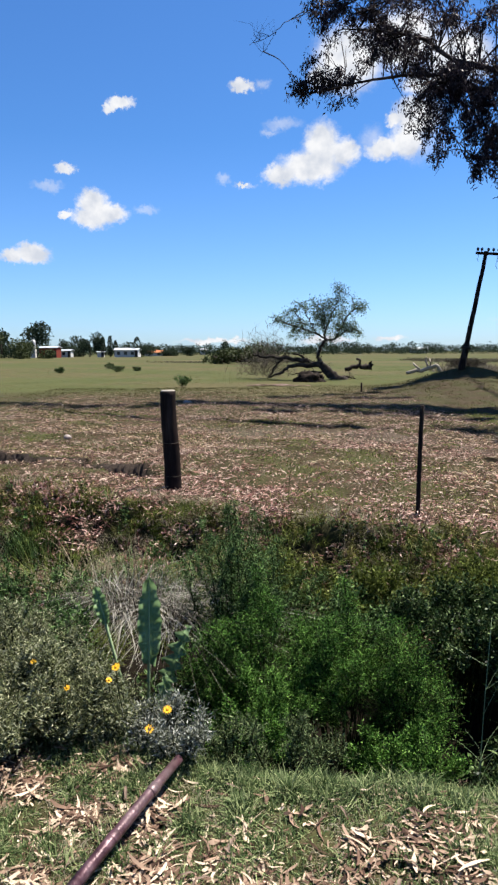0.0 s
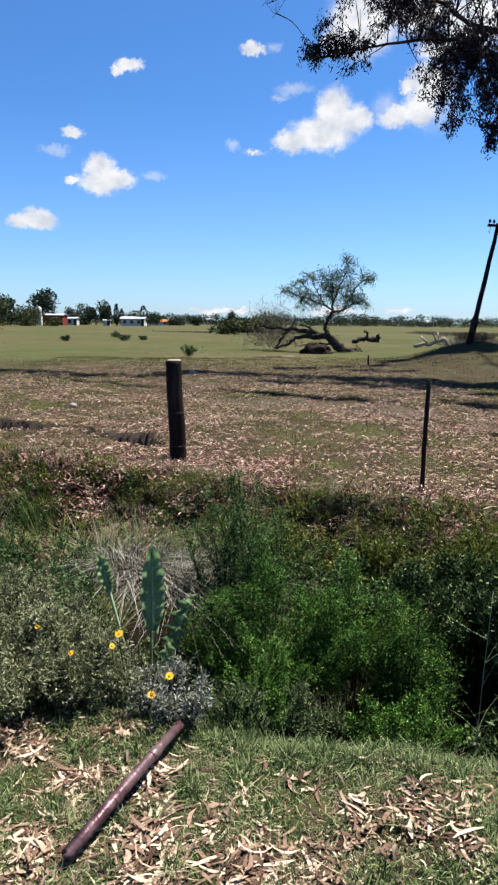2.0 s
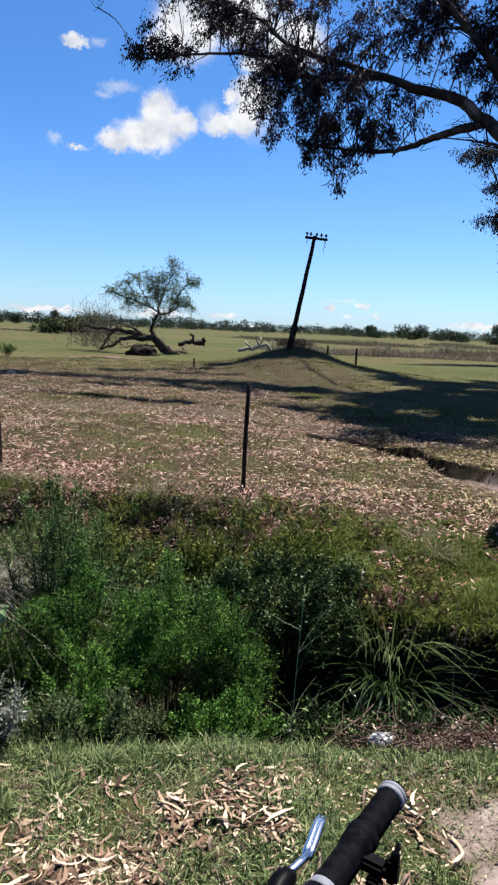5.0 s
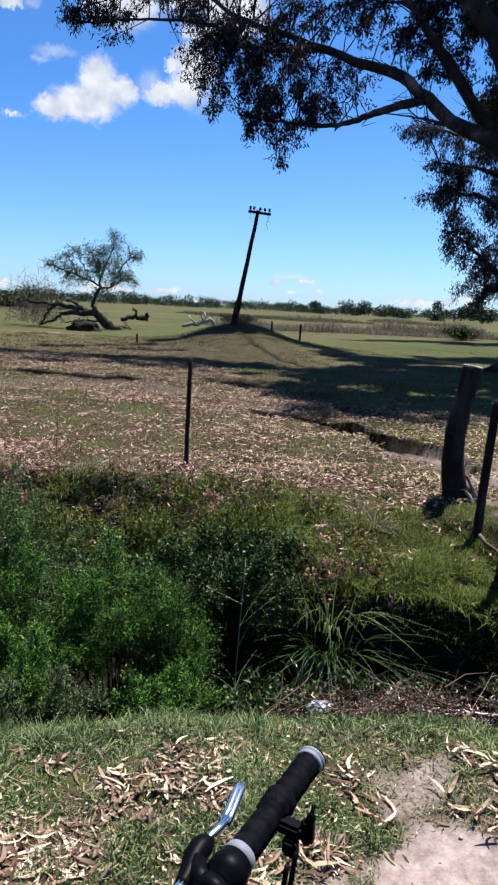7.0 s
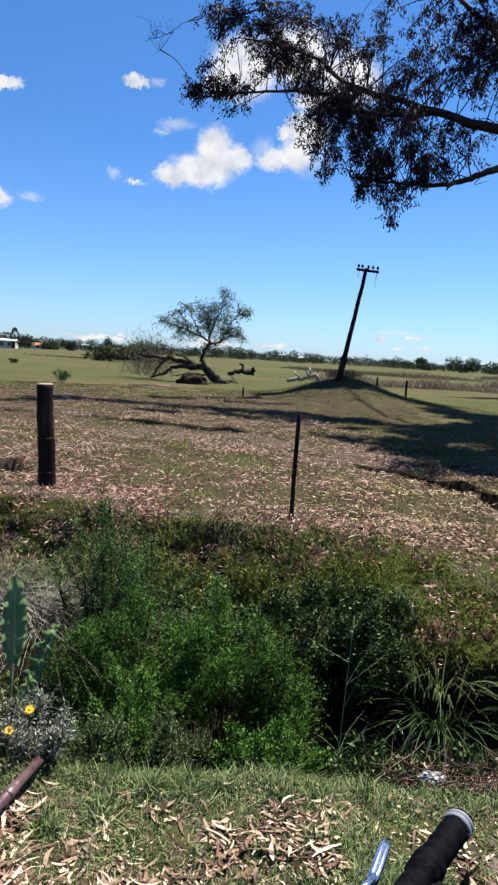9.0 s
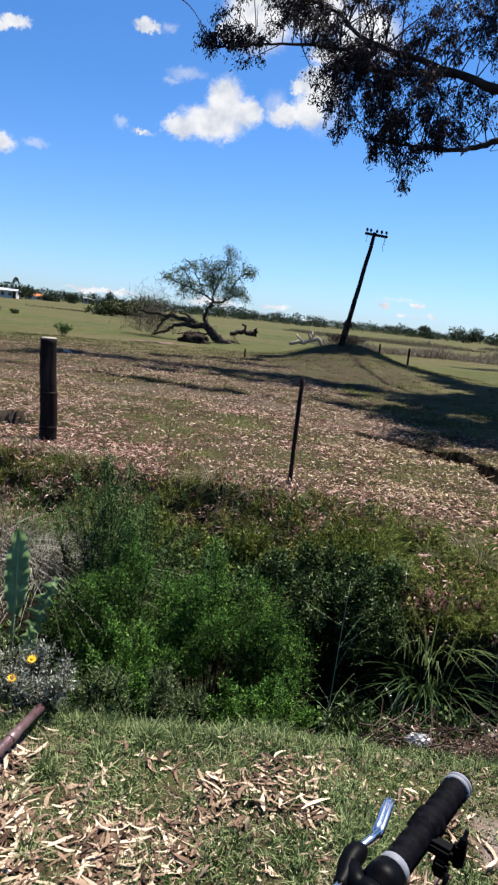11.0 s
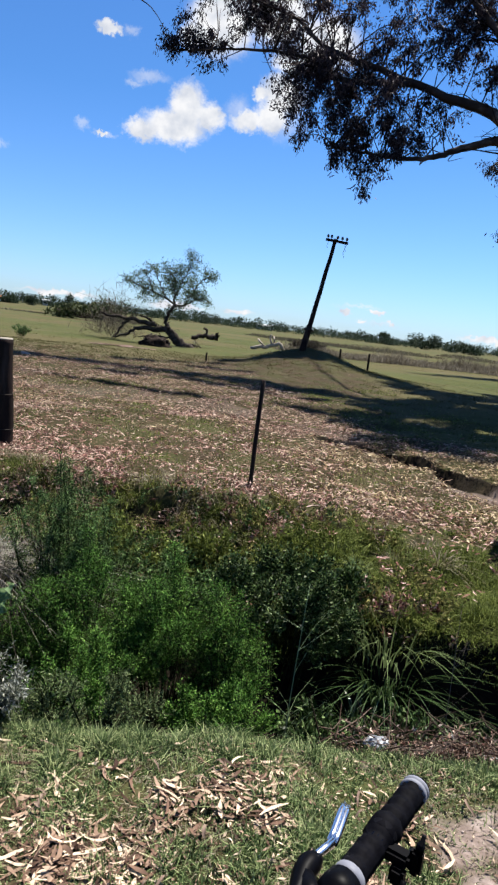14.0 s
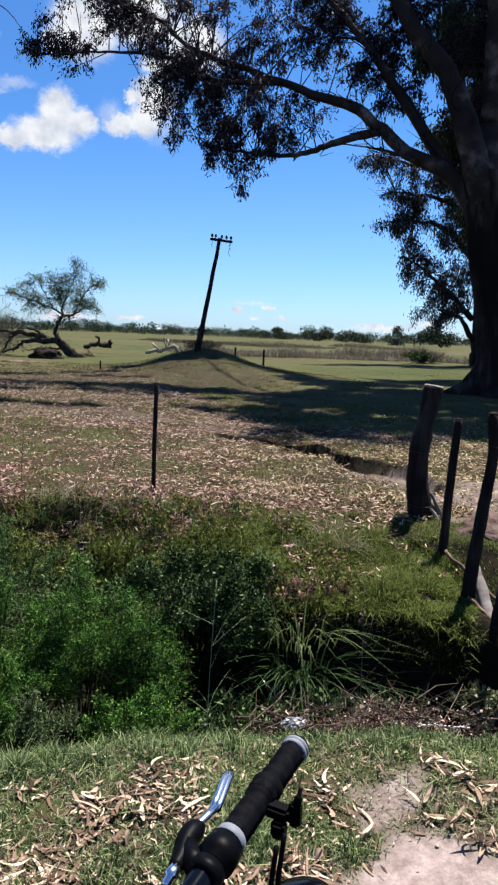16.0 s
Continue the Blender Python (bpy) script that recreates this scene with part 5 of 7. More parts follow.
def rusty_pipe():
    a, b = np.array([-0.47, 1.66, 0.04]), np.array([-0.235, 2.27, 0.05])
    root = thing("rusty_pipe", a, "rusty purple-brown iron pipe lying on the grass", "pipe")
    s = Soup()
    rng = np.random.RandomState(4)
    ax = unit(b - a)
    pts, rad = [], []
    for q, r in ((0.0, 0.014), (0.0, 0.0185), (0.45, 0.018), (0.75, 0.0168), (1.0, 0.0155), (1.0, 0.0125), (0.96, 0.012)):
        pts.append(a + (b - a) * q + rng.normal(0, 0.0008, 3)); rad.append(r)
    tube(s, pts, rad, 14, 0.01, rng)
    part("tube", s, M["rust"], root, smooth=True)
    for q, w in ((0.72, 0.022), (0.36, 0.018)):
        s = Soup()
        c = a + (b - a) * q
        tube(s, [c - ax * w, c - ax * w * 0.8, c + ax * w * 0.8, c + ax * w], [0.017, 0.0195, 0.0195, 0.017], 14)
        part("coupling", s, M["rust"], root, smooth=True)


rusty_pipe()

# ---- the distance ----


def at_angle(azimuth, distance):
    return distance * math.sin(radians(azimuth)), distance * math.cos(radians(azimuth))


def far_tree(rng, soup, x, y, h, w, n):
    """A lumpy far crown of many leaf clumps, with gaps."""
    lumps = rng.randint(4, 8)
    c = np.stack([rng.normal(0, w * 0.33, lumps), rng.normal(0, w * 0.3, lumps), h * rng.uniform(0.12, 0.8, lumps)], 1)
    r = w * rng.uniform(0.22, 0.42, lumps)
    k = rng.randint(0, lumps, n)
    d = rand_dirs(rng, n) * rng.rand(n, 1) ** 0.4
    p = np.array([x, y, 0]) + c[k] + d * np.stack([r[k], r[k], np.minimum(r[k], h * 0.3)], 1)
    p[:, 2] = np.abs(p[:, 2]) * np.minimum(1, h / max(h, p[:, 2].max()))
    n_ = 0.075 * (1.25 if n < 300 else 1.0)
    size = n_ * (w + h) * 0.5
    leaves(soup, p, rng.normal(size=(n, 3)), rng.normal(size=(n, 3)), size * rng.uniform(0.6, 1.5, n), size * rng.uniform(0.5, 1.0, n))


def tree_belt():
    rng = np.random.RandomState(12)
    s = Soup()
    for az in np.arange(-75, 100, 0.42):
        d = rng.uniform(300, 430)
        x, y = at_angle(az + rng.uniform(-0.3, 0.3), d)
        h = rng.uniform(3.2, 6.0) * (1.15 if -20 < az < 2 else 1) * (0.75 + 0.6 * vnoise(az, 0, 5, 3))
        far_tree(rng, s, x, y, h, h * rng.uniform(1.1, 2.2), 260)
    for az in np.arange(-75, 100, 0.55):
        d = rng.uniform(440, 700)
        x, y = at_angle(az, d)
        h = rng.uniform(4, 6.5)
        far_tree(rng, s, x, y, h, h * 2.4, 170)
    for az in np.arange(-75, 100, 0.22):
        x, y = at_angle(az, rng.uniform(280, 330))
        h = rng.uniform(1.2, 2.6)
        far_tree(rng, s, x, y, h, h * 3.0, 46)
    belt = new("woods", s.mesh("woods"))
    belt.data.materials.append(M["far_leaf"])
    tagged(belt, "long belt of distant dark green trees on the horizon", "woods", kind="stuff")
    # single trees that stand out
    for az, d, h, w, nm in ((-16.9, 210, 8.5, 7.5, "broad"), (-12.9, 215, 6.2, 4.5, "broad"), (-13.4, 230, 5.5, 5.5, "broad"), (-11.85, 205, 5.6, 1.2, "slim"), (-11.3, 206, 5.9, 1.4, "slim"), (-10.9, 240, 5.2, 1.4, "slim"), (-9.2, 205, 5.6, 2.2, "slim"), (-8.9, 213, 4.6, 6.5, "broad"), (-2.2, 250, 4.6, 4.4, "broad"), (-0.9, 82, 1.8, 6.5, "bush"),
                            (8.6, 330, 4.6, 6.5, "broad"), (-19.5, 190, 6.5, 8, "broad"), (-18.0, 175, 3.9, 7, "bush"), (-20.8, 170, 5.0, 9, "bush"), (-14.8, 222, 4.7, 5, "broad"), (-6.6, 240, 3.6, 6, "broad"), (-5.2, 235, 3.4, 5, "broad"), (33.6, 200, 4.6, 6, "broad"), (35.6, 190, 5.0, 7, "broad"), (26.2, 260, 4.8, 9, "broad"), (23.0, 290, 4.2, 8, "broad"), (29, 250, 4.0, 9, "broad")):
        x, y = at_angle(az, d)
        root = thing("far_tree" if nm != "bush" else "far_bush", (x, y, 0), {"broad": "distant round-crowned dark green tree", "slim": "distant slim dark cypress", "bush": "low olive-green bush in the pasture"}[nm], "tree" if nm != "bush" else "bush", "trees at the far edge of the pasture")
        s = Soup()
        if nm == "slim":
            n = 260
            t = rng.rand(n)
            rr = w * 0.5 * np.sin(np.pi * np.clip(t * 0.9 + 0.08, 0, 1)) ** 0.8
            th = rng.uniform(0, 6.28, n)
            leaves(s, np.stack([x + rr * np.cos(th), y + rr * np.sin(th), 0.2 + t * (h - 0.4)], 1), rng.normal(0, 0.4, (n, 3)) + [0, 0, 1], rng.normal(size=(n, 3)), 0.6, 0.3)
        else:
            far_tree(rng, s, x, y, h * 1.2, w * 1.1, 1400)
        part("crown", s, M["far_leaf"] if nm != "bush" else M["far_bush_leaf"], root)
        s = Soup()
        tube(s, [(x, y, -0.1), (x + 0.1, y, h * 0.3), (x, y, h * 0.6)], [0.05 * h * 0.6, 0.03 * h, 0.01 * h], 7)
        part("trunk", s, M["dark_wood"], root)


tree_belt()


def box(bm, c, d, bevel=0.0):
    r = bmesh.ops.create_cube(bm, size=1, matrix=Matrix.Translation(c) @ Matrix.Diagonal((*d, 1)))
    if bevel:
        es = list({e for v in r["verts"] for e in v.link_edges})
        bmesh.ops.bevel(bm, geom=es, offset=bevel, segments=1, affect="EDGES")


def farmhouse(az, d, w, deep, h, wall, roof, label, pitch=0.8, windows=2):
    x, y = at_angle(az, d)
    root = thing("farmhouse", (x, y, 0), label, "house", "farm buildings beyond the pasture")
    bm = bmesh.new()
    box(bm, (x, y, h / 2), (w, deep, h))
    part("wall", bm, wall, root)
    bm = bmesh.new()
    a = [(x - w / 2 - 0.3, y - deep / 2 - 0.4, h), (x + w / 2 + 0.3, y - deep / 2 - 0.4, h), (x + w / 2 + 0.3, y, h + pitch), (x - w / 2 - 0.3, y, h + pitch), (x - w / 2 - 0.3, y + deep / 2 + 0.4, h), (x + w / 2 + 0.3, y + deep / 2 + 0.4, h)]
    vs = [bm.verts.new(q) for q in a] + [bm.verts.new((q[0], q[1], q[2] - 0.12)) for q in a]
    for f in ((0, 1, 2, 3), (3, 2, 5, 4), (7, 6, 9, 8), (8, 9, 10, 11), (0, 6, 7, 1), (4, 5, 11, 10), (0, 3, 9, 6), (3, 4, 10, 9), (1, 7, 8, 2), (2, 8, 11, 5)):
        bm.faces.new([vs[q] for q in f])
    bmesh.ops.recalc_face_normals(bm, faces=bm.faces)
    part("roof", bm, roof, root)
    for k in range(windows):
        wx_ = x - w / 2 + w * (k + 0.6) / (windows + 0.4)
        bm = bmesh.new()
        box(bm, (wx_, y - deep / 2 - 0.02, h * 0.55), (0.9, 0.06, 0.9), 0.01)
        part("window", bm, M["glass_dark"], root)
    bm = bmesh.new()
    box(bm, (x + w * 0.42, y - deep / 2 - 0.03, 0.95), (0.85, 0.08, 1.9), 0.01)
    part("door", bm, M["dark_wood"], root)


farmhouse(-15.9, 200, 4.6, 5, 2.7, M["wall_red"], M["tin"], "far red-brick farm shed with a tin roof", 0.4, 1)
farmhouse(-14.7, 212, 3.2, 4, 1.9, M["wall_white"], M["tin"], "far low white farm outbuilding", 0.4, 1)
farmhouse(-9.95, 205, 6.6, 5, 2.0, M["wall_white"], M["tin"], "far long white farmhouse with a tin roof", 0.6, 3)
farmhouse(-12.05, 202, 1.6, 2, 1.5, M["wall_white"], M["tin"], "far tiny white shed", 0.2, 0)
farmhouse(-7.7, 260, 7.5, 6, 1.2, M["wall_white"], M["tile_roof"], "far house with an orange tiled roof", 0.9, 2)
farmhouse(-3.9, 330, 3.0, 4, 2.4, M["wall_white"], M["tin"], "far small white house among trees", 0.5, 1)
farmhouse(13.2, 400, 9, 6, 2.6, M["wall_white"], M["tin"], "far low pale building behind trees", 0.6, 2)


def water_tank(az, d):
    x, y = at_angle(az, d)
    root = thing("water_tank", (x, y, 0), "far white water tank on a brick tower", "water tank")
    bm = bmesh.new()
    box(bm, (x, y, 1.7), (1.3, 1.3, 3.4), 0.02)
    part("tower", bm, M["wall_white"], root)
    s = Soup()
    tube(s, [(x, y, 3.4), (x, y, 3.5), (x, y, 4.6), (x, y, 4.9)], [0.5, 0.62, 0.62, 0.2], 14)
    part("tank", s, M["wall_white"], root, smooth=True)


water_tank(-17.15, 201)


def reed_bed():
    """Tall dry reeds along the far drain."""
    rng = np.random.RandomState(14)
    s = Soup()
    n = 26000
    t = rng.rand(n)
    x = 13.0 + t * 22 + rng.normal(0, 0.5, n)
    y = np.interp(t, [0, 0.35, 0.7, 1], [47, 46, 44, 40]) + rng.normal(0, 1.2, n)
    h = (0.22 + 1.3 * vnoise(x, y, 3.2, 3) ** 2.2 + 0.5 * vnoise(x, y, 0.8, 4) ** 2) * rng.uniform(0.4, 1.15, n)
    th = rng.uniform(0, 6.28, n)
    blades(s, np.stack([x, y, np.zeros(n)], 1), np.stack([np.cos(th), np.sin(th), np.zeros(n)], 1) * 0.8, h, 0.035, rng.uniform(0, 0.8, n), 2)
    ob = new("reeds", s.mesh("reeds"))
    ob.data.materials.append(M["reed"])
    tagged(ob, "long bed of tall dry brown reeds across the pasture", "reeds", kind="stuff")
    s = Soup()
    n = 60000
    x = rng.uniform(-48, 60, n)
    across = rng.uniform(-1, 1, n)
    y = 90 + 15 * across + 0.1 * np.abs(x)
    keep = (vnoise(x, y, 11, 6) > 0.38 + 0.2 * np.abs(across)) & ~((x > 8) & (x < 22))
    x, y, across = x[keep], y[keep], across[keep]
    n = len(x)
    z = 0.75 * vnoise(x, y, 5, 8) ** 1.6 * rng.rand(n) * (1 - across ** 2)
    leaves(s, np.stack([x, y, z], 1), rng.normal(0, 0.6, (n, 3)) + [0, 0, 0.8], rng.normal(size=(n, 3)), rng.uniform(0.1, 0.28, n), rng.uniform(0.05, 0.14, n))
    ob = new("weeds", s.mesh("weeds"))
    ob.data.materials.append(M["weed_brown"])
    tagged(ob, "tall dry weeds along the far side of the pasture", "weeds", kind="stuff")


reed_bed()


def leafy_bush(name, label, category, at, size, mat, stem_mat, seed, stems=30, twigs=9, per=10, leaf=(0.03, 0.012), up=1.0, lo=0.15, group="", reach=(0.08, 0.2), hmin=0.55, plume=False):
    """A bush: stems fan out from the foot, twigs leave the stems, leaves sit along the twigs."""
    rng = np.random.RandomState(seed)
    ax, ay, az = at
    rx, ry, h = size
    root = thing(name, at, label, category, group)
    st, fo = Soup(), Soup()
    pos, axs = [], []
    for _ in range(stems):
        th = rng.uniform(0, 6.28)
        rr = math.sqrt(rng.rand())
        foot = np.array([ax + 0.35 * rx * rr * math.cos(th), ay + 0.35 * ry * rr * math.sin(th), az])
        hh = h * rng.uniform(hmin, 1.0) * (1 - 0.35 * rr)
        tip = np.array([ax + rx * rr * math.cos(th), ay + ry * rr * math.sin(th), az + hh])
        mid = (foot + tip) / 2 + np.array([0, 0, 0.12 * h]) + rng.normal(0, 0.04, 3)
        p = smooth_path([foot, mid, tip], 9)
        tube(st, p, np.linspace(0.0045, 0.0012, 9), 4, cap=False)
        for _t in range(twigs):
            t = rng.uniform(lo, 1.0)
            k = t * 8
            b = p[int(min(k, 7))] + (p[min(int(k) + 1, 8)] - p[int(min(k, 7))]) * (k - int(k))
            d = unit(rng.normal(0, 0.7, 3) + [0, 0, 0.6 * up])
            L = rng.uniform(*reach) * min(1.3, h) * (1.6 - 1.25 * t if plume else 1.0)
            m = per
            q = rng.rand(m, 1)
            pos.append(b + d * L * q + rng.normal(0, 0.012, (m, 3)))
            axs.append(d + rng.normal(0, 0.75, (m, 3)))
            tube(st, [b, b + d * L], [0.002, 0.001], 3, cap=False)
    pos, axs = np.concatenate(pos), np.concatenate(axs)
    n = len(pos)
    leaves(fo, pos, axs, rng.normal(size=(n, 3)), leaf[0] * rng.uniform(0.5, 1.4, n), leaf[1] * rng.uniform(0.6, 1.3, n))
    tagged(part("stem_tangle", st, stem_mat, root), kind="stuff")
    part("foliage", fo, mat, root)
    return root


# dark bushes: behind the mound, in place of a lying cow, and in the reeds
leafy_bush("bush", "dark brown tangled bush in place of a lying cow behind the mound", "bush", (14.2, 47, 0), (1.5, 1.2, 1.1), M["dark_wood"], M["twig"], 41, 60, 12, 8, (0.12, 0.03))
leafy_bush("bush", "dark leafy bush at the edge of the reeds", "bush", (26.3, 38.8, 0), (1.1, 0.8, 0.95), M["shrub_leaf"], M["twig"], 42, 50, 12, 9, (0.09, 0.05))
leafy_bush("bush", "dry brown reedy bush in the pasture", "bush", (27.6, 39.6, 0), (1.4, 0.9, 0.9), M["reed"], M["twig"], 44, 60, 10, 8, (0.14, 0.02))
leafy_bush("weed_clump", "small grey-green weed clump on the pasture", "weed", (-2.9, 29.7, 0), (0.42, 0.4, 0.55), M["feather_grey"], M["stem"], 45, 26, 8, 8, (0.06, 0.02))
for k, (x, y, r) in enumerate(((-9.7, 51, 0.5), (-8.6, 53, 0.35), (-13, 48, 0.4), (-12, 60, 0.6), (5, 60, 0.5))):
    leafy_bush("weed_clump", "small dark weed clump on the pasture", "weed", (x, y, 0), (r, r, r * 1.1), M["shrub_leaf"], M["stem"], 50 + k, 18, 7, 7, (0.1, 0.04))

# ---- plants of the ditch ----
rng_clods = np.random.RandomState(55)
leafy_bush("feathery_bush", "dense bright green feathery bush growing in the ditch", "bush", (0.06, 3.55, -0.8), (0.52, 0.42, 1.16), M["feather"], M["stem"], 60, 56, 40, 30, (0.0145, 0.0038), up=1.6, lo=0.5, reach=(0.08, 0.2), plume=True, hmin=0.4)
leafy_bush("feathery_bush", "narrow bright green feathery bush beside a dark gap", "bush", (0.8, 3.38, -0.8), (0.2, 0.24, 1.12), M["feather"], M["stem"], 161, 22, 38, 30, (0.0145, 0.0038), up=1.4, lo=0.3, reach=(0.08, 0.22), plume=True, hmin=0.4)
leafy_bush("feathery_bush", "green feathery bush with a bare dark foot in the ditch", "bush", (0.5, 3.5, -0.8), (0.3, 0.3, 1.1), M["feather"], M["stem"], 162, 30, 40, 30, (0.0145, 0.0038), up=1.4, lo=0.62, reach=(0.08, 0.2), plume=True, hmin=0.65)
leafy_bush("feathery_bush", "bright green feathery bush low in the ditch", "bush", (0.0, 3.15, -0.8), (0.3, 0.26, 0.86), M["feather"], M["stem"], 61, 26, 38, 30, (0.0145, 0.0038), up=2.2, lo=0.6, reach=(0.06, 0.13), plume=True)
leafy_bush("feathery_bush", "tall grey-green wispy bush on the ditch side", "bush", (-0.08, 3.95, -0.75), (0.36, 0.32, 1.56), M["feather_grey"], M["stem"], 62, 40, 34, 20, (0.022, 0.0042), reach=(0.04, 0.09), hmin=0.75, plume=True)
leafy_bush("feathery_bush", "soft green wispy bush on the ditch side", "bush", (0.15, 4.35, -0.65), (0.5, 0.4, 1.0), M["feather_grey"], M["stem"], 63, 34, 30, 18, (0.021, 0.0046), reach=(0.05, 0.1), plume=True)
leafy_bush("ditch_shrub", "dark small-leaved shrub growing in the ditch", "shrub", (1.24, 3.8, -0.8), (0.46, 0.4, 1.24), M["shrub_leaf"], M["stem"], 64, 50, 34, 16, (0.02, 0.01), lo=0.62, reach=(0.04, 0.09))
leafy_bush("ditch_shrub", "green small-leaved weeds at the foot of the bank", "shrub", (0.72, 3.0, -0.8), (0.26, 0.24, 0.72), M["feather"], M["stem"], 66, 30, 34, 24, (0.017, 0.005), up=2.0, lo=0.4, reach=(0.05, 0.12))
leafy_bush("ditch_shrub", "olive weeds on the far ditch side", "shrub", (0.9, 4.7, -0.5), (0.55, 0.4, 0.55), M["moss_grass"], M["stem"], 68, 46, 12, 11, (0.034, 0.014))
leafy_bush("ditch_shrub", "olive weeds on the far ditch side", "shrub", (0.2, 5.0, -0.45), (0.55, 0.4, 0.5), M["moss_grass"], M["stem"], 69, 46, 12, 11, (0.034, 0.012))
leafy_bush("ditch_shrub", "olive weeds on the far ditch side", "shrub", (1.6, 4.55, -0.35), (0.45, 0.3, 0.45), M["moss_grass"], M["stem"], 70, 40, 12, 11, (0.034, 0.012))
leafy_bush("front_shrub", "small grey-green shrub at the ditch edge", "shrub", (0.12, 2.38, -0.1), (0.17, 0.12, 0.3), M["sage_leaf"], M["stem"], 71, 8, 16, 15, (0.017, 0.0042), up=2.0, reach=(0.1, 0.24), plume=True, hmin=0.4)
leafy_bush("front_shrub", "thin grey-green weed at the ditch edge", "shrub", (-0.06, 2.45, -0.12), (0.13, 0.12, 0.32), M["sage_leaf"], M["stem"], 72, 6, 16, 14, (0.017, 0.0042), up=2.0, reach=(0.1, 0.24), plume=True, hmin=0.4)
leafy_bush("front_shrub", "thin grey-green weed at the ditch edge", "shrub", (0.3, 2.44, -0.2), (0.12, 0.1, 0.36), M["sage_leaf"], M["stem"], 172, 4, 16, 14, (0.017, 0.0042), up=2.0, reach=(0.1, 0.24), plume=True, hmin=0.4)
# grey-green daisy bushes
leafy_bush("daisy_bush", "grey-green daisy bush with yellow flowers on the bank", "bush", (-0.78, 2.6, -0.06), (0.32, 0.28, 0.44), M["grey_leaf"], M["stem"], 73, 62, 24, 22, (0.019, 0.0046), reach=(0.06, 0.13))
leafy_bush("daisy_bush", "silver-leaved daisy bush with yellow flowers on the bank", "bush", (-0.3, 2.44, -0.04), (0.19, 0.14, 0.22), M["silver_leaf"], M["stem"], 74, 22, 18, 20, (0.019, 0.0046), hmin=0.3, reach=(0.1, 0.26), up=1.6)
leafy_bush("daisy_bush", "low grey-green daisy bush beside the broad-leaved plant", "bush", (-0.55, 2.53, -0.05), (0.2, 0.17, 0.3), M["grey_leaf"], M["stem"], 174, 36, 20, 20, (0.019, 0.0046), hmin=0.4, reach=(0.08, 0.2))
leafy_bush("daisy_bush", "grey-green daisy bush gone to seed on the bank", "bush", (-1.05, 2.85, -0.1), (0.38, 0.34, 0.56), M["grey_leaf"], M["stem"], 75, 62, 24, 22, (0.019, 0.0046), reach=(0.06, 0.13))
leafy_bush("daisy_bush", "grey-green daisy bush on the bank", "bush", (-1.02, 2.3, 0.0), (0.32, 0.28, 0.34), M["grey_leaf"], M["stem"], 76, 55, 22, 22, (0.019, 0.0046), reach=(0.08, 0.16))
leafy_bush("daisy_bush", "grey-green daisy bush above the ditch", "bush", (-1.0, 3.05, -0.3), (0.3, 0.28, 0.5), M["grey_leaf"], M["stem"], 77, 50, 20, 22, (0.019, 0.0046))
leafy_bush("ditch_weeds", "soft green weeds on the ditch side", "weed", (-1.35, 3.6, -0.5), (0.6, 0.5, 0.75), M["feather_grey"], M["stem"], 78, 60, 13, 12, (0.036, 0.009))
leafy_bush("ditch_weeds", "soft green weeds on the ditch side", "weed", (-1.5, 4.6, -0.5), (0.7, 0.5, 0.6), M["feather_grey"], M["stem"], 79, 60, 12, 12, (0.04, 0.009))


def daisy(at, seed, face=(0, -0.6, 0.8), r=0.019):
    rng = np.random.RandomState(seed)
    root = thing("daisy", at, "yellow-orange daisy flower above grey leaves", "flower", "yellow daisies")
    nrm = Vector(face).normalized()
    q = Vector((0, 0, 1)).rotation_difference(nrm).to_matrix()
    s = Soup()
    k = 13
    ax, sd = [], []
    for c in range(k):
        t = 2 * math.pi * c / k + rng.uniform(-0.1, 0.1)
        ax.append(q @ Vector((math.cos(t), math.sin(t), 0.12))); sd.append(q @ Vector((-math.sin(t), math.cos(t), 0)))
    leaves(s, np.array(at) + np.array(ax) * r * 0.3, np.array(ax), np.array(sd), r, r * 0.42, 0.1)
    part("petals", s, M["petal"], root)
    s = Soup()
    a = np.array(at)
    nn = np.array(nrm)
    tube(s, [a - nn * 0.002, a + nn * 0.003, a + nn * 0.005], [r * 0.4, r * 0.38, r * 0.2], 10)
    part("heart", s, M["flower_heart"], root, "orange flower heart", smooth=True)
    s = Soup()
    tube(s, smooth_path([a - nn * 0.002, a + [0, 0.02, -0.08], a + [0.01, 0.05, -0.2]], 6), 0.0016, 5)
    part("stem", s, M["stem"], root)


for k, p in enumerate(((-0.29, 2.42, 0.15), (-0.355, 2.4, 0.085), (-0.48, 2.45, 0.3), (-0.9, 2.42, 0.13), (-0.51, 2.46, 0.245), (-0.66, 2.44, 0.225), (-0.84, 2.44, 0.12), (-0.8, 2.5, 0.3))):
    daisy(p, 90 + k, (0.2 * math.sin(k * 2.1), -0.5, 0.8), 0.0145 if k not in (4, 5, 6, 7) else 0.01)


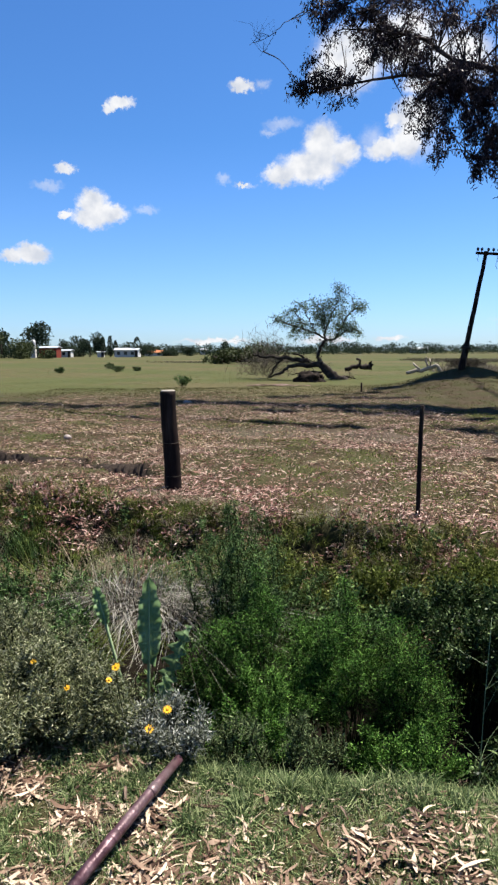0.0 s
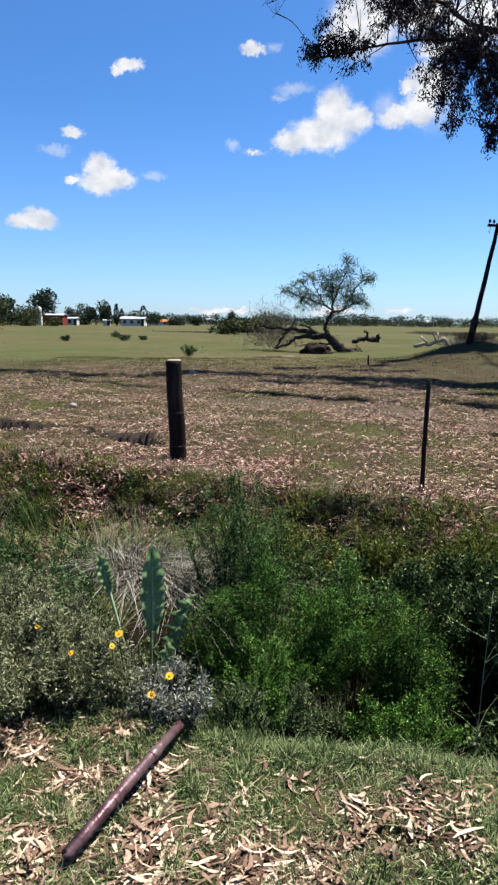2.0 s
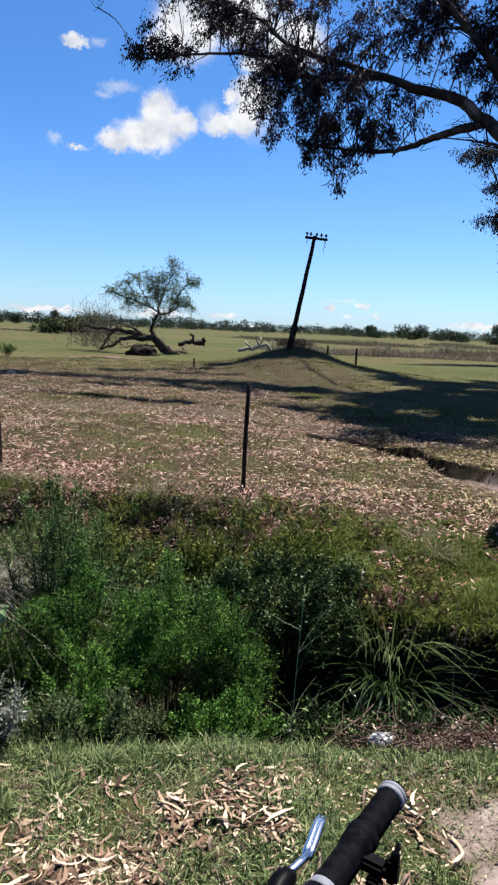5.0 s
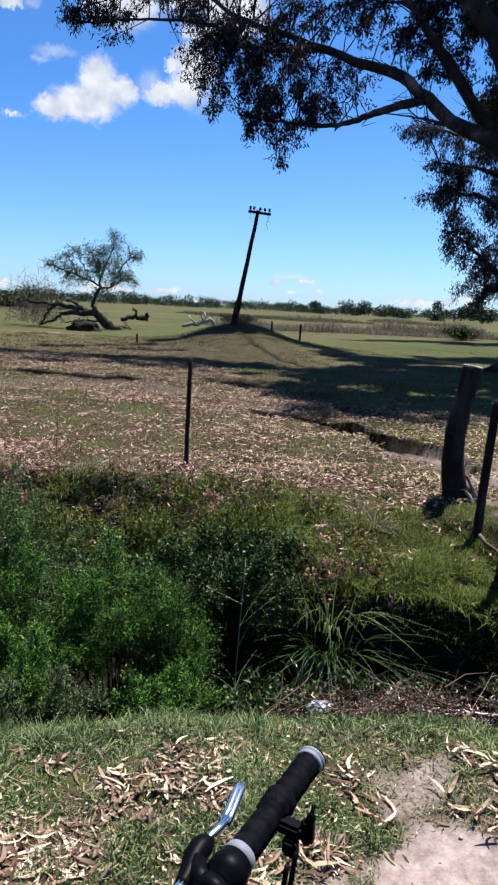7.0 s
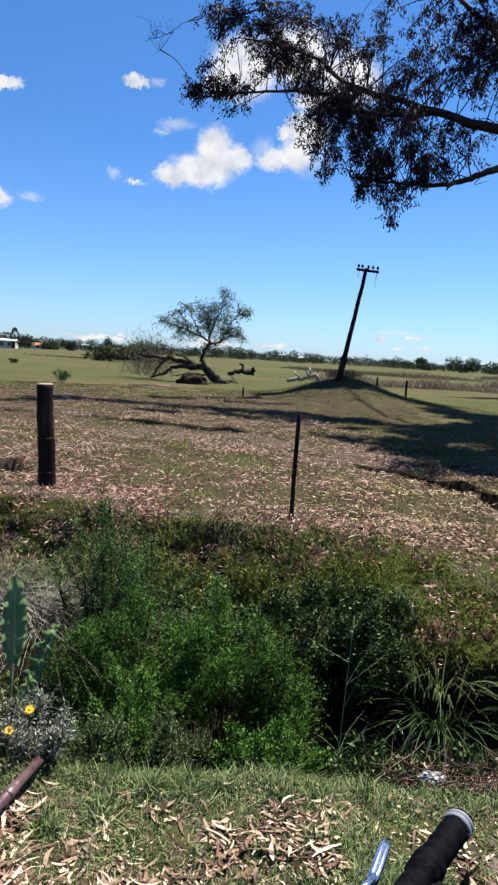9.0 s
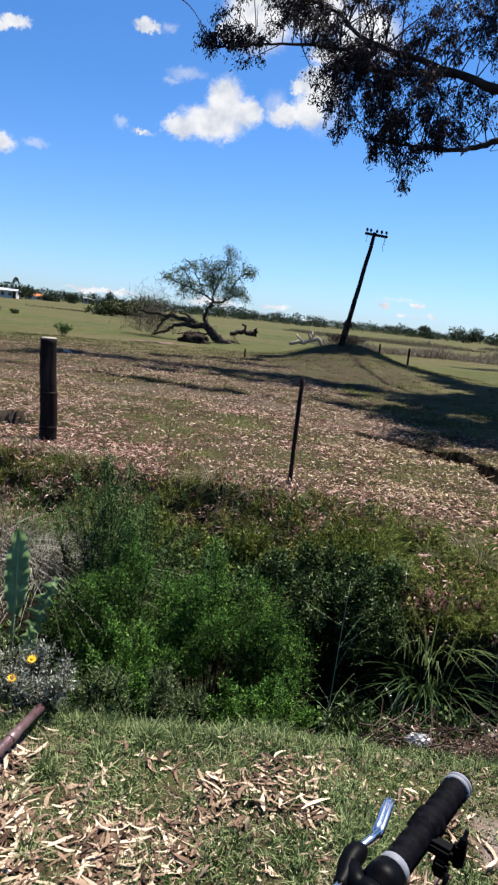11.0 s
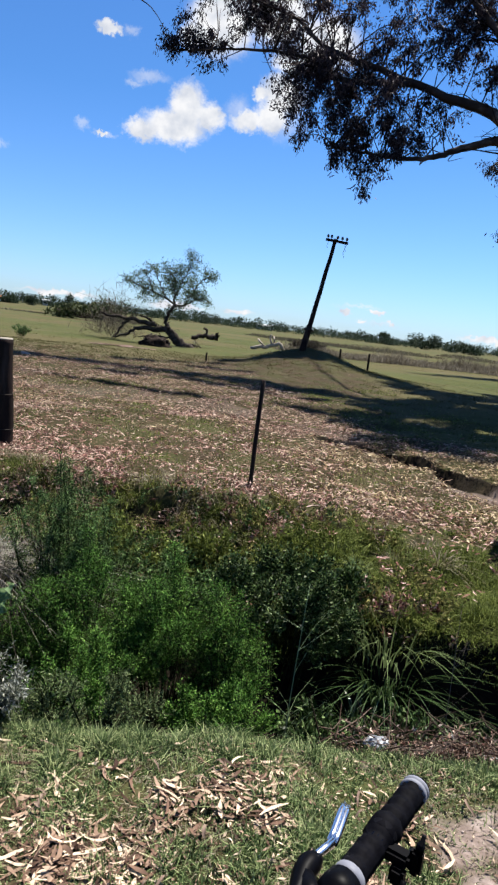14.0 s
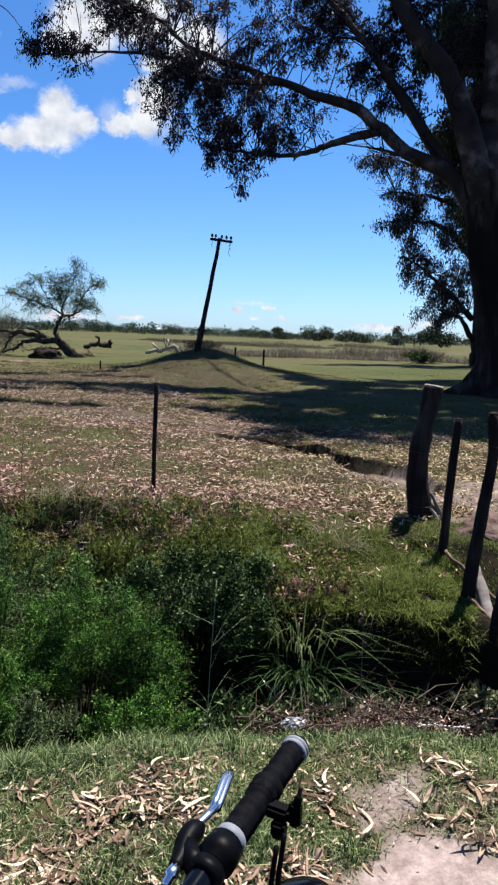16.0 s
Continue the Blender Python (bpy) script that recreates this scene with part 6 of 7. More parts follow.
def broad_leaf_plant():
    """Long wavy dock leaves standing in the ditch."""
    base = np.array([-0.47, 3.05, -0.5])
    root = thing("broad_leaf_plant", base, "broad-leaved plant with long wavy shiny leaves", "plant")
    for tip, L, W, face in (((-0.455, 3.15, 0.41), 0.4, 0.11, 0.25), ((-0.745, 3.3, 0.32), 0.19, 0.065, 0.3), ((-0.3, 3.25, 0.14), 0.34, 0.11, -0.9), ((-0.37, 3.05, -0.02), 0.22, 0.08, 0.6)):
        tip = np.array(tip)
        a = unit(tip - base)
        foot = tip - a * L
        side = unit(np.cross(a, [math.sin(face), -math.cos(face), 0.15]))
        nor = np.cross(side, a)
        nu, nv = 22, 7
        t = np.linspace(0, 1, nu)
        half = W * 0.5 * np.sin(np.pi * np.clip(t * 0.86 + 0.1, 0, 1)) ** 0.7 * np.where(t > 0.93, (1 - t) / 0.07 * 0.8 + 0.2, 1)
        v = []
        for r_, tt in enumerate(t):
            c = foot + a * L * tt - nor * 0.22 * L * tt ** 2 * 0.5
            for q in np.linspace(-1, 1, nv):
                wave = 0.03 * abs(q) ** 2 * math.sin(34 * tt + q * 2) + 0.03 * abs(q) * 1.0
                v.append(c + side * q * half[r_] * (1 + 0.1 * math.sin(30 * tt)) + nor * wave)
        f = [(r_ * nv + q, r_ * nv + q + 1, (r_ + 1) * nv + q + 1, (r_ + 1) * nv + q) for r_ in range(nu - 1) for q in range(nv - 1)]
        s = Soup().add(v, f)
        lf = part("leaf", s, M["dock_leaf"], root, smooth=True)
        s = Soup()
        mid = np.array([v[r_ * nv + nv // 2] for r_ in range(nu)]) + nor * 0.002
        tube(s, np.vstack([base, mid]), np.linspace(0.008, 0.0015, nu + 1), 6)
        part("midrib", s, M["midrib"], lf)


broad_leaf_plant()


def tuft(name, label, category, at, n, height, width, mat, seed, spread=0.12, droop=(0.2, 0.9), lean=(0, 0), group="", single=False):
    rng = np.random.RandomState(seed)
    root = thing(name, at, label, category, group)
    th = rng.uniform(0, 6.28, n)
    rr = spread * np.sqrt(rng.rand(n))
    b = np.array(at) + np.stack([rr * np.cos(th), rr * np.sin(th), np.zeros(n)], 1)
    o = np.stack([np.cos(th) + lean[0] + rng.normal(0, 0.3, n), np.sin(th) + lean[1] + rng.normal(0, 0.3, n), np.zeros(n)], 1)
    if single:
        hs, ws_, ds = height * rng.uniform(0.5, 1.1, n), width * rng.uniform(0.7, 1.2, n), rng.uniform(*droop, n)
        o = o * rng.uniform(0.2, 0.8, (n, 1))
        for k in range(n):
            s = Soup()
            blades(s, b[k:k + 1], o[k:k + 1], hs[k:k + 1], ws_[k:k + 1], ds[k:k + 1], 9)
            part("leaf", s, mat, root)
        return root
    s = Soup()
    blades(s, b, o * rng.uniform(0.3, 1, (n, 1)), height * rng.uniform(0.5, 1.1, n), width * rng.uniform(0.7, 1.2, n), rng.uniform(*droop, n), 7)
    tagged(part("blade_mass", s, mat, root), kind="stuff")
    return root


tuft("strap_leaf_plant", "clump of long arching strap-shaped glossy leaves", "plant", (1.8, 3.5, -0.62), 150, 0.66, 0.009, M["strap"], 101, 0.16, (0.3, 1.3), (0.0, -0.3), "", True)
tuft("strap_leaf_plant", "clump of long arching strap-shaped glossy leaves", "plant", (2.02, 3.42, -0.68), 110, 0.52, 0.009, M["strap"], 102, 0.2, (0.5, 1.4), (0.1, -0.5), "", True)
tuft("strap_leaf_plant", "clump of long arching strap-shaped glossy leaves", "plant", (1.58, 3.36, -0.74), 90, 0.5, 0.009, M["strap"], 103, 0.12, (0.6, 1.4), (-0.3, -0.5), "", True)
tuft("strap_leaf_plant", "upright clump of bright green strap-shaped leaves", "plant", (1.82, 3.55, -0.36), 100, 0.46, 0.0075, M["grass"], 141, 0.22, (0.3, 1.5), (0.05, -0.2), "", True)
for k, (x, y, z, h) in enumerate(((-0.78, 4.35, -0.18, 0.44), (-0.56, 4.25, -0.2, 0.46), (-0.38, 4.2, -0.26, 0.42))):
    tuft("dry_tussock", "drooping tussock of half-dry pale grass", "grass tussock", (x, y, z), 420, h, 0.0055, M["grey_grass"], 104 + 40 * k, 0.24, (0.5, 1.35), (0.3, -0.7), "drooping tussocks")
tuft("dry_tussock", "drooping tussock of brown and green grass", "grass tussock", (-1.1, 4.9, -0.35), 220, 0.5, 0.005, M["dry_grass"], 106, 0.3, (0.3, 1.0), (-0.2, -0.2))
for k, (x, y, h) in enumerate(((-1.3, 4.2, 0.7), (-1.8, 4.6, 0.7), (-0.9, 5.4, 0.55), (-1.6, 5.6, 0.6), (-2.3, 5.4, 0.6), (-0.4, 5.3, 0.5), (-1.2, 3.3, 0.6), (-2.0, 3.9, 0.7), (-1.7, 3.3, 0.55), (0.0, 4.75, 0.7), (-2.6, 6.2, 0.5), (-2.0, 6.4, 0.45))):
    tuft("grass_tussock", "tall green grass tussock on the ditch side", "grass tussock", (x, y, float(ground_z(x, y)) - 0.02), 260, h * 0.85, 0.006, M[("moss_grass", "dry_grass", "feather_grey")[k % 3]], 110 + k, 0.28, (0.1, 0.8), (-0.1, -0.1), "tussocks of the ditch")


def tall_stalk(at, h, seed, mat, label, side=7, lean=0.03):
    rng = np.random.RandomState(seed)
    root = thing("weed_stalk", at, label, "weed", "tall weed stalks")
    a = np.array(at)
    s = Soup()
    p = smooth_path([a, a + [lean * 0.3, 0, h * 0.5], a + [lean, 0, h]], 10)
    tube(s, p, np.linspace(0.0028, 0.0012, 10), 5)
    part("stalk", s, mat, root)
    for _ in range(side):
        s = Soup()
        b = p[rng.randint(1, 8)]
        e = b + np.array([rng.choice([-1, 1]) * rng.uniform(0.06, 0.2), rng.normal(0, 0.05), rng.uniform(0.08, 0.25)])
        tube(s, smooth_path([b, (b + e) / 2 + rng.normal(0, 0.014, 3), e], 5), np.linspace(0.001, 0.0005, 5), 4, cap=False)
        part("side_stem", s, mat, root)


tall_stalk((1.04, 2.95, -0.72), 1.01, 1, M["midrib"], "tall pale green weed stalk with thin side stems", 12)
tall_stalk((1.86, 2.9, -0.75), 0.95, 2, M["twig"], "dead grey weed stalk standing in the ditch", 9, -0.02)
tall_stalk((0.75, 3.0, -0.78), 0.5, 3, M["stem"], "thin green weed stalk in the ditch", 8)
tall_stalk((1.35, 2.9, -0.78), 0.45, 4, M["stem"], "thin green weed stalk in the ditch", 8)
tall_stalk((0.35, 6.3, -0.05), 0.62, 5, M["stem"], "thin young weed stalk on the far bank", 10)


def dead_stems():
    rng = np.random.RandomState(8)
    s = Soup()
    for _ in range(1100):
        x = rng.uniform(0.95, 1.8)
        y = near_edge(x) + rng.uniform(0.1, 1.15)
        z = float(ground_z(x, y)) + rng.uniform(0.0, 0.13)
        a = np.array([x, y, z])
        d = unit([rng.normal(0, 1), rng.normal(0, 0.5), rng.normal(0.1, 0.35)]) * rng.uniform(0.06, 0.24)
        tube(s, [a, a + d * 0.5 + rng.normal(0, 0.015, 3), a + d], [0.0025, 0.002, 0.001], 4, cap=False)
    ob = new("dead_stems", s.mesh("dead_stems"))
    ob.data.materials.append(M["ditch_stem"])
    tagged(ob, "tangle of dead brown stems lying in the ditch", "dead stems", kind="stuff")
    s = Soup()
    n = 5500
    x = rng.uniform(1.0, 1.85, n)
    y = near_edge(x) + rng.uniform(0.12, 1.1, n)
    z = ground_z(x, y) + rng.uniform(0.0, 0.14, n)
    leaves(s, np.stack([x, y, z], 1), rng.normal(size=(n, 3)), rng.normal(size=(n, 3)), rng.uniform(0.008, 0.025, n), rng.uniform(0.004, 0.011, n))
    ob = new("withered_leaves", s.mesh("withered_leaves"))
    ob.data.materials.append(M["dead_leaf"])
    tagged(ob, "withered brown leaves on dead ditch stems", "withered leaves", kind="stuff")


dead_stems()


def scrap(at):
    bm = bmesh.new()
    bmesh.ops.create_icosphere(bm, subdivisions=3, radius=1)
    for v in bm.verts:
        d = v.co.copy()
        k = 1 + 0.7 * noise.noise(d * 2.5) + 0.3 * noise.noise(d * 7)
        v.co = Vector((d.x * 0.04 * k, d.y * 0.03 * k, d.z * 0.018 * k))
    root = thing("plastic_scrap", at, "crumpled pale plastic litter at the ditch edge", "litter")
    o = part("sheet", bm, M["bag"], root)
    o.matrix_parent_inverse = Matrix()


scrap((1.15, 2.2, -0.035))

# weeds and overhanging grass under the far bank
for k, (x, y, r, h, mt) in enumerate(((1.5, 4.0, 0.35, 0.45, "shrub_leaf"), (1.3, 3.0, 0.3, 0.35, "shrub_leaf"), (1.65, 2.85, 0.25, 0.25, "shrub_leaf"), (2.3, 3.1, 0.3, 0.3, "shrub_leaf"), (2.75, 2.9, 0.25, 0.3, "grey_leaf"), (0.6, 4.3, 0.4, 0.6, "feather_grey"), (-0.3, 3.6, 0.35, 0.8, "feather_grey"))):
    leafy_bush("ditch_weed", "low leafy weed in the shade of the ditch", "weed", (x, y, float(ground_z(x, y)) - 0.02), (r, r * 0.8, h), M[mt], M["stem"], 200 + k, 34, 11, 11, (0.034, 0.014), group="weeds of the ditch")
for k, x in enumerate(np.linspace(1.35, 2.7, 10)):
    y = float(near_edge(x) + 0.53 * (far_edge(x) - near_edge(x)))
    tuft("overhanging_grass", "long grass hanging over the ditch bank", "grass tussock", (float(x), y, float(ground_z(x, y)) - 0.01), 90, 0.12, 0.004, M["moss_grass"], 240 + k, 0.12, (0.4, 1.3), (0, -0.4), "grass over the ditch bank")

for k in range(46):
    x = rng_clods.uniform(-2.6, 2.6)
    a_, b_ = float(near_edge(x)), float(far_edge(x))
    y = a_ + rng_clods.uniform(0.7, 1.02) * (b_ - a_)
    tuft("bank_tuft", "small half-dry grass tuft on the far ditch bank", "grass tussock", (x, y, float(ground_z(x, y)) - 0.01), 70, rng_clods.uniform(0.1, 0.24), 0.005, M[("dry_grass", "moss_grass", "grass")[k % 3]], 400 + k, 0.07, (0.3, 1.3), (0, 0), "tufts of the far bank")
for k in range(60):
    x = rng_clods.uniform(-2.2, 2.6)
    a_, b_ = float(near_edge(x)), float(far_edge(x))
    y = a_ + rng_clods.uniform(0.6, 1.0) * (b_ - a_)
    tuft("bank_tuft", "small brownish grass tuft hanging on the far ditch bank", "grass tussock", (x, y, float(ground_z(x, y)) - 0.01), 90, rng_clods.uniform(0.14, 0.3), 0.005, M[("moss_grass", "shrub_leaf", "dry_grass", "moss_grass")[k % 4]], 500 + k, 0.1, (0.3, 1.4), (0, -0.3), "tufts of the far bank")

# ---- grass and fallen leaves ----


def grass_patch(name, label, mat, x, y, height, width, seed, droop=(0.0, 0.7), segs=3, sink=0.005):
    rng = np.random.RandomState(seed)
    n = len(x)
    th = rng.uniform(0, 6.28, n)
    s = Soup()
    blades(s, np.stack([x, y, ground_z(x, y) - sink], 1), np.stack([np.cos(th), np.sin(th), np.zeros(n)], 1) * rng.uniform(0.2, 1.2, (n, 1)), height, width, rng.uniform(*droop, n), segs)
    ob = new(name, s.mesh(name))
    ob.data.materials.append(mat)
    return tagged(ob, label, "grass", kind="stuff")


rng = np.random.RandomState(77)
n = 270000
x = rng.uniform(-1.5, 2.6, n)
y = near_edge(x) - rng.rand(n) ** 1.25 * 1.6 + 0.12
b_, l_, d_ = zones(x, y)
dense = vnoise(x, y, 0.22, 8) * 0.75 + vnoise(x, y, 0.07, 9) * 0.25
near_rim = step(0.75, 0.0, near_edge(x) - y)
heap = 0.25 * vnoise(x, y, 0.4, 12) + 0.45 * vnoise(x, y, 0.15, 13) + 0.3 * vnoise(x, y, 0.07, 14)
keep = (y > 0.9) & (rng.rand(n) < np.clip((dense - 0.44 + 0.08 * near_rim) * 5, 0.4, 1)) & (rng.rand(n) > 1.1 * b_) & (rng.rand(n) > 0.55 * step(0.5, 0.6, heap + 0.05 * step(0.3, -0.4, x)) * (1 - 0.75 * near_rim))
x, y, near_rim = x[keep], y[keep], near_rim[keep]
grass_patch("grass", "short tufted green grass on the near bank", M["grass"], x, y, (0.014 + 0.062 * vnoise(x, y, 0.08, 21) ** 2.2 + 0.018 * near_rim ** 6 * vnoise(x, y, 0.1, 22) ** 2) * rng.uniform(0.4, 1.6, len(x)), 0.0042, 1, (0.1, 1.3), 2)
n = 125000
x = rng.uniform(0.8, 3.25, n)
a, b = near_edge(x), far_edge(x)
u = rng.uniform(0.5, 1.04, n)
y = a + u * (b - a)
keep = 0.6 * vnoise(x, y, 0.3, 4) + 0.4 * vnoise(x, y, 0.13, 36) > 0.26 + 0.34 * step(0.88, 1.0, u) + 0.08 * step(1.6, 1.1, x)
keep &= (x < 2.55) | (y > 2.98 + 1.0 * (x - 2.55))
x, y = x[keep], y[keep]
grass_patch("bank_grass", "lush olive-green grass on the far ditch bank", M["moss_grass"], x, y, (0.025 + 0.12 * vnoise(x, y, 0.2, 31) ** 1.5) * rng.uniform(0.5, 1.3, len(x)), 0.005, 2, (0.2, 1.2), 2)
n = 90000
x = rng.uniform(-3.4, 1.5, n)
a, b = near_edge(x), far_edge(x)
y = a + rng.uniform(0.5, 1.08, n) * (b - a)
keep = 0.6 * vnoise(x, y, 0.3, 4) + 0.4 * vnoise(x, y, 0.13, 36) > 0.54
x, y = x[keep], y[keep]
grass_patch("bank_weeds", "mixed green grass on the far ditch bank", M["moss_grass"], x, y, (0.03 + 0.2 * vnoise(x, y, 0.28, 33) ** 1.8) * rng.uniform(0.5, 1.3, len(x)), 0.006, 3, (0.2, 1.2), 2)
x, y = rng.uniform(-3.4, 1.6, 44000), rng.rand(44000)
y = near_edge(x) + (0.62 + 0.46 * y) * (far_edge(x) - near_edge(x))
keep = vnoise(x, y, 0.35, 34) > 0.42 + 0.1 * step(-0.2, 0.6, x)
x, y = x[keep], y[keep]
grass_patch("dry_bank_grass", "dry tan grass mixed into the far ditch bank", M["dry_grass"], x, y, (0.04 + 0.2 * vnoise(x, y, 0.3, 35) ** 2) * rng.uniform(0.5, 1.3, len(x)), 0.005, 9, (0.3, 1.4), 2)
n = 110000
x = rng.uniform(-8, 12, n)
y = 5.0 + 24 * rng.rand(n) ** 1.4
b_, l_, d_ = zones(x, y)
keep = (y > far_edge(x)) & (np.abs(x - 2) < 3 + y * 0.62) & (rng.rand(n) < np.clip((0.5 * vnoise(x, y, 0.8, 3) + 0.5 * vnoise(x, y, 0.3, 7) - 0.5) * 6 + step(20, 26, y) + 0.7 * (1 - l_), 0.02, 1)) & (rng.rand(n) > 4 * b_) & (rng.rand(n) > 1.5 * in_runnel(x, y))
x, y = x[keep], y[keep]
grass_patch("pasture_grass", "patchy short pasture grass between fallen leaves", M["field_grass"], x, y, rng.uniform(0.02, 0.06, len(x)) * (1 + y * 0.015), 0.005 + y * 0.0005, 4, (0.1, 1.0), 2)
n = 60000
y = 20 + 45 * rng.rand(n) ** 1.2
x = rng.uniform(-0.5, 1.05, n) * y
keep = vnoise(x, y, 3, 3) > 0.35
x, y = x[keep], y[keep]
grass_patch("far_pasture_grass", "rough grass tufts across the sunny pasture", M["far_grass"], x, y, rng.uniform(0.02, 0.055, len(x)), 0.03, 5, (0.5, 1.5), 2)


# the verge and the banks farther along the ditch
rng_verge = np.random.RandomState(91)
x = rng_verge.uniform(-7, 6, 40000)
y = near_edge(x) - rng_verge.rand(40000) * 5.0
keep = ~((x > -1.5) & (x < 2.6) & (y > 0.9)) & (vnoise(x, y, 0.3, 71) > 0.35)
x, y = x[keep], y[keep]
grass_patch("verge_grass", "short green grass along the verge of the ditch", M["grass"], x, y, rng_verge.uniform(0.015, 0.05, len(x)), 0.009, 11, (0.1, 1.2), 2)
x = rng_verge.uniform(-10, -3.4, 18000)
y = near_edge(x) + rng_verge.uniform(0.08, 1.06, 18000) * (far_edge(x) - near_edge(x))
grass_patch("ditch_grass", "rough green grass lining the ditch farther along", M["moss_grass"], x, y, rng_verge.uniform(0.04, 0.25, 18000), 0.014, 12, (0.1, 1.1), 2)
x = 3.0 + 3.5 * rng_verge.rand(60000) ** 1.6
y = near_edge(x) + rng_verge.uniform(0.3, 1.3, 60000) * (far_edge(x) - near_edge(x))
keep = 0.6 * vnoise(x, y, 0.4, 72) + 0.4 * vnoise(x, y, 0.15, 73) + rng_verge.normal(0, 0.1, 60000) > 0.4
x, y = x[keep], y[keep]
grass_patch("ditch_grass", "short patchy grass on the bare bank behind the fence", M["moss_grass"], x, y, rng_verge.uniform(0.015, 0.06, len(x)), 0.0045, 13, (0.1, 1.1), 2)


def litter(name, label, x, y, length, width, seed, lift=0.012, mat="dead_leaf", tilt=0.14):
    rng = np.random.RandomState(seed)
    n = len(x)
    th = rng.uniform(0, 6.28, n)
    ax = np.stack([np.cos(th), np.sin(th), rng.normal(0, tilt, n)], 1)
    sd = np.stack([-np.sin(th), np.cos(th), rng.normal(0, 0.5, n)], 1)
    s = Soup()
    long_leaves(s, np.stack([x, y, ground_z(x, y) + lift * rng.uniform(0.3, 1.5, n)], 1), ax, sd, length, width, rng.normal(0, 0.22, n))
    ob = new(name, s.mesh(name))
    ob.data.materials.append(M[mat])
    return tagged(ob, label, "fallen leaves", kind="stuff")


n = 40000
x = rng.uniform(-1.4, 2.3, n)
y = near_edge(x) - 0.1 - rng.rand(n) * 1.5
b_, l_, d_ = zones(x, y)
heap = 0.25 * vnoise(x, y, 0.4, 12) + 0.45 * vnoise(x, y, 0.15, 13) + 0.3 * vnoise(x, y, 0.07, 14)
far_from_rim = np.maximum(step(0.05, 0.55, near_edge(x) - y), 0.9 * step(-0.1, -0.35, x))
keep = (y > 0.85) & (rng.rand(n) < np.clip((heap - 0.6 + 0.13 * far_from_rim + 0.1 * step(0.5, -0.3, x) * far_from_rim) * 4.5, 0.03, 0.7) * (1 - 0.3 * step(-0.2, 0.5, x) * step(1.9, 1.2, x)) * (1 - 0.75 * step(0.75, 1.0, x) * step(1.3, 1.5, y))) & (rng.rand(n) > 0.985 * b_)
x, y, heap = x[keep], y[keep], heap[keep]
n = len(x)
s = Soup()
curled_leaves(s, np.stack([x, y, ground_z(x, y) + 0.005 + 0.026 * rng.rand(n) * step(0.5, 0.7, heap)], 1), rng.uniform(0, 6.28, n), 0.022 + (0.09 + 0.025 * step(0.5, -0.3, x)) * rng.rand(n) ** 1.5, rng.uniform(0.003, 0.0145, n), rng.normal(0, 0.5, n), rng.normal(0.03, 0.06, n), rng.normal(0, 0.8, n), rng)
ob = new("fallen_leaves", s.mesh("fallen_leaves"))
ob.data.materials.append(M["near_leaf"])
tagged(ob, "dry pinkish-tan eucalyptus leaves heaped among the grass", "fallen leaves", kind="stuff")
n = 280000
x = rng.uniform(-6.5, 9, n)
y = 4.6 + 18.5 * rng.rand(n) ** 1.3
b_, l_, d_ = zones(x, y)
keep = (y > far_edge(x) - 0.15) & (np.abs(x - 1.2) < 2.6 + y * 0.5) & (rng.rand(n) < np.clip((0.6 * vnoise(x, y, 0.9, 14) + 0.4 * vnoise(x, y, 0.25, 15) - 0.26) * 3.0, 0.08, 1)) & (rng.rand(n) < step(24, 12, y)) & (rng.rand(n) < 0.25 + l_) & (rng.rand(n) > 0.9 * b_) & (rng.rand(n) > 1.6 * in_runnel(x, y)) & (rng.rand(n) > 0.93 * step(4.2, 5.2, x) * step(9.0, 10.2, y))
x, y = x[keep], y[keep]
red = rng.rand(len(x)) < 0.85 * np.exp(-((x - 0.7) / 1.9) ** 2 - ((y - 7.3) / 1.7) ** 2) + 0.25 * (vnoise(x, y, 1.4, 53) > 0.6)
tan = ~red & (rng.rand(len(x)) < 0.75 * step(1.8, 2.8, x) * step(10, 7, y) + 0.35 * (vnoise(x, y, 1.2, 54) > 0.55))
for pick, kind_mat, words in ((red, "red_leaf", "drift of reddish-pink dry eucalyptus leaves on the far bank"), (tan, "tan_leaf", "scatter of yellowish dry eucalyptus leaves on the far bank"), (~red & ~tan, "dead_leaf", "thick drift of dry tan eucalyptus leaves on the far bank")):
    k = int(pick.sum())
    litter("far_fallen_leaves", words, x[pick], y[pick], 0.022 + 0.07 * rng.rand(k) ** 1.6, rng.uniform(0.007, 0.018, k), 7, 0.03, kind_mat, 0.2)
n = 330000
x = rng.uniform(-6.5, 8.5, n)
y = 5.0 + 21 * rng.rand(n) ** 1.45
b_, l_, d_ = zones(x, y)
keep = (y > far_edge(x) - 0.1) & (np.abs(x - 1.2) < 2.2 + y * 0.42) & (rng.rand(n) < np.clip((0.5 * vnoise(x, y, 1.0, 68) + 0.5 * vnoise(x, y, 0.2, 69) - 0.3) * 3.0, 0.12, 1)) & (rng.rand(n) < 0.1 + l_) & (rng.rand(n) > 0.9 * b_) & (rng.rand(n) > 1.4 * in_runnel(x, y)) & (rng.rand(n) > 0.93 * step(4.2, 5.2, x) * step(9.0, 10.2, y))
x, y = x[keep], y[keep]
n = len(x)
s = Soup()
th = rng.uniform(0, 6.28, n)
leaves(s, np.stack([x, y, ground_z(x, y) + rng.uniform(0.004, 0.03, n)], 1), np.stack([np.cos(th), np.sin(th), rng.normal(0, 0.25, n)], 1), np.stack([-np.sin(th), np.cos(th), rng.normal(0, 0.6, n)], 1), 0.015 + 0.06 * rng.rand(n) ** 1.8, rng.uniform(0.004, 0.012, n), 0.2)
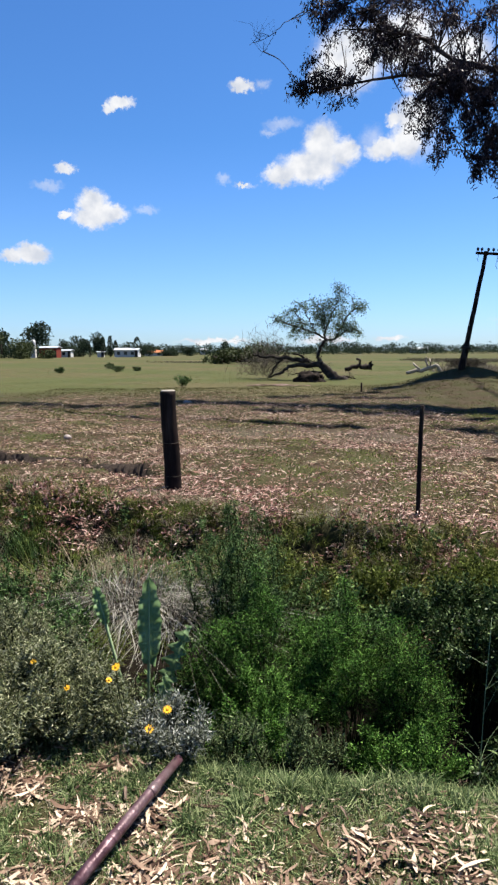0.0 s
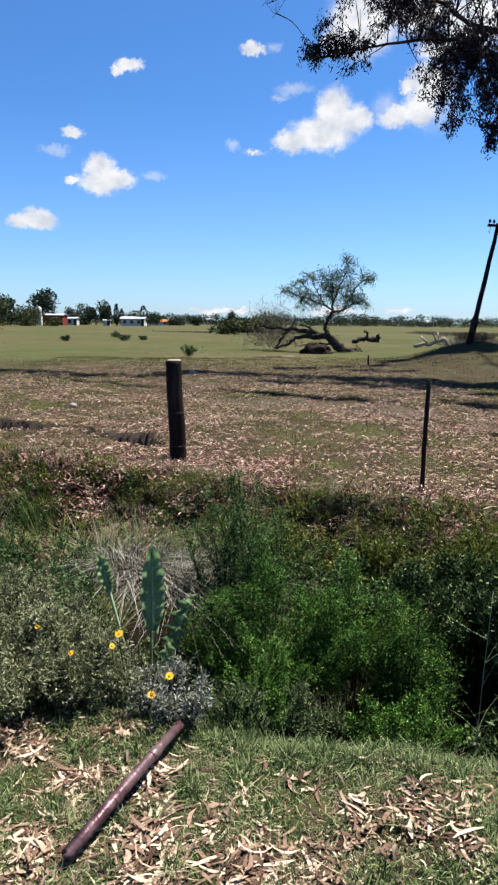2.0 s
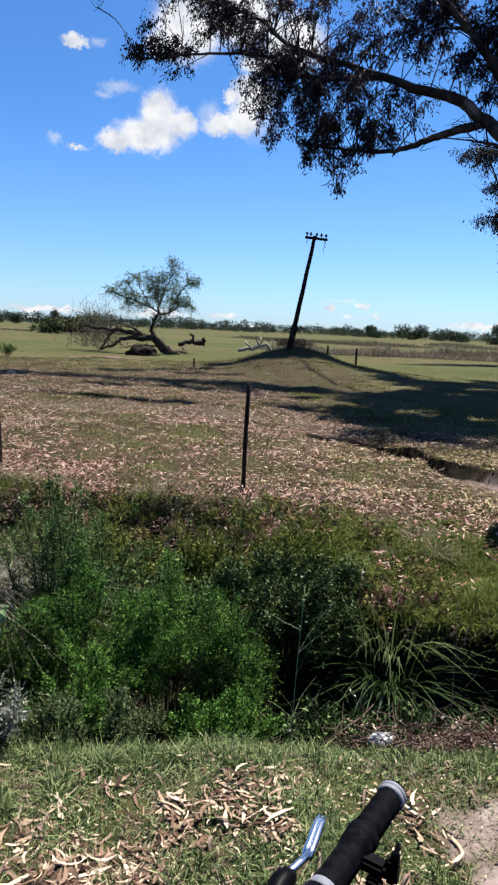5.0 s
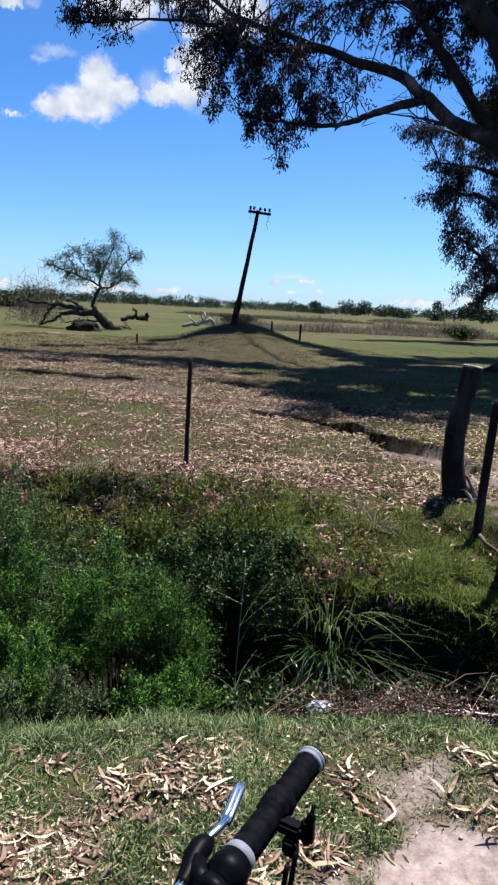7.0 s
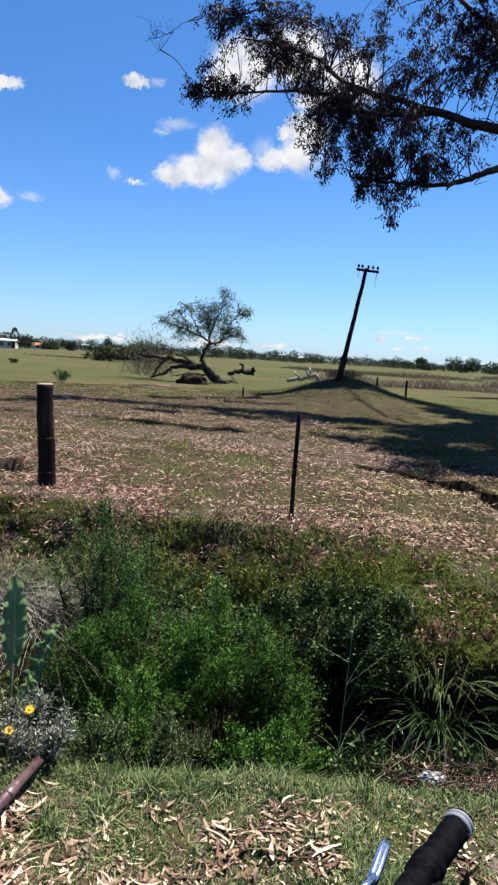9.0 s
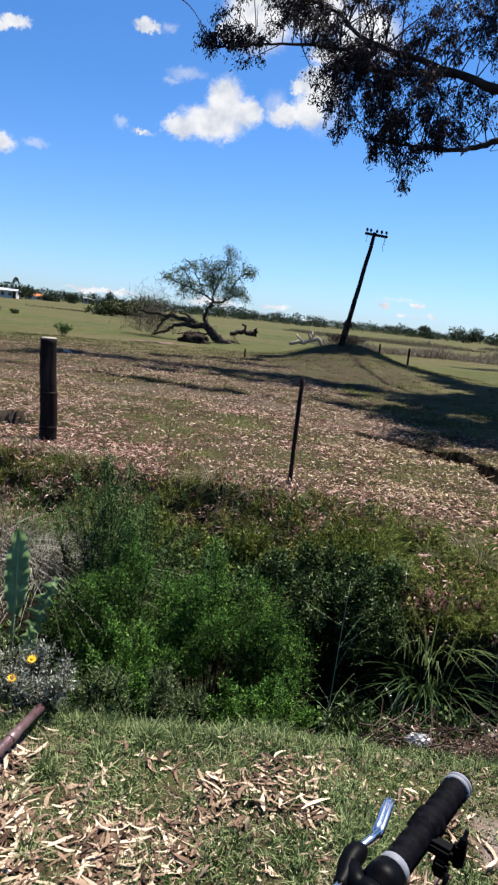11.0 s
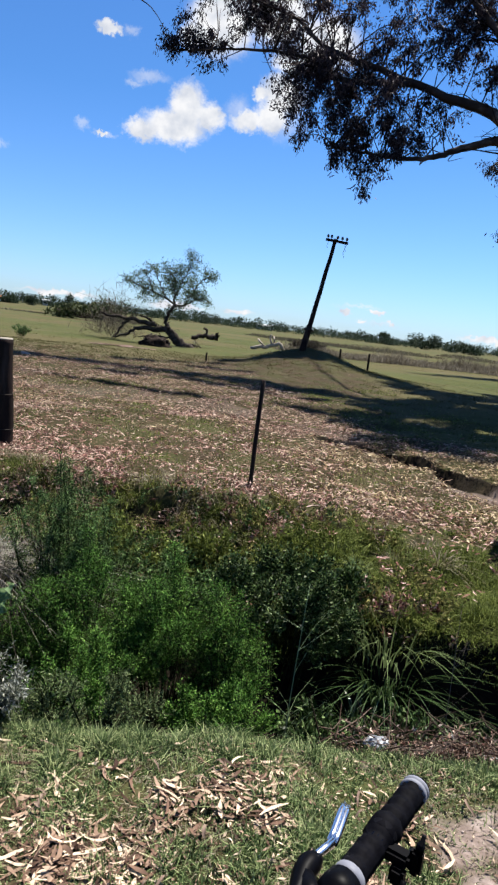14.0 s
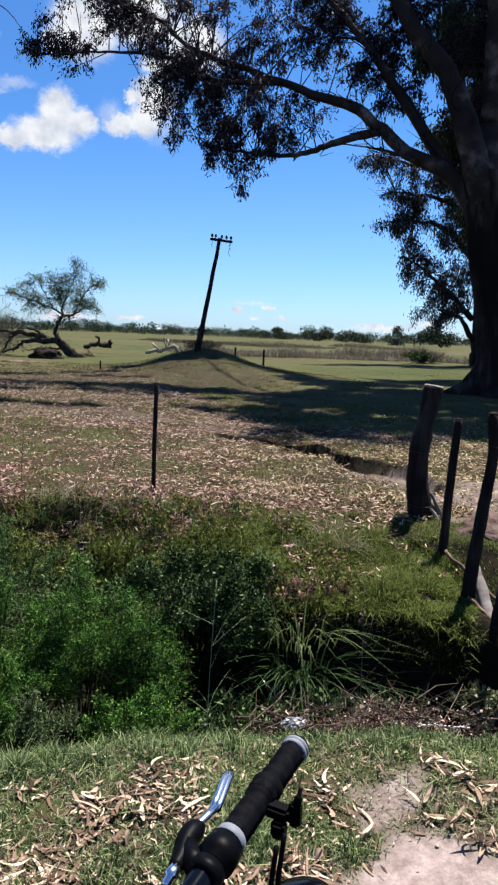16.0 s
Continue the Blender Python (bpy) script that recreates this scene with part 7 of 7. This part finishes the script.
ob = new("leaf_scatter", s.mesh("leaf_scatter"))
ob.data.materials.append(M["dead_leaf"])
tagged(ob, "dense scatter of small brown leaves and bark bits on the pasture", "fallen leaves", kind="stuff")
x = rng.uniform(-6, 8.5, 120000)
y = 4.8 + 14 * rng.rand(120000) ** 1.25
b_, l_, d_ = zones(x, y)
keep = (y > far_edge(x)) & (np.abs(x - 1.2) < 2.6 + y * 0.5) & (rng.rand(120000) < np.clip((0.5 * vnoise(x, y, 1.1, 51) + 0.5 * vnoise(x, y, 0.3, 52) - 0.5) * 7, 0.05, 1)) & (rng.rand(120000) > 1.1 * b_) & (rng.rand(120000) > 1.6 * in_runnel(x, y))
x, y = x[keep], y[keep]
grass_patch("litter_grass", "green grass growing through the fallen leaves", M["moss_grass"], x, y, rng.uniform(0.025, 0.08, len(x)), 0.005 + y * 0.0005, 10, (0.2, 1.2), 2)
n = 24000
x = rng.uniform(-3.0, 3.2, n)
a, b = near_edge(x), far_edge(x)
y = a + rng.uniform(0.66, 1.06, n) * (b - a)
keep = (rng.rand(n) > 0.9 * step(1.6, 2.2, x)) & (0.6 * vnoise(x, y, 0.4, 55) + 0.4 * vnoise(x, y, 0.15, 56) > 0.46)
x, y = x[keep], y[keep]
n = len(x)
litter("bank_leaves", "brown and reddish leaves caught on the far ditch bank", x, y, rng.uniform(0.025, 0.08, n), rng.uniform(0.007, 0.017, n), 8, 0.04, "red_leaf", 0.35)


rng_far_verge = np.random.RandomState(92)
x = rng_far_verge.uniform(-5, 4.5, 16000)
y = near_edge(x) - 0.1 - 4.5 * rng_far_verge.rand(16000)
keep = ~((x > -1.35) & (x < 2.25) & (y > 0.88)) & (vnoise(x, y, 0.3, 74) + 0.05 * rng_far_verge.normal(size=16000) > 0.45) & (np.hypot(x - 0.4, y - 1.0) < 3.6 + rng_far_verge.normal(0, 0.5, 16000))
x, y = x[keep], y[keep]
n = len(x)
litter("verge_leaves", "dry tan eucalyptus leaves scattered along the verge", x, y, 0.02 + 0.09 * rng_far_verge.rand(n) ** 1.5, rng_far_verge.uniform(0.004, 0.0145, n), 93, 0.012, "near_leaf", 0.15)


def bank_herbs():
    """Low leafy weeds crowding the far ditch bank."""
    rng = np.random.RandomState(57)
    for mat, words, count, lo, hi in (("feather_grey", "grey-green leafy weeds on the far ditch bank", 300, -3.2, 1.9), ("bank_weed", "yellowing olive leafy weeds on the far ditch bank", 900, -3.2, 2.3), ("red_leaf", "withered red-brown weeds on the far ditch bank", 380, -2.5, 2.2)):
        s = Soup()
        for _ in range(count):
            x = rng.uniform(lo, hi)
            a, b = float(near_edge(x)), float(far_edge(x))
            y = a + (b - a) * rng.uniform(0.5, 1.0)
            if float(0.6 * vnoise(x, y, 0.5, 58) + 0.4 * vnoise(x, y, 0.2, 59)) < 0.45:
                continue
            foot = np.array([x, y, float(ground_z(x, y)) - 0.01])
            h = rng.uniform(0.07, 0.24)
            for _s in range(rng.randint(2, 5)):
                tip = foot + np.array([rng.normal(0, 0.35), rng.normal(0, 0.35), 1.0]) * h * rng.uniform(0.6, 1.1)
                tube(s, [foot, (foot + tip) / 2 + rng.normal(0, 0.01, 3), tip], [0.0022, 0.0018, 0.001], 3, cap=False)
                m = rng.randint(9, 18)
                t = rng.uniform(0.25, 1.0, (m, 1))
                leaves(s, foot + (tip - foot) * t + rng.normal(0, 0.006, (m, 3)), rng.normal(0, 0.8, (m, 3)) + [0, 0, 0.25], rng.normal(size=(m, 3)), rng.uniform(0.018, 0.045, m), rng.uniform(0.007, 0.016, m))
        ob = new("bank_herbs", s.mesh("bank_herbs"))
        ob.data.materials.append(M[mat])
        tagged(ob, words, "weeds", kind="stuff")


bank_herbs()


def thatch():
    """Short broken leaf bits and dry blades lying in the near grass."""
    rng = np.random.RandomState(78)
    n = 15000
    x = rng.uniform(-1.5, 2.5, n)
    y = near_edge(x) - rng.rand(n) * 1.6
    heap = 0.5 * vnoise(x, y, 0.3, 63) + 0.5 * vnoise(x, y, 0.1, 64)
    keep = (y > 0.85) & (rng.rand(n) < np.clip((heap - 0.36) * 3.2, 0.08, 0.9)) & (rng.rand(n) > 0.9 * zones(x, y)[0])
    x, y = x[keep], y[keep]
    n = len(x)
    litter("leaf_bits", "broken brown leaf bits and thatch in the near grass", x, y, 0.008 + 0.03 * rng.rand(n) ** 2, rng.uniform(0.003, 0.009, n), 79, 0.014, "near_leaf", 0.3)
    n = 60000
    x = rng.uniform(-1.5, 2.5, n)
    y = near_edge(x) - rng.rand(n) * 1.5 + 0.05
    keep = (y > 0.9) & (0.6 * vnoise(x, y, 0.2, 65) + 0.4 * vnoise(x, y, 0.08, 66) > 0.48) & (rng.rand(n) > zones(x, y)[0])
    x, y = x[keep], y[keep]
    grass_patch("dry_thatch", "dry straw-coloured blades in the near grass", M["dry_grass"], x, y, rng.uniform(0.012, 0.05, len(x)), 0.0036, 80, (0.5, 1.8), 2)


thatch()


def bark_strip(at, length, width, turn, seed):
    """A curled ribbon of shed bark."""
    rng = np.random.RandomState(seed)
    nu, nv = 12, 4
    v = []
    bend = rng.normal(0, 0.5)
    tw = rng.normal(0, 0.5)
    for r_ in range(nu):
        t = r_ / (nu - 1)
        th = turn + bend * (t - 0.5)
        c = np.array([(t - 0.5) * length * math.cos(th), (t - 0.5) * length * math.sin(th), 0.01 + 0.018 * math.sin(math.pi * t) + 0.006 * rng.rand()])
        sd = np.array([-math.sin(th), math.cos(th), 0])
        w = width * (0.35 + 0.65 * math.sin(math.pi * min(1, t + 0.12)) ** 0.6)
        for q in np.linspace(-0.5, 0.5, nv):
            v.append(c + sd * q * w + [0, 0, (abs(q) * 1.1) ** 2 * w * 0.9 + q * tw * (t - 0.5) * w])
    f = [(r_ * nv + q, r_ * nv + q + 1, (r_ + 1) * nv + q + 1, (r_ + 1) * nv + q) for r_ in range(nu - 1) for q in range(nv - 1)]
    s = Soup().add(np.array(v) + at, f)
    root = thing("bark_strip", at, "curled strip of shed tan eucalyptus bark on the grass", "bark", "shed bark on the near bank")
    part("strip", s, M["bark_strip"], root, smooth=True)


for k in range(40):
    x = rng.uniform(-0.9, 1.7)
    y = rng.uniform(1.35, float(near_edge(x)) - 0.12)
    if float(zones(np.array(x), np.array(y))[0]) > 0.15:
        continue
    bark_strip((x, y, float(ground_z(x, y))), rng.uniform(0.04, 0.09), rng.uniform(0.006, 0.013), rng.uniform(0, 3.14), 300 + k)


def stone(at, r, seed):
    bm = bmesh.new()
    bmesh.ops.create_icosphere(bm, subdivisions=2, radius=r)
    for v in bm.verts:
        v.co *= 1 + 0.35 * noise.noise(v.co / r * 1.3 + Vector((seed, 1, 2)))
        v.co.z *= 0.6
    root = thing("stone", at, "small pale stone lying on the ground", "stone", "small stones")
    o = part("rock", bm, M["stone"], root, smooth=True)
    o.matrix_parent_inverse = Matrix()


for k in range(24):
    x, y = rng.uniform(0.8, 1.5), rng.uniform(1.0, 1.8)
    stone((x, y, float(ground_z(x, y)) + 0.004), 0.003 + 0.007 * rng.rand() ** 3, k)
stone((-3.16, 12.0, 0.0), 0.07, 31)
stone((-1.8, 19.5, 0.03), 0.14, 32)

# ---- bicycle ----


def bicycle():
    end = np.array([0.372, 0.578, 0.988])
    g = unit(np.array([0.113, 0.104, 0.008]))       # along the bar to the grip's end
    h = np.array([-g[1], g[0], 0.0]); h = unit(h)   # heading of the bicycle
    up = np.array([0, 0, 1.0])
    mid = end - g * 0.31
    bike = thing("bicycle", (mid[0], mid[1], 0), "black bicycle with rubber grips and a silver brake lever", "bicycle")

    def along(q, a=0.0, b=0.0):
        return end - g * q + h * a + up * b

    # handlebar and stem
    s = Soup()
    bar = smooth_path([along(0.004), along(0.2), along(0.25), along(0.31), along(0.37), along(0.42), along(0.616)], 30)
    tube(s, bar, 0.0115, 14)
    part("handlebar", s, M["gloss_black"], bike, smooth=True)
    s = Soup()
    tube(s, [along(0.31, 0.0, 0.0), along(0.31, -0.03, -0.02), along(0.31, -0.06, -0.09), along(0.31, -0.04, -0.2)], [0.019, 0.018, 0.017, 0.02], 12)
    part("stem", s, M["gloss_black"], bike, smooth=True)
    for sgn, q0 in ((1, 0.0), (-1, 0.617)):
        o = lambda q, a=0.0, b=0.0: along(q0 + sgn * q * 1.15, a, b)
        # grip body in two diamond-ribbed sections
        s = Soup()
        n, sides = 46, 26
        pts = [o(0.006 + 0.122 * k / (n - 1)) for k in range(n)]
        t = np.linspace(0, 1, n)
        base = np.interp(t, [0, 0.05, 0.5, 0.52, 0.6, 0.62, 1], [0.0128, 0.013, 0.0128, 0.0152, 0.0152, 0.0125, 0.013])
        ang = np.linspace(0, 2 * np.pi, sides, endpoint=False)
        v = []
        w_ = np.cross(g, h)
        for k in range(n):
            rr = base[k] + 0.0011 * np.sign(np.sin(ang * 6 + t[k] * 26) * np.sin(ang * 6 - t[k] * 26)) * (t[k] < 0.5 or t[k] > 0.64)
            for c in range(sides):
                v.append(pts[k] + (h * math.cos(ang[c]) + w_ * math.sin(ang[c])) * rr[c])
        f = [(k * sides + c, k * sides + (c + 1) % sides, (k + 1) * sides + (c + 1) % sides, (k + 1) * sides + c) for k in range(n - 1) for c in range(sides)]
        s.add(v, f)
        grip = part("grip", s, M["rubber"], bike)
        s = Soup()
        tube(s, [o(-0.002), o(0.0), o(0.003), o(0.0035), o(0.0045), o(0.005), o(0.008), o(0.009)], [0.0125, 0.0148, 0.0148, 0.0138, 0.0138, 0.0148, 0.0146, 0.0128], 24)
        part("end_ring", s, M["grey_ring"], grip, smooth=False)
        s = Soup()
        tube(s, [o(-0.004), o(-0.002)], [0.012, 0.0145], 20)
        part("end_plug", s, M["plastic"], grip)
        s = Soup()
        tube(s, [o(0.127), o(0.128), o(0.135), o(0.136)], [0.0128, 0.0148, 0.0148, 0.0128], 24)
        part("inner_ring", s, M["grey_ring"], grip)
        w = lambda q, a=0.0, b=0.0: o(q / 1.15, a, b)
        # twist shifter
        s = Soup()
        tube(s, [w(0.156), w(0.157), w(0.163), w(0.165), w(0.178), w(0.18), w(0.185), w(0.186)], [0.0135, 0.0165, 0.0165, 0.0178, 0.0178, 0.0142, 0.0142, 0.0125], 24)
        part("shifter", s, M["plastic"], bike, smooth=False)
        # lever mount and lever
        s = Soup()
        tube(s, [w(0.187), w(0.188), w(0.2), w(0.201)], [0.0125, 0.0158, 0.0158, 0.0122], 20)
        mount = part("lever_mount", s, M["plastic"], bike)
        s = Soup()
        tube(s, smooth_path([w(0.146, 0.031), w(0.158, 0.034), w(0.172, 0.033), w(0.188, 0.028), w(0.203, 0.026)], 12), [0.004, 0.0078, 0.0098, 0.0105, 0.0105, 0.0102, 0.0098, 0.0092, 0.0085, 0.0078, 0.007, 0.006], 12)
        tube(s, [w(0.172, 0.033), w(0.186, 0.018), w(0.193, 0.008)], [0.009, 0.0105, 0.0105], 12)
        part("pivot_housing", s, M["plastic"], mount, smooth=True)
        s = Soup()
        tube(s, [w(0.166, 0.034), w(0.15, 0.035), w(0.136, 0.033), w(0.122, 0.031)], [0.0036, 0.0038, 0.0042, 0.0048], 10)
        blade = [(0.124, 0.031), (0.112, 0.0335), (0.095, 0.038), (0.08, 0.042), (0.071, 0.0435)]
        for da, db in ((-0.0022, 0.0), (0.0022, 0.0008), (0.0, -0.0006)):
            tube(s, [w(q_, a_ + da, db) for q_, a_ in blade], [0.0034, 0.004, 0.0042, 0.0039, 0.0028], 10)
        part("brake_lever", s, M["alloy"], bike, "silver brake lever", smooth=True)
        s = Soup()
        tube(s, [w(0.2, 0.0262), w(0.211, 0.0245), w(0.212, 0.0243), w(0.221, 0.023)], [0.0062, 0.0062, 0.0042, 0.0042], 10)
        part("cable_adjuster", s, M["alloy"], mount, "silver cable adjuster", smooth=True)
        s = Soup()
        tube(s, smooth_path([w(0.22, 0.023), w(0.25, 0.028, -0.004), w(0.3, 0.05, -0.08), w(0.31, 0.0, -0.2)], 18), 0.0024, 7)
        part("brake_cable", s, M["plastic"], bike, smooth=True)
    # clamp with a folded stay on the near side of the right grip
    s = Soup()
    tube(s, [along(0.067), along(0.068), along(0.078), along(0.08), along(0.09), along(0.091)], [0.0135, 0.016, 0.0172, 0.0155, 0.0165, 0.0135], 8)
    clamp = part("clamp", s, M["rubber"], bike)
    bm = bmesh.new()
    for c, d in ((along(0.092, -0.021, -0.004), (0.026, 0.016, 0.013)), (along(0.088, -0.037, -0.004), (0.012, 0.011, 0.026)), (along(0.1, -0.026, -0.016), (0.014, 0.013, 0.018))):
        m = Matrix.Translation(c) @ Matrix.Rotation(math.atan2(-h[1], -h[0]), 4, "Z") @ Matrix.Diagonal((*d, 1))
        r = bmesh.ops.create_cube(bm, size=1, matrix=m)
        bmesh.ops.bevel(bm, geom=list({e for v in r["verts"] for e in v.link_edges}), offset=0.003, segments=2, affect="EDGES")
    part("bracket", bm, M["plastic"], clamp)
    s = Soup()
    tube(s, [along(0.087, -0.038, 0.006), along(0.086, -0.039, 0.012), along(0.086, -0.039, 0.0125), along(0.085, -0.04, 0.022)], [0.0042, 0.0042, 0.0024, 0.002], 8)
    part("bolt", s, M["plastic"], clamp)
    for a in (0.1, 0.118):
        s = Soup()
        tube(s, smooth_path([along(a + 0.005, -0.034, -0.014), along(a + 0.02, -0.036, -0.05), along(a + 0.05, -0.045, -0.1), along(a + 0.12, -0.04, -0.2)], 14), 0.0026, 8)
        part("cable", s, M["plastic"], bike, smooth=True)
    # black lamp housing under the bar
    s = Soup()
    c = np.array([0.322, 0.458, 0.892])
    ax = unit(-h * 0.25 + g * 0.6 - up * 0.2)
    q = np.linspace(-1, 1, 18)
    tube(s, c + ax[None] * (q * 0.055)[:, None], 0.037 * np.sqrt(np.clip(1 - np.abs(q) ** 2.6, 0.002, 1)), 24)
    lamp = part("lamp_housing", s, M["gloss_black"], bike, "glossy black rounded housing", smooth=True)
    s = Soup()
    tube(s, [along(0.185, 0.0, -0.012), along(0.185, -0.03, -0.05), c], [0.009, 0.01, 0.012], 10)
    part("lamp_arm", s, M["plastic"], lamp, smooth=True)
    bm = bmesh.new()
    r = bmesh.ops.create_cube(bm, size=1, matrix=Matrix.Translation(along(0.215, -0.03, -0.03)) @ Matrix.Rotation(math.atan2(g[1], g[0]), 4, "Z") @ Matrix.Diagonal((0.05, 0.026, 0.018, 1)))
    bmesh.ops.bevel(bm, geom=list(bm.edges), offset=0.004, segments=2, affect="EDGES")
    disp = part("gear_indicator", bm, M["alloy"], bike, "silver gear indicator case")
    s = Soup()
    b = along(0.2, -0.034, -0.021)
    tube(s, [b, b + up * 0.004, b + up * 0.006], [0.006, 0.0055, 0.003], 12)
    part("button", s, M["magenta"], disp, "magenta button", smooth=True)
    # frame, fork and wheels below the view
    head_t, head_b = along(0.31, -0.04, -0.18), along(0.31, 0.0, -0.36)
    front, rear = along(0.31, 0.09, 0) , along(0.31, -0.95, 0)
    front[2] = rear[2] = 0.34
    bb, seat = along(0.31, -0.55, 0), along(0.31, -0.7, 0)
    bb[2], seat[2] = 0.29, 0.78
    s = Soup()
    for a, b, r in ((head_t, head_b, 0.02), (head_t, seat, 0.016), (head_b, bb, 0.019), (bb, seat, 0.016), (bb + g * 0.05, rear + g * 0.06, 0.009), (bb - g * 0.05, rear - g * 0.06, 0.009), (seat + g * 0.02, rear + g * 0.06, 0.008), (seat - g * 0.02, rear - g * 0.06, 0.008)):
        tube(s, [a, (a + b) / 2, b], r, 10)
    part("frame_tubes", s, M["gloss_black"], bike, smooth=True)
    s = Soup()
    for sg in (-1, 1):
        tube(s, [head_b, head_b + g * 0.05 * sg - up * 0.03, front + g * 0.05 * sg], [0.016, 0.014, 0.01], 10)
    part("fork", s, M["gloss_black"], bike, smooth=True)
    for c in (front, rear):
        th = np.linspace(0, 2 * np.pi, 49)
        ring = lambda R: np.array([c + h * R * math.cos(a) + up * R * math.sin(a) for a in th])
        s = Soup()
        tube(s, ring(0.318), 0.022, 10, cap=False)
        wheel = part("wheel", s, M["rubber"], bike, smooth=True)
        s = Soup()
        tube(s, ring(0.29), 0.011, 8, cap=False)
        part("rim", s, M["alloy"], wheel, smooth=True)
        s = Soup()
        tube(s, [c - g * 0.05, c + g * 0.05], 0.018, 12)
        for k in range(28):
            a = 2 * math.pi * k / 28
            tube(s, [c + g * 0.02 * (-1) ** k, c + h * 0.29 * math.cos(a) + up * 0.29 * math.sin(a)], 0.001, 3, cap=False)
        part("spokes", s, M["alloy"], wheel)
    s = Soup()
    tube(s, [seat, seat + up * 0.12], 0.013, 10)
    part("seat_post", s, M["alloy"], bike)
    s = Soup()
    tube(s, [seat + up * 0.13 + h * 0.15, seat + up * 0.14 + h * 0.05, seat + up * 0.135 - h * 0.06, seat + up * 0.14 - h * 0.11], [0.015, 0.03, 0.07, 0.05], 14)
    part("saddle", s, M["rubber"], bike, smooth=True)
    s = Soup()
    tube(s, [bb + g * 0.02, rear * [1, 1, 0] + (bb * 0) - h * -0.35 + g * 0.1 + up * 0.0], [0.008, 0.008], 8)
    part("kickstand", s, M["alloy"], bike)


bicycle()
